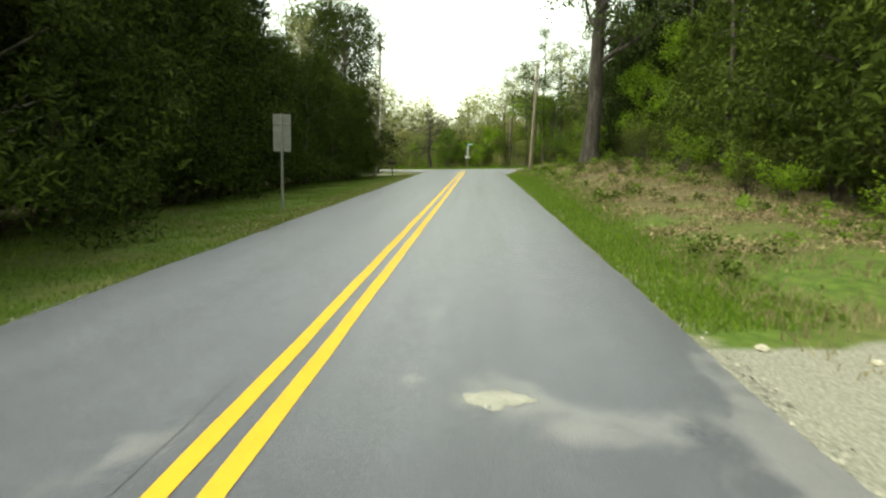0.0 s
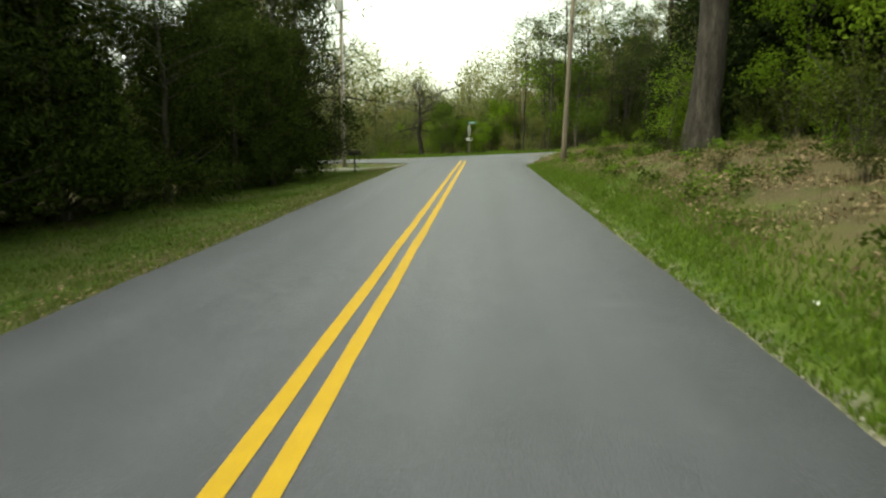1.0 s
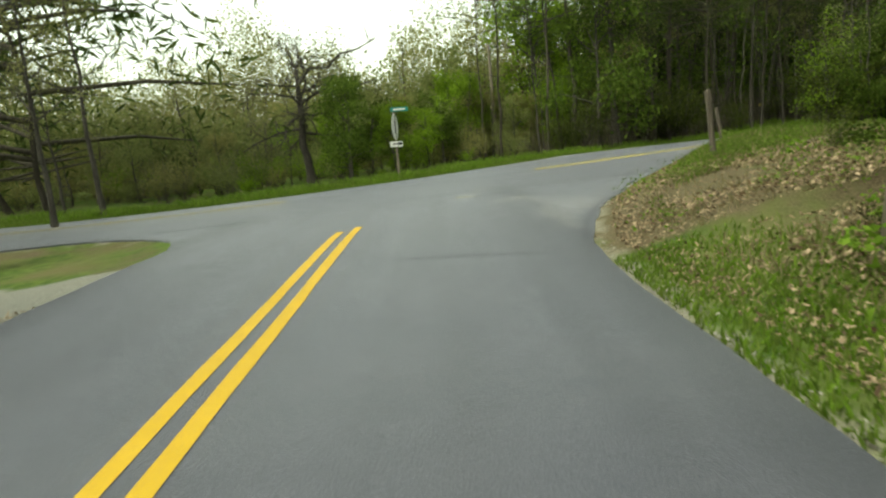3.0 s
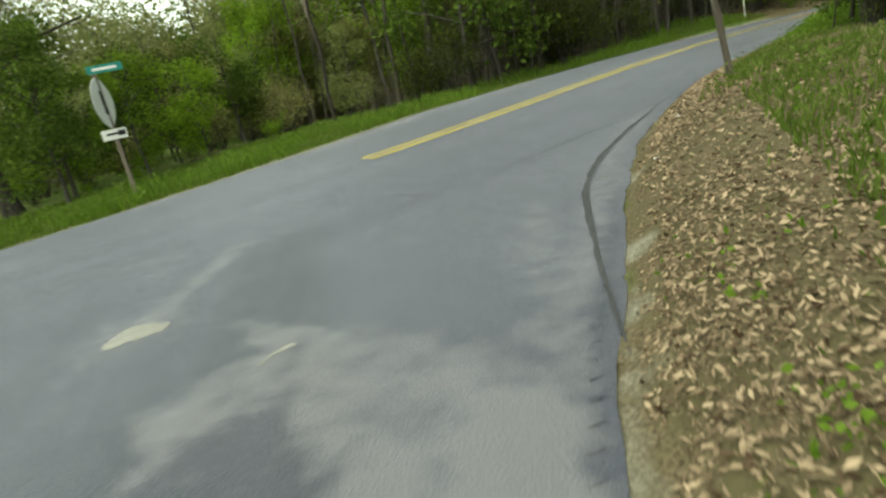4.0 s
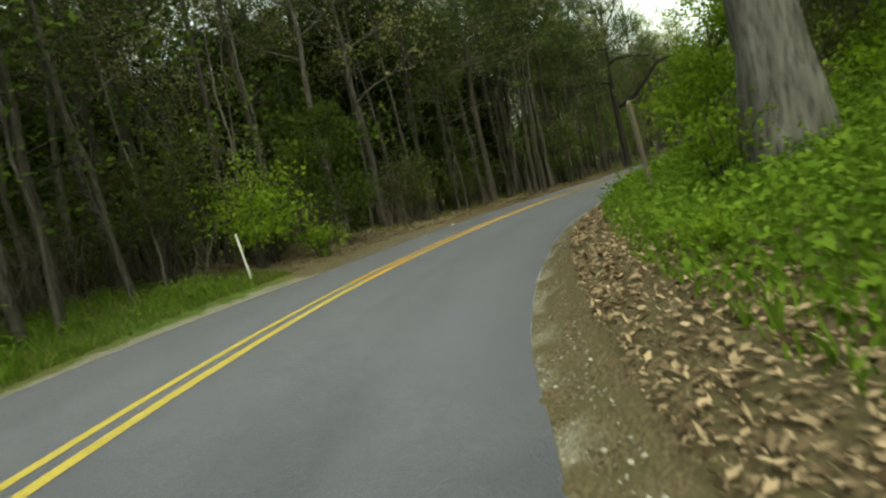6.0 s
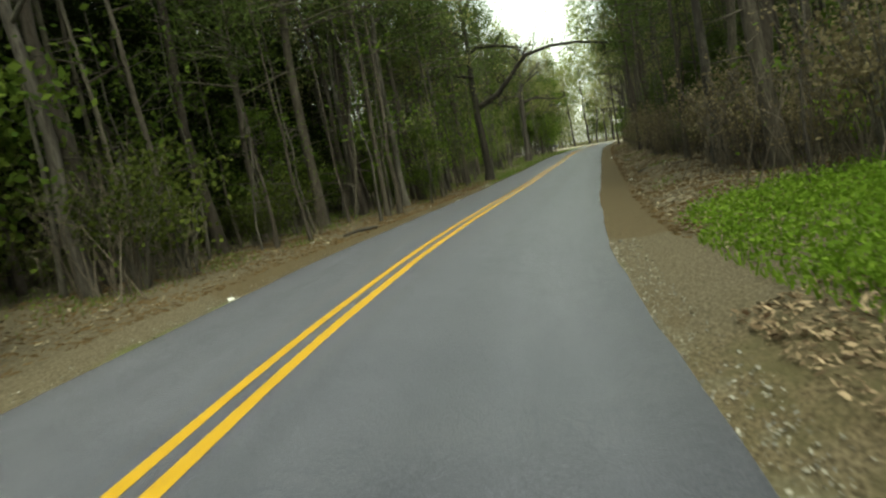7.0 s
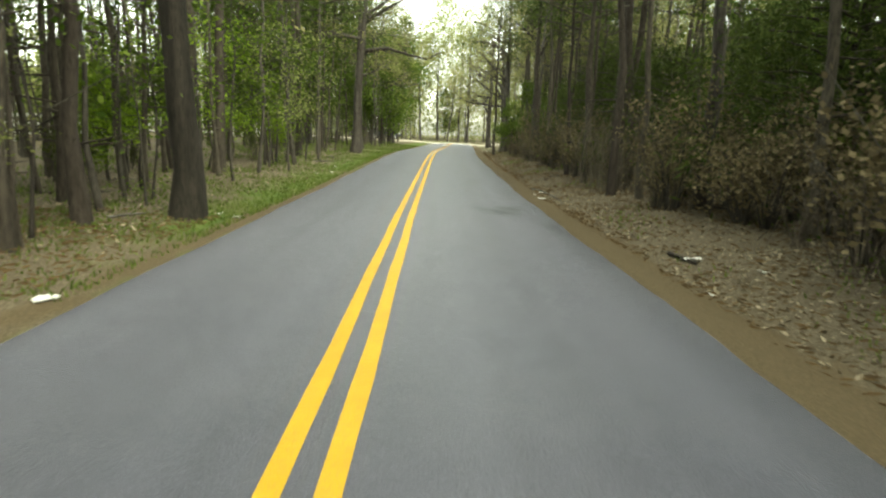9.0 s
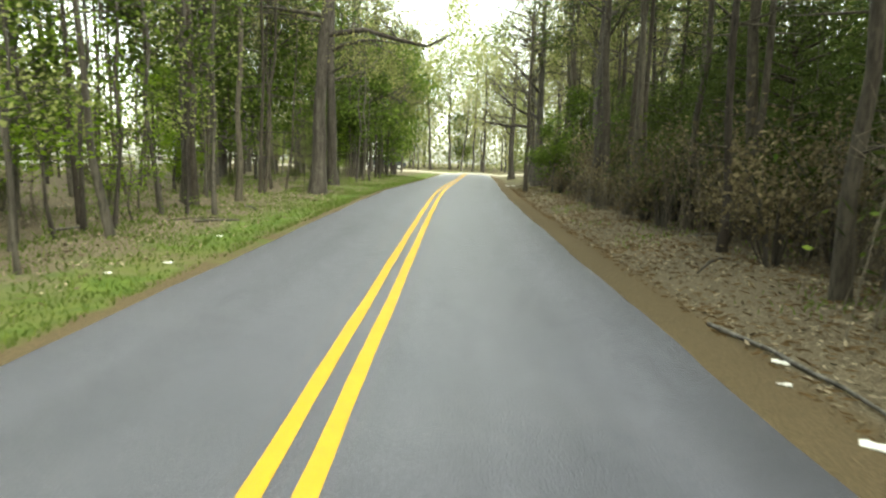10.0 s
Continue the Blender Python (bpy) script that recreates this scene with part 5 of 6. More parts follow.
        keep = (out > min(o0 * 0.8, o0)) & (rng.uniform(0, 1, n * 2) < (0.25 + 0.9 * patchy(x, y, 1.1, 0.7) if thin is None else thin(x, y)))
        return x[keep][:n], y[keep][:n]
    return pick


def leaf_belt(x, y):
    """How thickly fallen leaves lie on the corner bank: a belt beside the road, thin above it."""
    o = fillet(x, y)[0]
    return (0.25 + 0.85 * patchy(x, y, 0.8, 0.5)) * np.clip(1.2 - (o + 0.5 * np.sin(x * 1.7 + y) - 1.4) / 1.5, 0.14, 1)


def beside_first(n, y0, y1, o0, o1, side, power=1.5, lo=0.25):
    def pick(rng):
        y = rng.uniform(y0, y1, n * 2)
        o = o0 + (o1 - o0) * rng.uniform(0, 1, n * 2) ** power
        x = (W1R + o) if side > 0 else -(W1L + o)
        out = fillet(x, y)[0]
        keep = (out > min(o0 * 0.8, o0)) & (rng.uniform(0, 1, n * 2) < lo + 0.9 * patchy(x, y, 1.3, 0.8))
        return x[keep][:n], y[keep][:n]
    return pick


blades("short green grass on the verge and bank", "verge_grass", L_GRASS, beside_first(26000, 14.3, 54, 0.04, 1.7, 1, 1.3, 0.2), 0.1, 1, 0.008)
blades("tufts of dry tan grass on the bank", "dry_grass", L_DRY, beside_first(26000, 13, 58, 0.8, 6.5, 1, 1.1, 0.0), 0.12, 2, 0.009)
blades("short green grass before the cedars", "verge_grass", L_GRASS, beside_first(60000, 8, 52, 0.06, 6.0, -1, 1.2), 0.075, 3, 0.007)
blades("green grass on the far verge of the junction", "verge_grass", L_GRASS, along_edge(90000, -17, 27, 0.55, 7.0, -1, 1.2), 0.115, 4, 0.009)
blades("tall tufts of weeds on the far verge", "sparse_weeds", L_LUSH, along_edge(12000, -17, 26, 0.5, 4.5, -1, 1.0, lambda x, y: np.clip(1.8 * patchy(x, y, 1.2, 0.8) - 0.6, 0, 1)), 0.3, 41, 0.008)
blades("fresh green grass along the asphalt edge", "verge_grass", L_LUSH, beside_first(16000, 14.3, 54, 0.05, 1.3, 1, 1.3, 0.2), 0.09, 9, 0.01)
blades("lush green weeds under the big tree", "lush_weeds", L_LUSH, along_edge(40000, 14.6, 33, 0.8, 5.5, 1, 0.9), 0.11, 5, 0.009)


def leafy_weeds(label, picks, tall, size, seed, mat, per=16):
    """Low leafy clumps hugging the ground."""
    rng = np.random.default_rng(seed)
    x, y = picks(rng)
    c = np.stack([x, y, ground_z(x, y) + tall * rng.uniform(0.15, 1, len(x))], 1)
    tagged(new("leafy_weeds", leaves_mesh("leafy_weeds", rng, c, per, 0.09, size, mat, 0.6, flat=0.5)), label, "weeds", kind="stuff")


leafy_weeds("lush low green weeds on the bank under the big tree", along_edge(7000, 15.2, 35, 0.95, 5.5, 1, 0.9, lambda x, y: 0.45 + 0.6 * patchy(x, y, 1.1, 0.7)), 0.12, 0.05, 31, L_LUSH)
leafy_weeds("lush low green weeds above the leaf litter", along_edge(420, 12, 15.6, 1.6, 6, 1, 0.9, lambda x, y: 0.1 + 0.8 * patchy(x, y, 1.1, 0.7)), 0.12, 0.05, 37, L_LUSH)
leafy_weeds("green weeds scattered through the leaf litter", along_edge(1500, -3, 16, 1.3, 7.0, 1, 1.0, lambda x, y: np.clip(2.2 * patchy(x, y, 1.5, 1.1) - 1.1, 0, 1)), 0.1, 0.05, 32, L_GRASS)
leafy_weeds("green weeds among fallen leaves at the corner", beside_first(700, 53, 61, 0.5, 5, 1, 1.0, -0.35), 0.09, 0.045, 34, L_LUSH)
leafy_weeds("green weeds on the far verge of the junction", along_edge(1600, -17, 27, 0.8, 4.5, -1, 1.0, lambda x, y: np.clip(1.8 * patchy(x, y, 1.2, 0.8) - 0.6, 0, 1)), 0.24, 0.06, 36, L_GRASS, 18)
leafy_weeds("green and tan weeds on the bank", beside_first(1200, 15, 56, 0.9, 6.5, 1, 1.0, -0.35), 0.14, 0.055, 33, L_GRASS, 18)
leafy_weeds("dark green clumps of weeds on the bank", beside_first(1100, 24, 56, 0.8, 6.0, 1, 1.0, -0.5), 0.2, 0.055, 35, L_DULL, 26)
leafy_weeds("rounded tufts of fresh green weeds on the bank", beside_first(130, 16, 57, 1.1, 6.5, 1, 1.0, -0.2), 0.3, 0.075, 51, L_LUSH, 60)
leafy_weeds("dark green rounded tufts on the bank", beside_first(300, 16, 57, 1.1, 6.5, 1, 1.0, -0.2), 0.32, 0.07, 52, L_DULL, 60)
blades("tall pale tufts of dead grass on the bank", "dry_grass", L_DRY, beside_first(5000, 14.5, 57, 1.2, 6.5, 1, 1.0, -0.4), 0.28, 53, 0.008)
blades("green grass along the wooded straight", "verge_grass", L_VERGE, along_edge(26000, 56, 112, 0.25, 3.2, -1, 1.3, lambda x, y: 0.15 + 0.9 * patchy(x, y, 0.9, 1.3)), 0.075, 6, 0.009)
blades("patches of thin olive grass under the saplings", "sparse_weeds", L_VERGE, along_edge(18000, 56, 112, 2.6, 8.5, -1, 1.0, lambda x, y: np.clip(1.8 * patchy(x, y, 0.9, 0.6) - 0.7, 0, 1)), 0.1, 56, 0.009)
blades("sparse weeds on the leafy bank", "sparse_weeds", L_GRASS, along_edge(16000, 1, 34, 1.0, 7, 1, 1.0, lambda x, y: np.clip(1.6 * patchy(x, y, 1.5, 1.1) - 0.7, 0, 1)), 0.1, 7, 0.007)
blades("tufts of green grass between the saplings", "sparse_weeds", L_VERGE, along_edge(14000, 30, 60, 1.5, 7.5, -1, 1.0, lambda x, y: np.clip(1.7 * patchy(x, y, 1.2, 0.8) - 0.7, 0, 1)), 0.1, 42, 0.008)
leafy_weeds("low green plants between the saplings", along_edge(900, 30, 110, 2.2, 8.0, -1, 0.9, lambda x, y: np.clip(1.7 * patchy(x, y, 1.3, 0.9) - 0.6, 0, 1)), 0.3, 0.06, 43, L_GRASS, 20)
blades("thin green weeds beside the pines", "sparse_weeds", L_GRASS, along_edge(16000, 28, 100, 1.2, 5.5, 1, 1.0, lambda x, y: np.clip(1.6 * patchy(x, y, 0.9, 0.6) - 0.8, 0, 1)), 0.09, 8, 0.008)
flat_leaves("brown and tan fallen oak leaves on the bank", along_edge(130000, -4, 14.6, 0.12, 5.5, 1, 1.4, leaf_belt), 0.036, 11)
blades("dry tan grass above the fallen leaves", "dry_grass", L_DRY, along_edge(20000, -4, 16, 1.5, 7.0, 1, 1.0, lambda x, y: 1.0 - leaf_belt(x, y)), 0.09, 54, 0.008)
blades("thin green grass above the fallen leaves", "verge_grass", L_GRASS, along_edge(36000, -4, 16, 1.4, 7.0, 1, 1.0, lambda x, y: np.clip(1.7 * patchy(x, y, 0.9, 1.2) - 0.25, 0, 1)), 0.11, 55, 0.009)
flat_leaves("brown fallen leaves between the road and green weeds", along_edge(11000, 14.2, 30, 0.4, 1.15, 1, 1.0), 0.042, 15)
flat_leaves("tan and brown fallen leaves round the corner", beside_first(20000, 48, 61, 0.3, 3.2, 1, 1.2, 0.1), 0.04, 17)
flat_leaves("brown fallen leaves along the grassy edge", beside_first(9000, 20, 54, 0.05, 1.4, -1, 1.2), 0.04, 16)
flat_leaves("brown fallen leaves on the grassy bank", beside_first(76000, 18, 58, 1.1, 6.0, 1, 1.0, -0.1), 0.056, 12, lift=0.03)
L_TAN = leaf_material("bleached_leaves", (0.07, 0.055, 0.035), (0.36, 0.305, 0.22), 0.0, 0.05)
flat_leaves("pale fallen leaves and bark on pine straw", along_edge(52000, 31, 104, 0.85, 5.5, 1, 1.1), 0.054, 13, L_TAN)
flat_leaves("brown fallen leaves under the saplings", along_edge(22000, 26, 104, 0.8, 7.0, -1, 1.0), 0.06, 14, L_TAN)
# fallen needles on the pine floor
L_STRAW = leaf_material("pine_straw", (0.1, 0.068, 0.035), (0.178, 0.122, 0.063), 0.0, 0.05)
flat_leaves("brown fallen pine needles beside the asphalt", along_edge(20000, 33, 100, 0.7, 4.5, 1, 1.2), 0.09, 18, L_STRAW, "pine_straw", 0.06, "pine straw", 0.12)
flat_leaves("brown fallen pine needles under the saplings", along_edge(14000, 26, 61, 0.6, 4.0, -1, 1.3), 0.09, 19, L_STRAW, "pine_straw", 0.06, "pine straw", 0.12)
# crumbled asphalt and grit along the edges
L_GRIT = leaf_material("pale_grit", (0.12, 0.115, 0.105), (0.34, 0.32, 0.28), 0.0, 0.0)
even = lambda x, y: 0.5 + 0.5 * patchy(x, y, 0.7, 0.4)
flat_leaves("pale grit and crumbled asphalt along the road edge", beside_first(5000, 9, 56, -0.01, 0.22, 1, 1.6, 0.4), 0.026, 21, L_GRIT, "edge_grit", 2.0, "grit", 0.3)
flat_leaves("pale grit and crumbled asphalt along the road edge", beside_first(4000, 9, 54, -0.01, 0.2, -1, 1.6, 0.4), 0.026, 22, L_GRIT, "edge_grit", 2.0, "grit", 0.3)
flat_leaves("pale grit and crumbled asphalt along the road edge", along_edge(4000, 2, 34, -0.01, 0.3, 1, 1.5, even), 0.02, 23, L_GRIT, "edge_grit", 2.0, "grit", 0.3)
flat_leaves("pale grit and crumbled asphalt along the road edge", along_edge(4500, -8, 40, -0.01, 0.3, -1, 1.5, even), 0.02, 24, L_GRIT, "edge_grit", 2.0, "grit", 0.3)


# ---- hero trees ----
def hero(name, label, at, path, radii, mat, limbs, leaf, per, size, seed, spread_leaf=0.2, sides=14, kids=5, wander=0.2):
    """A single large tree: trunk, each great limb with its twigs, and its leaves or buds."""
    rng = np.random.default_rng(seed)
    z0 = gz(*at)
    t = thing(name, label, "tree", (at[0], at[1], z0 - 0.12))
    w = Wood()
    w.add(path, radii, sides)
    v = np.concatenate(w.v)
    # furrows and swellings of the bark
    a = np.arctan2(v[:, 1], v[:, 0])
    k = 1 + 0.05 * np.sin(5 * a + v[:, 2] * 1.3) + 0.03 * np.sin(9 * a - v[:, 2] * 2.1)
    centre = np.stack([np.interp(v[:, 2], path[:, 2], path[:, 0]), np.interp(v[:, 2], path[:, 2], path[:, 1])], 1)
    v[:, :2] = centre + (v[:, :2] - centre) * k[:, None]
    part("trunk", mesh_of("trunk", v, w.f, mat, smooth=True), t)
    tips = []
    for spec in limbs:
        lw = Wood()
        if len(spec) == 2:
            pts, r0 = np.array(spec[0], float), spec[1]
            lw.add(pts, r0 * np.linspace(1, 0.3, len(pts)), 8)
            for k in range(1, len(pts)):
                for _ in range(3):
                    d = rng.normal(0, 1, 3) + np.array([0, 0, 0.25])
                    grow(lw, rng, pts[k - 1] + (pts[k] - pts[k - 1]) * rng.uniform(0, 1), d / np.linalg.norm(d), rng.uniform(0.9, 2.0), r0 * 0.3 * (1 - 0.5 * k / len(pts)), 1, 0.25, 0.04, kids, 0.55, 0.6)
        else:
            h, az, up, ln, r0 = spec
            d = np.array([math.cos(az), math.sin(az), up])
            grow(lw, rng, at_height(path, h), d / np.linalg.norm(d), ln, r0, 0, wander, 0.03, kids, 0.5, 0.6)
        tips += lw.tips
        part("limb", mesh_of("limb", np.concatenate(lw.v), lw.f, mat, smooth=True), t)
    if per:
        part("crown", leaves_mesh("crown", rng, tips, per, spread_leaf, size, leaf, 0.55), t)["kind"] = "stuff"
    TAKEN.append(at)
    return t


def straight(height, lean=(0, 0), n=12, bend=0.05, seed=0):
    return trunk_path(np.random.default_rng(seed), height, bend, n, lean)


rr = random.Random(3)
# spreading bare tree beyond the junction
hero("bare_tree", "spreading grey tree with bare twiggy branches and few buds", (-4.05, 74.4), straight(5.3, (-0.03, 0), 9, 0.08, 2), flare(0.22, 9, 0.3), M_BARK,
     [(2.5 + 0.16 * k, 2.4 * k + 0.4, -0.08 + 0.022 * k + rr.uniform(-0.05, 0.15), rr.uniform(2.2, 3.1), 0.075 - 0.0025 * k) for k in range(15)]
     + [(5.1, 1.1 * k, 1.6, rr.uniform(1.2, 1.7), 0.03) for k in range(6)]
     + [(((-0.1, 0, 4.5), (0.4, 0, 5.1), (1.2, 0.1, 5.1), (1.7, 0.2, 5.6), (2.5, 0.2, 5.75), (3.3, 0.1, 6.1)), 0.085),
        (((-0.1, 0, 3.7), (0.9, -0.2, 4.2), (1.9, -0.2, 4.1), (3.2, -0.1, 4.45)), 0.07)], L_BUD, 1, 0.05, 81, kids=8, wander=0.3)
# great bare tree behind the mailbox
hero("bare_tree", "great grey bare tree with wide twiggy branches", (-10.4, 61.6), straight(11, (0.0, 0.01), 12, 0.06, 3), flare(0.36, 12, 0.25), M_BARK,
     [(3.4 + 0.5 * k, 2.1 * k, rr.uniform(0.15, 0.6), rr.uniform(3.2, 5.2), 0.13 - 0.005 * k) for k in range(16)], L_BUD, 1, 0.06, 82, kids=8)
# massive trunk on the bank beside the first road
hero("big_tree", "massive grey-brown trunk with high spreading limbs on the bank", (6.7, 39.6), straight(14, (0.005, 0.0), 14, 0.04, 4), flare(0.4, 14, 0.4), M_BARK,
     [(4.9, -0.3, 0.35, 3.6, 0.15), (5.6, 0.5, 0.5, 3.4, 0.14), (6.4, 2.6, 0.5, 3.0, 0.12), (7.2, -1.2, 0.5, 3.2, 0.12), (8.2, 1.2, 0.6, 3.0, 0.1), (9.2, 3.6, 0.5, 2.6, 0.09), (10.4, 0.1, 0.6, 2.4, 0.08), (11.6, 2.2, 0.6, 2.2, 0.07)], L_PINE, 9, 0.2, 83, 0.28)
# pale trunk on the inside of the bend
hero("big_tree", "massive grey mottled trunk with flared roots above green weeds", (19.65, 71.05), straight(12, (-0.05, 0.08), 14, 0.03, 5), np.concatenate([[0.38, 0.24, 0.215], np.linspace(0.2, 0.12, 11)]), M_PALE_BARK,
     [(4.6, 0.3, 0.4, 3.2, 0.13), (5.4, 2.4, 0.4, 3.4, 0.13), (6.2, 4.4, 0.5, 3.0, 0.12), (7.2, 1.3, 0.5, 3.0, 0.1), (8.4, 3.4, 0.6, 2.6, 0.09), (9.6, 5.4, 0.6, 2.4, 0.08)], L_SPRING, 5, 0.13, 84)
# oak with a great limb arching over the road
hero("oak_tree", "dark oak with one great crooked limb arching over the road", (57.4, 82.45), straight(11, (0.006, -0.008), 13, 0.05, 6), flare(0.235, 13, 0.35), M_DARK_BARK,
     [(((0, -0.1, 4.25), (0.05, -1.2, 4.7), (0.2, -2.1, 5.6), (0.3, -3.0, 6.5), (0.4, -4.4, 6.7), (0.5, -5.8, 6.6), (0.6, -7.4, 6.2)), 0.17),
      (((0, 0, 5.9), (-0.2, 1.4, 6.3), (-0.4, 2.8, 6.2), (-0.5, 4.2, 6.6)), 0.1),
      (7.2, -1.0, 0.5, 3.4, 0.12), (8.1, 2.0, 0.5, 3.2, 0.1), (9.0, -2.2, 0.6, 3.0, 0.09), (9.8, 0.6, 0.7, 2.6, 0.08), (10.6, -0.9, 0.8, 2.4, 0.07)], L_BUD, 3, 0.1, 85)
# farther oaks along the straight
hero("oak_tree", "grey oak with a long low limb reaching over the road", (82.1, 83.6), straight(11, (0.03, -0.02), 12, 0.06, 7), flare(0.27, 12, 0.3), M_BARK,
     [(((0.1, -0.4, 5.6), (0.2, -1.6, 5.8), (0.3, -2.8, 5.5), (0.3, -3.8, 5.3), (0.3, -4.6, 5.7)), 0.11), (((0.2, -0.3, 7.0), (0.4, -1.4, 7.8), (0.6, -2.8, 8.6)), 0.12),
      (6.2, 1.6, 0.4, 3.0, 0.1), (7.4, -2.0, 0.5, 3.2, 0.1), (8.6, 0.4, 0.6, 2.8, 0.09), (9.6, -1.2, 0.7, 2.6, 0.08), (4.2, -1.7, 0.2, 1.8, 0.05)], L_BUD, 4, 0.1, 86)
hero("oak_tree", "grey oak standing behind another beside the road", (87.5, 84.2), straight(11, (-0.01, -0.01), 12, 0.06, 8), flare(0.24, 12, 0.3), M_BARK,
     [(4.6, -1.3, 0.3, 2.6, 0.08), (5.8, -1.9, 0.4, 3.2, 0.1), (6.8, 1.2, 0.4, 2.8, 0.09), (7.9, -0.8, 0.6, 2.8, 0.09), (9.2, 2.6, 0.6, 2.4, 0.07)], L_BUD, 4, 0.1, 87)
for k, (x, y) in enumerate(((97.5, 74.1), (104, 73.6), (116, 74.2), (112, 85.5), (101, 85.8))):
    hero("oak_tree", "bare grey roadside oak with crooked limbs over the road", (x, y), straight(11.5, (0, 0.01), 12, 0.06, 20 + k), flare(0.28, 12, 0.3), M_BARK,
         [(4.0 + 0.75 * j, (1.57 if y < 79 else -1.57) + rr.uniform(-1.3, 1.3), rr.uniform(0.1, 0.6), rr.uniform(2.6, 4.6), 0.11 - 0.006 * j) for j in range(10)], L_BUD, 4, 0.1, 90 + k)
# leafy young growth round the pale trunk
for x, y, k in ((20.2, 69.0, 0.34), (20.9, 71.6, 0.26), (22.0, 69.8, 0.4), (24.2, 71.6, 0.36), (25.5, 72.4, 0.3), (21.4, 68.2, 0.4)):
    plant("spring", x, y, k, label="low bright green leafy growth round a big trunk")


for x, y, k in ((17.5, 70.3, 0.4), (17.9, 71.4, 0.35), (17.9, 69.4, 0.8), (19.4, 71.5, 0.6), (18.8, 69.2, 0.8), (16.9, 69.6, 0.5)):
    plant("shrub", x, y, k, label="low bright green leafy growth round a big trunk")


# ---- poles and wires ----
def revolve(radii_z, sides=12):
    v, f = [], []
    for r, z in radii_z:
        v += [(r * math.cos(2 * math.pi * j / sides), r * math.sin(2 * math.pi * j / sides), z) for j in range(sides)]
    for i in range(len(radii_z) - 1):
        f += [(i * sides + j, i * sides + (j + 1) % sides, (i + 1) * sides + (j + 1) % sides, (i + 1) * sides + j) for j in range(sides)]
    f += [tuple(range(sides))[::-1], tuple(range((len(radii_z) - 1) * sides, len(radii_z) * sides))]
    return v, f


def utility_pole(at, height, r, label, tilt=(0, 0), extras=True, box=False, conduit=False):
    t = thing("utility_pole", label, "utility pole", (0, 0, 0))
    t.matrix_basis = pose(at[0], at[1], gz(*at) - 0.3, tilt[0], tilt[1], 0)
    part("pole", mesh_of("pole", *revolve([(r * 1.1, 0), (r, 1.0), (r * 0.85, height * 0.6), (r * 0.7, height), (r * 0.4, height + 0.03)], 14), M_POLE, smooth=True), t)
    if extras:
        for k, z in enumerate((height - 0.25, height - 1.3)):
            part("insulator", mesh_of("insulator", *revolve([(0.03, 0), (0.06, 0.03), (0.05, 0.08), (0.07, 0.11), (0.03, 0.16)], 10), M_BLACK, smooth=True), t, "dark ceramic insulator").matrix_basis = pose(0.02, -r * 0.8, z, 60)
    if box:
        bm = bmesh.new()
        box_bm(bm, (0.34, 0.3, 0.62), (0, 0, 0), 0.05)
        part("transformer", bm_mesh("transformer", bm, M_STEEL), t, "grey transformer box").matrix_basis = pose(0.0, -r * 0.75 - 0.14, height - 1.9)
    if conduit:
        part("conduit", mesh_of("conduit", *revolve([(0.035, 0.2), (0.035, height - 2.6)], 8), M_STEEL, smooth=True), t, "grey metal conduit").matrix_basis = pose(0.09, -r - 0.02, 0)
    return t


utility_pole((-7.17, 59.1), 11.2, 0.13, "tall weathered utility pole with a transformer and conduit", (0, 0.5), True, True, True)
utility_pole((4.78, 52.1), 7.7, 0.12, "weathered brown wooden utility pole on the bank", (0, 1.4))
utility_pole((4.85, 82.3), 6.5, 0.11, "short pale leaning wooden pole among green trees", (0, -1.5), False)


def wire(a, b, sag, r=0.012):
    u = np.linspace(0, 1, 24)[:, None]
    p = np.array(a) * (1 - u) + np.array(b) * u
    p[:, 2] -= sag * 4 * (u * (1 - u))[:, 0]
    v, f = tube(p, np.full(24, r), 5)
    tagged(new("overhead_wire", mesh_of("overhead_wire", v, f, M_BLACK, smooth=True)), "thin black overhead wire slung between poles", "wire", "overhead wires")


wire((-7.15, 59.0, 10.5), (-21.9, 95, 10.5), 0.9, 0.022)
wire((-7.15, 59.0, 9.4), (-21.9, 95, 9.4), 0.9, 0.018)
wire((-7.15, 59.0, 6.35), (-15.3, 102, 9.66), 0.15, 0.036)
wire((4.95, 52.0, 7.9), (9.5, 98, 10.0), 0.6)
wire((4.95, 52.0, 7.0), (9.5, 98, 9.2), 0.6)


# ---- signs, mailbox, posts ----
# shade on the sign's back is coloured in, darker than the plain steel
M_PANEL = material("shaded_aluminium", ((0.13, 0.135, 0.13), (0.19, 0.195, 0.185), (0.1, 0.1, 0.095)), scale=6, rough=0.6, bump=0.08, fine=40, metal=0.2)


def sign_back():
    t = thing("road_sign", "grey metal back of a roadside sign on a post", "road sign", (-4.05, 24.75, gz(-4.05, 24.75) - 0.2), 4)
    bm = bmesh.new()
    box_bm(bm, (0.06, 0.04, 2.83), (0, 0, 1.415), 0.008)
    part("post", bm_mesh("post", bm, M_PANEL), t)
    for h, z in ((0.3, 2.67), (0.69, 2.175)):
        bm = bmesh.new()
        box_bm(bm, (0.47, 0.006, h - 0.015), (0, 0.03, z), 0.002)
        part("panel", bm_mesh("panel", bm, M_PANEL), t, "bare grey aluminium panel")
        for dz in (-h * 0.3, h * 0.3):
            part("bolt", mesh_of("bolt", *revolve([(0.014, 0), (0.014, 0.012)], 8), M_STEEL), t).matrix_basis = pose(0, -0.025, z + dz, 90)


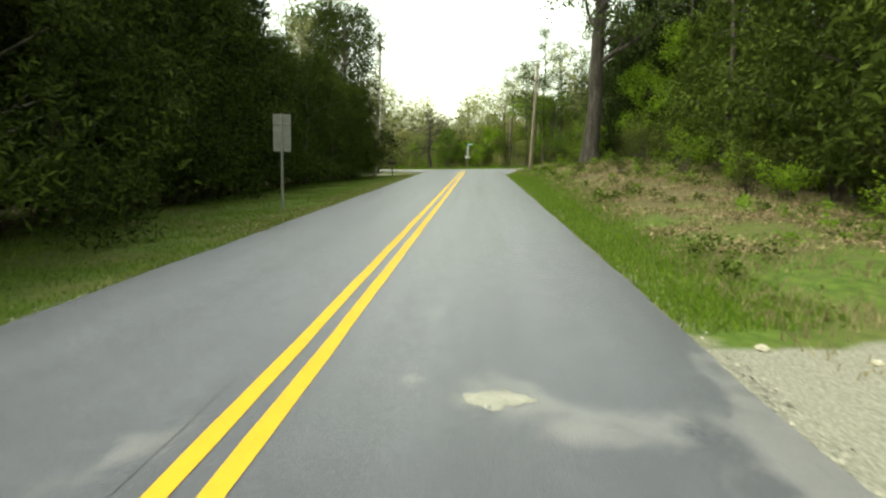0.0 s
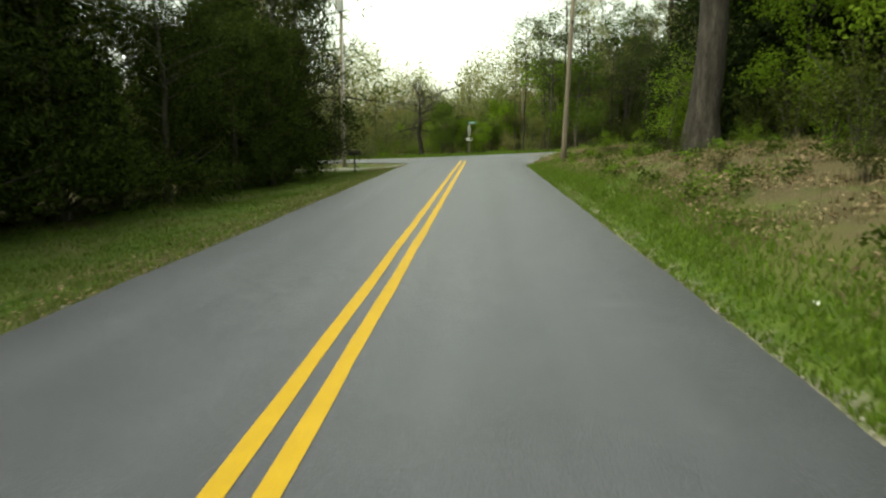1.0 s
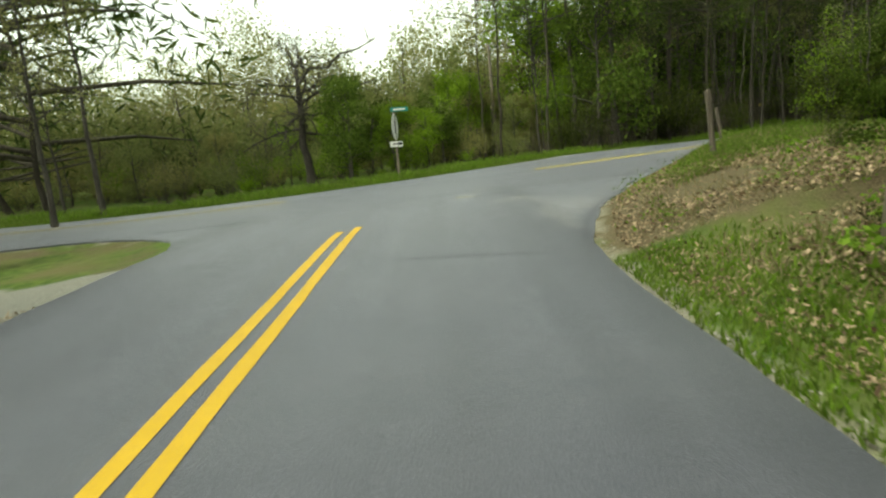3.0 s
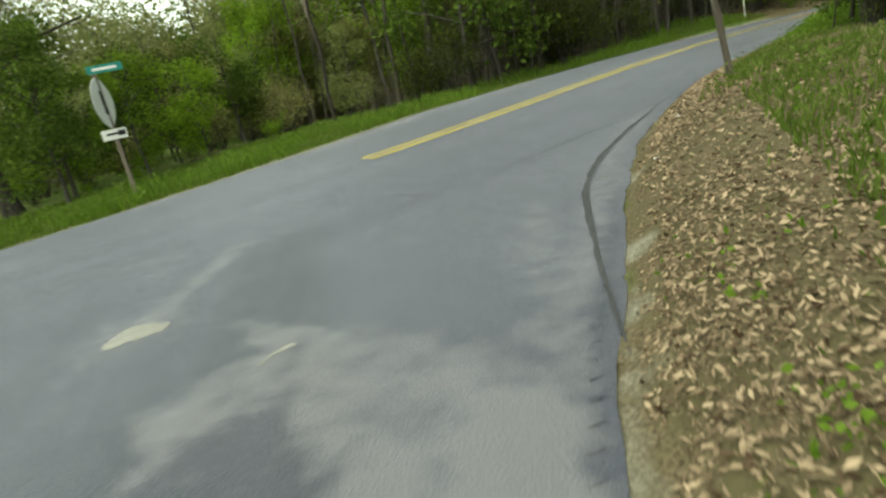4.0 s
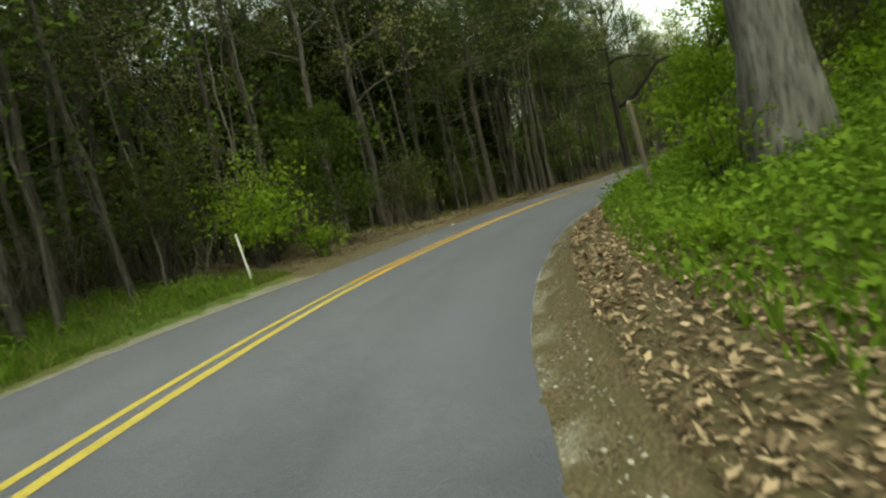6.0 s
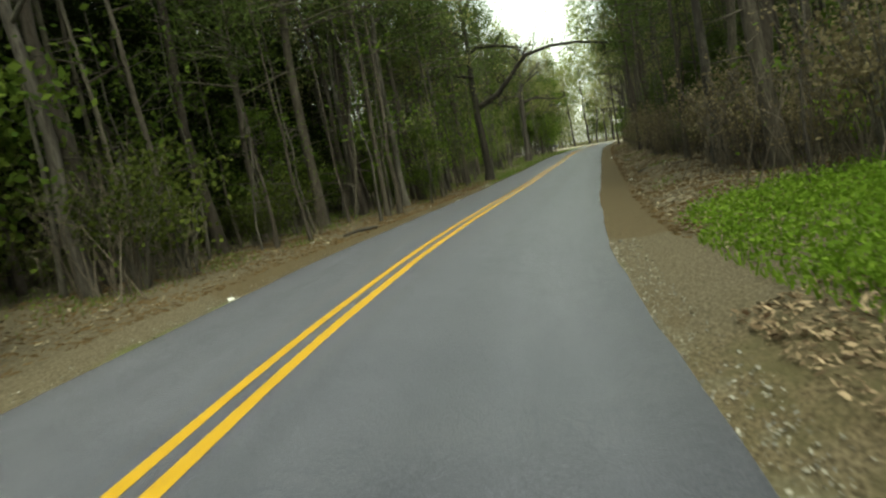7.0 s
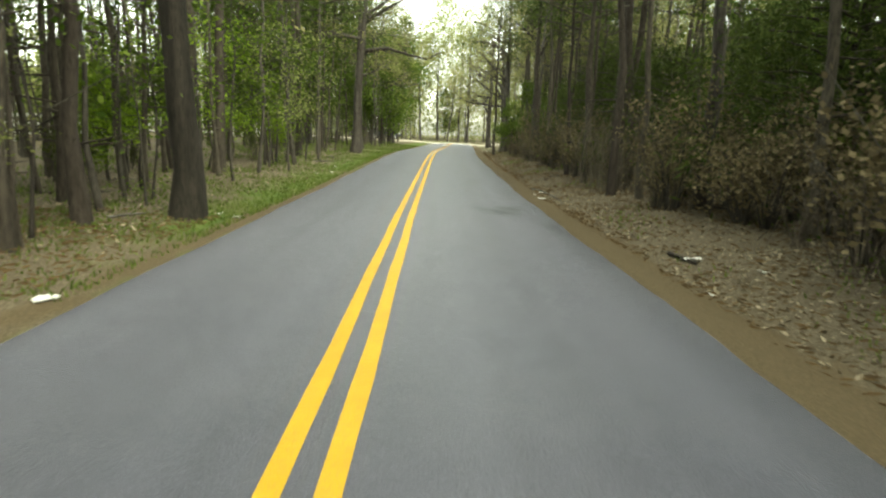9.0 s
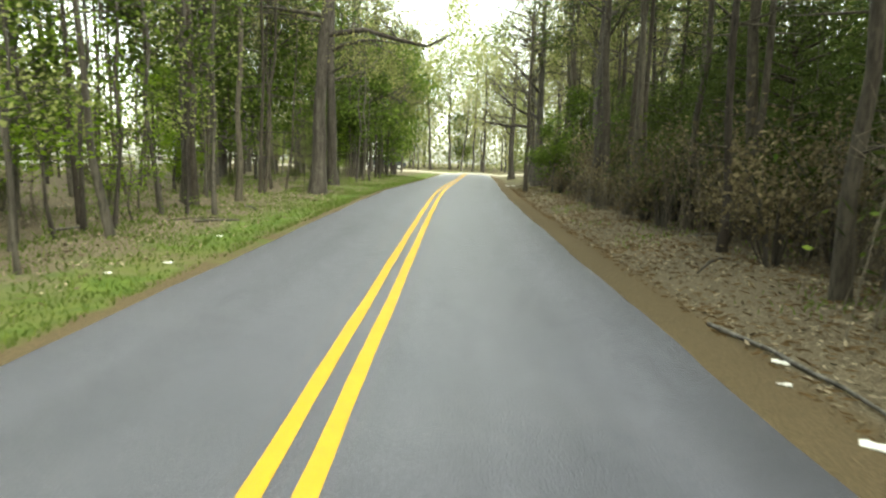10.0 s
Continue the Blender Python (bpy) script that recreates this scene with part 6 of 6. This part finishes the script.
def route_sign():
    x, y = -0.02, 70.5
    t = thing("route_sign", "route marker sign assembly with a green street name blade", "road sign", (x, y, gz(x, y) - 0.15), 8)
    green = material("sign_green", ((0.02, 0.2, 0.17), (0.03, 0.25, 0.2), (0.02, 0.16, 0.14)), scale=8, rough=0.5, bump=0.02)
    bm = bmesh.new()
    box_bm(bm, (0.085, 0.085, 2.6), (0, 0, 1.3), 0.012)
    part("post", bm_mesh("post", bm, M_POLE), t)
    bm = bmesh.new()
    box_bm(bm, (0.64, 0.008, 0.15), (0.22, 0, 2.68), 0.002)
    blade = part("street_name_blade", bm_mesh("street_name_blade", bm, green), t, "green street name blade")
    bm = bmesh.new()
    box_bm(bm, (0.44, 0.003, 0.05), (0.22, -0.006, 2.68))
    part("lettering", bm_mesh("lettering", bm, M_WHITE), blade, "white bar in place of the lettering")
    # shield panel: a rounded plate with a dark middle bar
    outline = [(math.sin(a) * 0.3 * (1 - 0.12 * math.cos(2 * a)), math.cos(a) * 0.48) for a in np.linspace(0, 2 * math.pi, 28, endpoint=False)]
    v = [(px, 0.0, pz) for px, pz in outline] + [(px, -0.008, pz) for px, pz in outline]
    n = len(outline)
    f = [tuple(range(n)), tuple(range(n, 2 * n))[::-1]] + [(i, n + i, n + (i + 1) % n, (i + 1) % n) for i in range(n)]
    shield = part("shield", mesh_of("shield", v, f, M_WHITE), t, "white rounded route shield")
    shield.matrix_basis = pose(0, -0.06, 2.06, 0, 0, 66)
    bm = bmesh.new()
    box_bm(bm, (0.09, 0.004, 0.46), (0, -0.012, 0.0), 0.001)
    part("numeral", bm_mesh("numeral", bm, M_BLACK), shield, "dark bar in place of the number")
    bm = bmesh.new()
    box_bm(bm, (0.46, 0.006, 0.2), (0, -0.05, 1.44), 0.002)
    plate = part("arrow_plate", bm_mesh("arrow_plate", bm, M_WHITE), t, "white plate with a dark arrow mark")
    bm = bmesh.new()
    box_bm(bm, (0.13, 0.003, 0.1), (0.14, -0.056, 1.45), 0.001)
    box_bm(bm, (0.22, 0.003, 0.04), (-0.03, -0.056, 1.45), 0.001)
    part("arrow", bm_mesh("arrow", bm, M_BLACK), plate)


def mailbox():
    x, y = -4.83, 51.0
    t = thing("mailbox", "black rural mailbox on a thin post beside a driveway", "mailbox", (x, y, gz(x, y) - 0.1), 6)
    part("post", mesh_of("post", *revolve([(0.035, 0), (0.035, 0.98)], 8), M_BLACK, smooth=True), t)
    prof = [(-0.1, 0), (0.1, 0)] + [(0.1 * math.cos(a), 0.12 + 0.1 * math.sin(a)) for a in np.linspace(0, math.pi, 9)]
    v = [(-0.28, py, pz) for py, pz in prof] + [(0.28, py, pz) for py, pz in prof]
    n = len(prof)
    f = [tuple(range(n))[::-1], tuple(range(n, 2 * n))] + [(i, (i + 1) % n, n + (i + 1) % n, n + i) for i in range(n)]
    body = part("box", mesh_of("box", v, f, M_BLACK), t)
    body.matrix_basis = pose(0, 0, 0.94)
    vd = [(0.283, py * 1.05, pz * 1.03 - 0.002) for py, pz in prof] + [(0.295, py * 1.05, pz * 1.03 - 0.002) for py, pz in prof]
    part("door", mesh_of("door", vd, f, M_BLACK), body)
    bm = bmesh.new()
    box_bm(bm, (0.16, 0.006, 0.035), (0.1, -0.106, 0.14), 0.001)
    part("flag", bm_mesh("flag", bm, material("red_flag", ((0.3, 0.03, 0.03), (0.36, 0.04, 0.03), (0.25, 0.02, 0.02)), rough=0.5, bump=0)), body, "dull red signal flag")


def fence_post(at, height, r, label, tilt=(0, 0), mat=None):
    t = thing("fence_post", label, "post", (0, 0, 0))
    t.matrix_basis = pose(at[0], at[1], gz(*at) - 0.15, tilt[0], tilt[1], -20)
    h = height + 0.15
    bm = bmesh.new()
    v, f = revolve([(r * 1.08, 0), (r, 0.3), (r * 0.96, h * 0.5), (r * 1.02, h * 0.8), (r * 0.93, h - 0.02), (r * 0.7, h)], 9)
    v = [(px * (1 + 0.12 * math.sin(pz * 7 + px * 30)), py * (1 + 0.1 * math.cos(pz * 5)), pz + (0.02 * px / r if pz > h - 0.1 else 0)) for px, py, pz in v]
    bm.free()
    part("shaft", mesh_of("shaft", v, f, mat or M_POLE), t)
    part("staple", mesh_of("staple", *tube([(r, 0.01, h * 0.8), (r + 0.02, 0, h * 0.79), (r, -0.01, h * 0.78)], (0.004, 0.004, 0.004), 5), M_STEEL), t)


M_POST = material("grey_weathered_post", ((0.085, 0.07, 0.056), (0.16, 0.135, 0.11), (0.05, 0.042, 0.035)), scale=5, rough=0.95, bump=0.8, fine=26, stretch=(2, 2, 0.15))
sign_back()
route_sign()
mailbox()
fence_post((9.14, 64.2), 1.05, 0.045, "weathered grey-brown leaning fence post on the leafy bank", (0, -10), M_POST)
fence_post((6.31, 58.5), 1.15, 0.052, "grey weathered fence post with a dark rotten foot", (0, -5), M_POST)
fence_post((21.4, 72.5), 1.0, 0.03, "thin leaning grey stake on the weedy bank", (0, -9))
fence_post((22.3, 80.5), 0.95, 0.022, "white marker stake at the wood's edge", (0, -6), M_WHITE)


# ---- the paddock fence behind the trees ----
def paddock_fence():
    t = thing("paddock_fence", "white three-rail board fence behind the trees", "fence", (0, 0, 0))
    post, rail = bmesh.new(), bmesh.new()
    box_bm(post, (0.14, 0.14, 1.6), (0, 0, 0.6), 0.015)
    box_bm(rail, (2.4, 0.04, 0.15), (1.2, -0.09, 0), 0.008)
    pm, rm = bm_mesh("fence_post", post, M_WHITE), bm_mesh("rail", rail, M_WHITE)
    for k in range(27):
        x, y = 54 + 2.4 * k, 98 + 0.02 * k
        z = gz(x, y)
        part("upright", pm, t).matrix_basis = pose(x, y, z)
        for h in (0.4, 0.8, 1.2):
            part("rail", rm, t).matrix_basis = pose(x, y, z + h)


paddock_fence()


# ---- far junction: cross road, house, parked car ----
def far_end():
    y = np.arange(58, 112, 1.5)
    mids = np.stack([131.5 + 0.12 * (y - 80), y], 1)
    z = ground_z(mids[:, 0], mids[:, 1])
    v, f = [], []
    for i, (m, zz) in enumerate(zip(mids, z)):
        v += [(m[0] - 3.0, m[1], zz + 0.1), (m[0], m[1], zz + 0.16), (m[0] + 3.0, m[1], zz + 0.1), (m[0] + 3.02, m[1], zz - 0.1), (m[0] - 3.02, m[1], zz - 0.1)]
    for i in range(len(y) - 1):
        a, b = i * 5, i * 5 + 5
        f += [(a, a + 1, b + 1, b), (a + 1, a + 2, b + 2, b + 1), (a + 2, a + 3, b + 3, b + 2), (a + 4, a, b, b + 4)]
    tagged(new("cross_road", mesh_of("cross_road", v, f, M_GRAVEL)), "pale sunlit cross road at the end of the straight", "road", kind="structure")


M_CARPAINT = material("dark_blue_car_paint", ((0.02, 0.024, 0.035), (0.03, 0.034, 0.045), (0.02, 0.022, 0.03)), rough=0.3, bump=0, spec=0.5)


def car(at, turn_z):
    t = thing("parked_car", "dark car with a pale roof standing at the far junction", "car", (*at, gz(*at) + 0.13), turn_z)
    glass = material("dark_glass", ((0.01, 0.012, 0.014), (0.015, 0.017, 0.02), (0.01, 0.01, 0.012)), rough=0.12, bump=0, spec=0.5)
    body = bmesh.new()
    prof = [(-2.2, 0.35), (-2.25, 0.75), (-1.6, 0.95), (-0.9, 1.0), (1.9, 1.0), (2.2, 0.9), (2.22, 0.4)]
    L = [body.verts.new((x, -0.85, z)) for x, z in prof]
    R = [body.verts.new((x, 0.85, z)) for x, z in prof]
    body.faces.new(L)
    body.faces.new(R[::-1])
    for i in range(len(prof)):
        j = (i + 1) % len(prof)
        body.faces.new((L[j], L[i], R[i], R[j]))
    bmesh.ops.bevel(body, geom=list(body.edges), offset=0.05, segments=2, affect="EDGES")
    part("body", bm_mesh("body", body, M_CARPAINT), t)
    cab = bmesh.new()
    prof = [(-0.95, 0.98), (-0.35, 1.48), (1.4, 1.5), (1.95, 0.98)]
    L = [cab.verts.new((x, -0.74 + 0.1 * (z > 1.2), z)) for x, z in prof]
    R = [cab.verts.new((x, 0.74 - 0.1 * (z > 1.2), z)) for x, z in prof]
    cab.faces.new(L)
    cab.faces.new(R[::-1])
    for i in range(4):
        j = (i + 1) % 4
        cab.faces.new((L[j], L[i], R[i], R[j]))
    part("window", bm_mesh("window", cab, glass), t, "dark tinted windows")
    roof = bmesh.new()
    box_bm(roof, (1.7, 1.3, 0.06), (0.52, 0, 1.52), 0.02)
    part("roof", bm_mesh("roof", roof, M_WHITE), t)
    for x in (-1.4, 1.35):
        for y in (-0.84, 0.84):
            wheel = part("wheel", mesh_of("wheel", *revolve([(0.2, -0.1), (0.32, -0.09), (0.33, 0), (0.32, 0.09), (0.2, 0.1)], 16), M_BLACK, smooth=True), t)
            wheel.matrix_basis = pose(x, y, 0.33, 90)
            part("rim", mesh_of("rim", *revolve([(0.19, -0.105), (0.19, 0.105)], 12), M_STEEL), wheel)
    for y in (-0.6, 0.6):
        lamp = bmesh.new()
        box_bm(lamp, (0.04, 0.3, 0.14), (-2.26, y, 0.68), 0.01)
        part("headlight", bm_mesh("headlight", lamp, M_STEEL), t)


def house():
    t = thing("white_house", "small white house behind roadside trees", "house", (142, 91.5, gz(142, 91.5) - 0.1), 8)
    bm = bmesh.new()
    box_bm(bm, (6, 3.2, 4.6), (0, 0, 2.3))
    part("wall", bm_mesh("wall", bm, M_WHITE), t)
    v = [(-3.3, -1.9, 4.55), (3.3, -1.9, 4.55), (3.3, 1.9, 4.55), (-3.3, 1.9, 4.55), (-3.3, 0, 5.9), (3.3, 0, 5.9), (-3.3, -1.9, 4.45), (3.3, -1.9, 4.45), (3.3, 1.9, 4.45), (-3.3, 1.9, 4.45)]
    part("roof", mesh_of("roof", v, [(0, 1, 5, 4), (2, 3, 4, 5), (0, 4, 3), (1, 2, 5), (6, 7, 1, 0), (7, 8, 2, 1), (8, 9, 3, 2), (9, 6, 0, 3), (9, 8, 7, 6)], M_STEEL), t, "grey metal roof")


far_end()
car((132.0, 87.6), 98)
house()
for x, y, k in ((133, 88.2, 0.45), (134.5, 90.5, 0.5), (132.5, 92.5, 0.45), (136, 86.8, 0.4)):
    plant("dull", x, y, k)
stand("bud", [(139, 84.5, 0.9), (146, 79, 1.1), (145, 73, 1.1), (150, 86, 1.2), (141, 68, 1.0), (138, 98, 1.0), (152, 76, 1.3), (148, 95, 1.2)])


# ---- scraps, stones, fallen wood ----
def scrap(at, size, seed, label="crumpled white scrap of litter lying on the ground", mat=None, lift=0.0):
    rng = np.random.default_rng(seed)
    n = 5
    u = np.linspace(-0.5, 0.5, n)
    v = [(x * size, y * size * 0.55, size * 0.16 * rng.uniform(0, 1) + 0.012) for y in u for x in u]
    v += [(x, y, z - 0.01) for x, y, z in v]
    f = []
    for k, flip in ((0, False), (n * n, True)):
        for i in range(n - 1):
            for j in range(n - 1):
                q = (k + i * n + j, k + i * n + j + 1, k + (i + 1) * n + j + 1, k + (i + 1) * n + j)
                f.append(q[::-1] if flip else q)
    z = max(gz(*at), float(road_z(at[0], at[1])[0]) if fillet(np.array([at[0]]), np.array([at[1]]))[0][0] < 0 else -9)
    ob = new("litter", mesh_of("litter", v, f, mat or M_WHITE))
    ob.matrix_basis = pose(at[0], at[1], z + lift, 0, 0, float(rng.uniform(0, 360)))
    tagged(ob, label, "litter", "scraps of litter")


for k, (x, y, size) in enumerate(((56.0, 74.85, 0.42), (54.95, 74.4, 0.2), (54.3, 75.3, 0.14), (42.6, 75.05, 0.25), (50.0, 74.1, 0.25), (58.0, 82.15, 0.16), (57.85, 81.8, 0.17), (52.7, 81.65, 0.3),
                                  (68.5, 82.3, 0.16), (71.1, 82.65, 0.16), (67.6, 82.6, 0.12), (65.75, 75.55, 0.2), (64.2, 75.75, 0.24), (65.2, 75.8, 0.14), (101, 75.2, 0.4), (100.4, 75.6, 0.3), (89.3, 75.1, 0.2), (30.4, 80.75, 0.22), (36.1, 82.5, 0.2),
                                  (43.4, 81.75, 0.14), (51.4, 81.6, 0.12), (45.0, 81.2, 0.25), (7.9, 63.55, 0.16), (9.5, 65.5, 0.13), (7.0, 62.6, 0.09), (7.25, 63.5, 0.08), (3.45, 40.7, 0.12), (3.85, 28.3, 0.14), (15.15, 70.6, 0.15), (5.0, 50.5, 0.12), (48.4, 74.7, 0.14), (46, 73.8, 0.12))):
    scrap((x, y), size * 0.72, 200 + k)


def stone(at, r, seed, mat, label):
    rng = np.random.default_rng(seed)
    bm = bmesh.new()
    bmesh.ops.create_icosphere(bm, subdivisions=2, radius=r)
    for q in bm.verts:
        q.co *= 1 + rng.normal(0, 0.1)
        q.co.z *= 0.6
    ob = new("stone", bm_mesh("stone", bm, mat))
    ob.matrix_basis = pose(at[0], at[1], gz(*at) + r * 0.25, 0, 0, float(rng.uniform(0, 360)))
    tagged(ob, label, "stone", "stones at the road edge")


for k, (x, y, r) in enumerate(((14.3, 70.2, 0.07), (14.2, 70.25, 0.05), (5.4, 12.9, 0.07), (4.4, 13.4, 0.05), (3.7, 13.8, 0.06), (4.1, 12.2, 0.05), (12.9, 68.5, 0.04), (14.6, 69.6, 0.05), (9.4, 66.1, 0.05))):
    stone((x, y), r, 300 + k, M_GRAVEL, "pale rough stone beside the asphalt edge")


def fallen_branch(points, r, label, mat=None, twigs=3, seed=1):
    rng = np.random.default_rng(seed)
    w = Wood()
    p = np.array([(x, y, gz(x, y) + r * 0.8 + 0.01) for x, y in points])
    p[1:-1, 2] += rng.uniform(0, 0.02, len(p) - 2)
    w.add(p, r * np.linspace(1, 0.5, len(p)), 7)
    ob = new("fallen_branch", mesh_of("fallen_branch", np.concatenate(w.v), w.f, mat or M_BARK, smooth=True))
    tagged(ob, label, "branch", "fallen branches")


fallen_branch([(66.95, 75.7), (66.5, 75.62), (66.0, 75.52), (65.5, 75.46), (65.1, 75.4), (64.5, 75.33), (63.8, 75.3)], 0.026, "long grey fallen branch beside the pine straw", M_PALE_BARK)
for k, (x, y, a, ln, r) in enumerate(((34.5, 74.52, 0.5, 0.34, 0.04), (34.72, 74.58, 0.1, 0.2, 0.03), (34.36, 74.58, 1.1, 0.18, 0.03), (34.6, 74.64, 0.8, 0.2, 0.025), (34.0, 74.32, 2.4, 0.3, 0.02), (34.7, 74.37, 2.0, 0.16, 0.022))):
    fallen_branch([(x + ln * q * math.cos(a), y + ln * q * math.sin(a) + 0.04 * abs(q)) for q in (-0.5, -0.1, 0.2, 0.5)], r, "pale broken piece of bleached wood on the bank", M_SAND, seed=40 + k)
fallen_branch([(38.0, 81.6), (37.4, 81.9), (36.8, 82.0)], 0.05, "dark fallen branch under the saplings", seed=6)
for k in range(34):
    sx = planter.uniform(36, 100)
    side = 1 if k % 3 else -1
    d0 = (W2R if side > 0 else W2L) + planter.uniform(1.2, 5)
    x, y = spot(sx, side * d0)
    a = planter.uniform(0, 6.28)
    ln = planter.uniform(0.4, 1.3)
    fallen_branch([(float(x) + ln * q * math.cos(a), float(y) + ln * q * math.sin(a)) for q in (-0.5, 0, 0.5)], planter.uniform(0.012, 0.035), "small fallen branch on pine straw and leaves", M_PALE_BARK if k % 2 else M_BARK, seed=20 + k)


# ---- wear on the road ----


def edge_band(line, u0, u1, inner, outer, mat, label, seed, name="road_stain", lift=0.009):
    """A ragged band along a rounded corner's edge, measured inward from it."""
    rng = np.random.default_rng(seed)
    n = 160
    u = np.linspace(u0, u1, n)
    i = np.arange(len(line))
    px, py = np.interp(u * (len(line) - 1), i, line[:, 0]), np.interp(u * (len(line) - 1), i, line[:, 1])
    tx, ty = np.gradient(px), np.gradient(py)
    k = np.hypot(tx, ty)
    nx, ny = -ty / k, tx / k
    fade = np.sin(np.pi * np.linspace(0.01, 0.99, n) ** 0.8)
    rag = 1 + 0.16 * np.sin(u * 27 + seed) + 0.1 * np.sin(u * 63) + 0.07 * np.sin(u * 140) + rng.normal(0, 0.02, n)
    a, b = np.full(n, inner), inner + (outer - inner) * fade * rag
    v = []
    for q in (0, 0.5, 1.0):
        o = a + (b - a) * q
        x, y = px + nx * o, py + ny * o
        z = road_z(x, y) + lift
        v.append(np.stack([x, y, z], 1))
    v = np.concatenate(v)
    f = [(r * n + j, r * n + j + 1, (r + 1) * n + j + 1, (r + 1) * n + j) for r in (0, 1) for j in range(n - 1)]
    tagged(new(name, mesh_of(name, v, f, mat)), label, "road stain", "patches on the asphalt", "structure")


def worn_patch(outline, mat, label, seed, cell=0.035, soft_edge=0.4, thin=0.0):
    """A thin blotchy skin on the asphalt inside a rough outline, breaking up towards its edge."""
    poly = np.array(outline, float)
    ends = np.roll(poly, 1, axis=0)
    lo, hi = poly.min(0) - 0.1, poly.max(0) + 0.1
    gx, gy = np.arange(lo[0], hi[0], cell), np.arange(lo[1], hi[1], cell)
    keep = []
    for i, x in enumerate(gx):
        for j, y in enumerate(gy):
            inside = np.count_nonzero(((poly[:, 1] > y) != (ends[:, 1] > y)) & (x < (ends[:, 0] - poly[:, 0]) * (y - poly[:, 1]) / (ends[:, 1] - poly[:, 1] + 1e-9) + poly[:, 0])) % 2
            e = ends - poly
            u = np.clip(((x - poly[:, 0]) * e[:, 0] + (y - poly[:, 1]) * e[:, 1]) / (e ** 2).sum(1), 0, 1)
            gap = float(np.hypot(poly[:, 0] + u * e[:, 0] - x, poly[:, 1] + u * e[:, 1] - y).min()) * (1 if inside else -1)
            n = noise.noise((x * 2.3, y * 1.6, seed)) * 0.8 + noise.noise((x * 6, y * 4.5, seed + 3)) * 0.6 + noise.noise((x * 17, y * 13, seed + 5)) * 0.45
            if n > thin + 0.25 - 0.9 * min(max(gap / soft_edge, -1.2), 1):
                keep.append((i, j))
    ids = {}
    faces = [tuple(ids.setdefault(k, len(ids)) for k in ((i, j), (i + 1, j), (i + 1, j + 1), (i, j + 1))) for i, j in keep]
    g = np.array(list(ids), float) * cell + lo
    v = np.column_stack([g, road_z(g[:, 0], g[:, 1]) + 0.008])
    tagged(new("road_stain", mesh_of("road_stain", v, faces, mat)), label, "road stain", "patches on the asphalt", "structure")


M_CHALK = material("chalky_spill", ((0.22, 0.215, 0.2), (0.36, 0.35, 0.32), (0.18, 0.175, 0.165)), scale=4, rough=0.9, bump=0.3, fine=50)
worn_patch([(1.75, 61.6), (2.2, 61.7), (2.25, 62.2), (1.8, 62.1)], M_CHALK, "small white worn mark on the asphalt", 6, 0.02, 0.14, 0.05)
worn_patch([(3.0, 60.6), (3.35, 60.75), (3.3, 60.95), (3.0, 60.8)], M_CHALK, "small white worn mark on the asphalt", 9, 0.02, 0.14, 0.05)
worn_patch([(1.08, 12.28), (1.2, 12.1), (1.42, 12.06), (1.72, 12.27), (1.62, 12.52), (1.35, 12.42)], M_CHALK, "white chalky spill on the asphalt", 11, 0.02, 0.14, 0.05)

M_LIP = material("dark_crack_filler", ((0.036, 0.036, 0.04), (0.055, 0.055, 0.06), (0.075, 0.075, 0.08)), scale=4, rough=0.8, bump=0.3)
edge_band(SEAM, 0.0, 1.0, -0.02, 0.05, M_LIP, "dark crack along the old asphalt edge", 13)


def sand_patch(sx, o, ln, wide, seed):
    """A small drift of pale sand lying beside the asphalt."""
    rng = np.random.default_rng(seed)
    x0, y0 = spot(sx, W2R + o)
    h = float(np.interp(sx, S, HEAD))
    n = 40
    a = np.linspace(0, 2 * np.pi, n, endpoint=False)
    k = 1 + 0.2 * np.sin(2 * a + rng.uniform(0, 6)) + 0.14 * np.sin(5 * a + rng.uniform(0, 6)) + 0.08 * np.sin(9 * a + rng.uniform(0, 6))
    v = []
    for q in (0.0, 0.4, 0.75, 1.0):
        px, py = ln * k * q * np.cos(a), wide * k * q * np.sin(a)
        x, y = x0 + px * math.sin(h) + py * math.cos(h), y0 + px * math.cos(h) - py * math.sin(h)
        v.append(np.stack([x, y, ground_z(x, y) + 0.022 * (1 - q * q) + 0.012 - 0.02 * (q == 1.0)], 1))
    f = [(r * n + j, r * n + (j + 1) % n, (r + 1) * n + (j + 1) % n, (r + 1) * n + j) for r in range(3) for j in range(n)]
    tagged(new("sand_patch", mesh_of("sand_patch", np.concatenate(v), f, M_SAND, smooth=True)), "small drift of pale sand beside the asphalt", "sand", "drifts of sand", "structure")


for k, (sx, o, ln, wide) in enumerate(((5.4, 1.55, 0.2, 0.16), (4.9, 1.9, 0.12, 0.14), (11.6, 0.16, 0.5, 0.13), (12.6, 0.14, 0.55, 0.12), (14.9, 0.22, 0.3, 0.1), (6.9, 0.95, 0.1, 0.1), (8.2, 0.75, 0.3, 0.07), (9.6, 0.45, 0.35, 0.08))):
    sand_patch(sx, o, ln, wide, 500 + k)

# small yellow boundary tag nailed to a stem in the wood
bm = bmesh.new()
box_bm(bm, (0.13, 0.01, 0.17), (0, 0, 0), 0.003)
tag_sheet = new("boundary_tag", bm_mesh("boundary_tag", bm, material("yellow_sheet", ((0.6, 0.5, 0.03), (0.68, 0.56, 0.05), (0.5, 0.4, 0.04)), rough=0.5, bump=0.05)))
tag_sheet.matrix_basis = pose(19.97, 83.08, 1.29, 0, 4, -25)
tagged(tag_sheet, "small bright yellow tag nailed to a thin tree", "tag")
plant("sapling", 20.0, 83.16, 1.1, 3, 0)
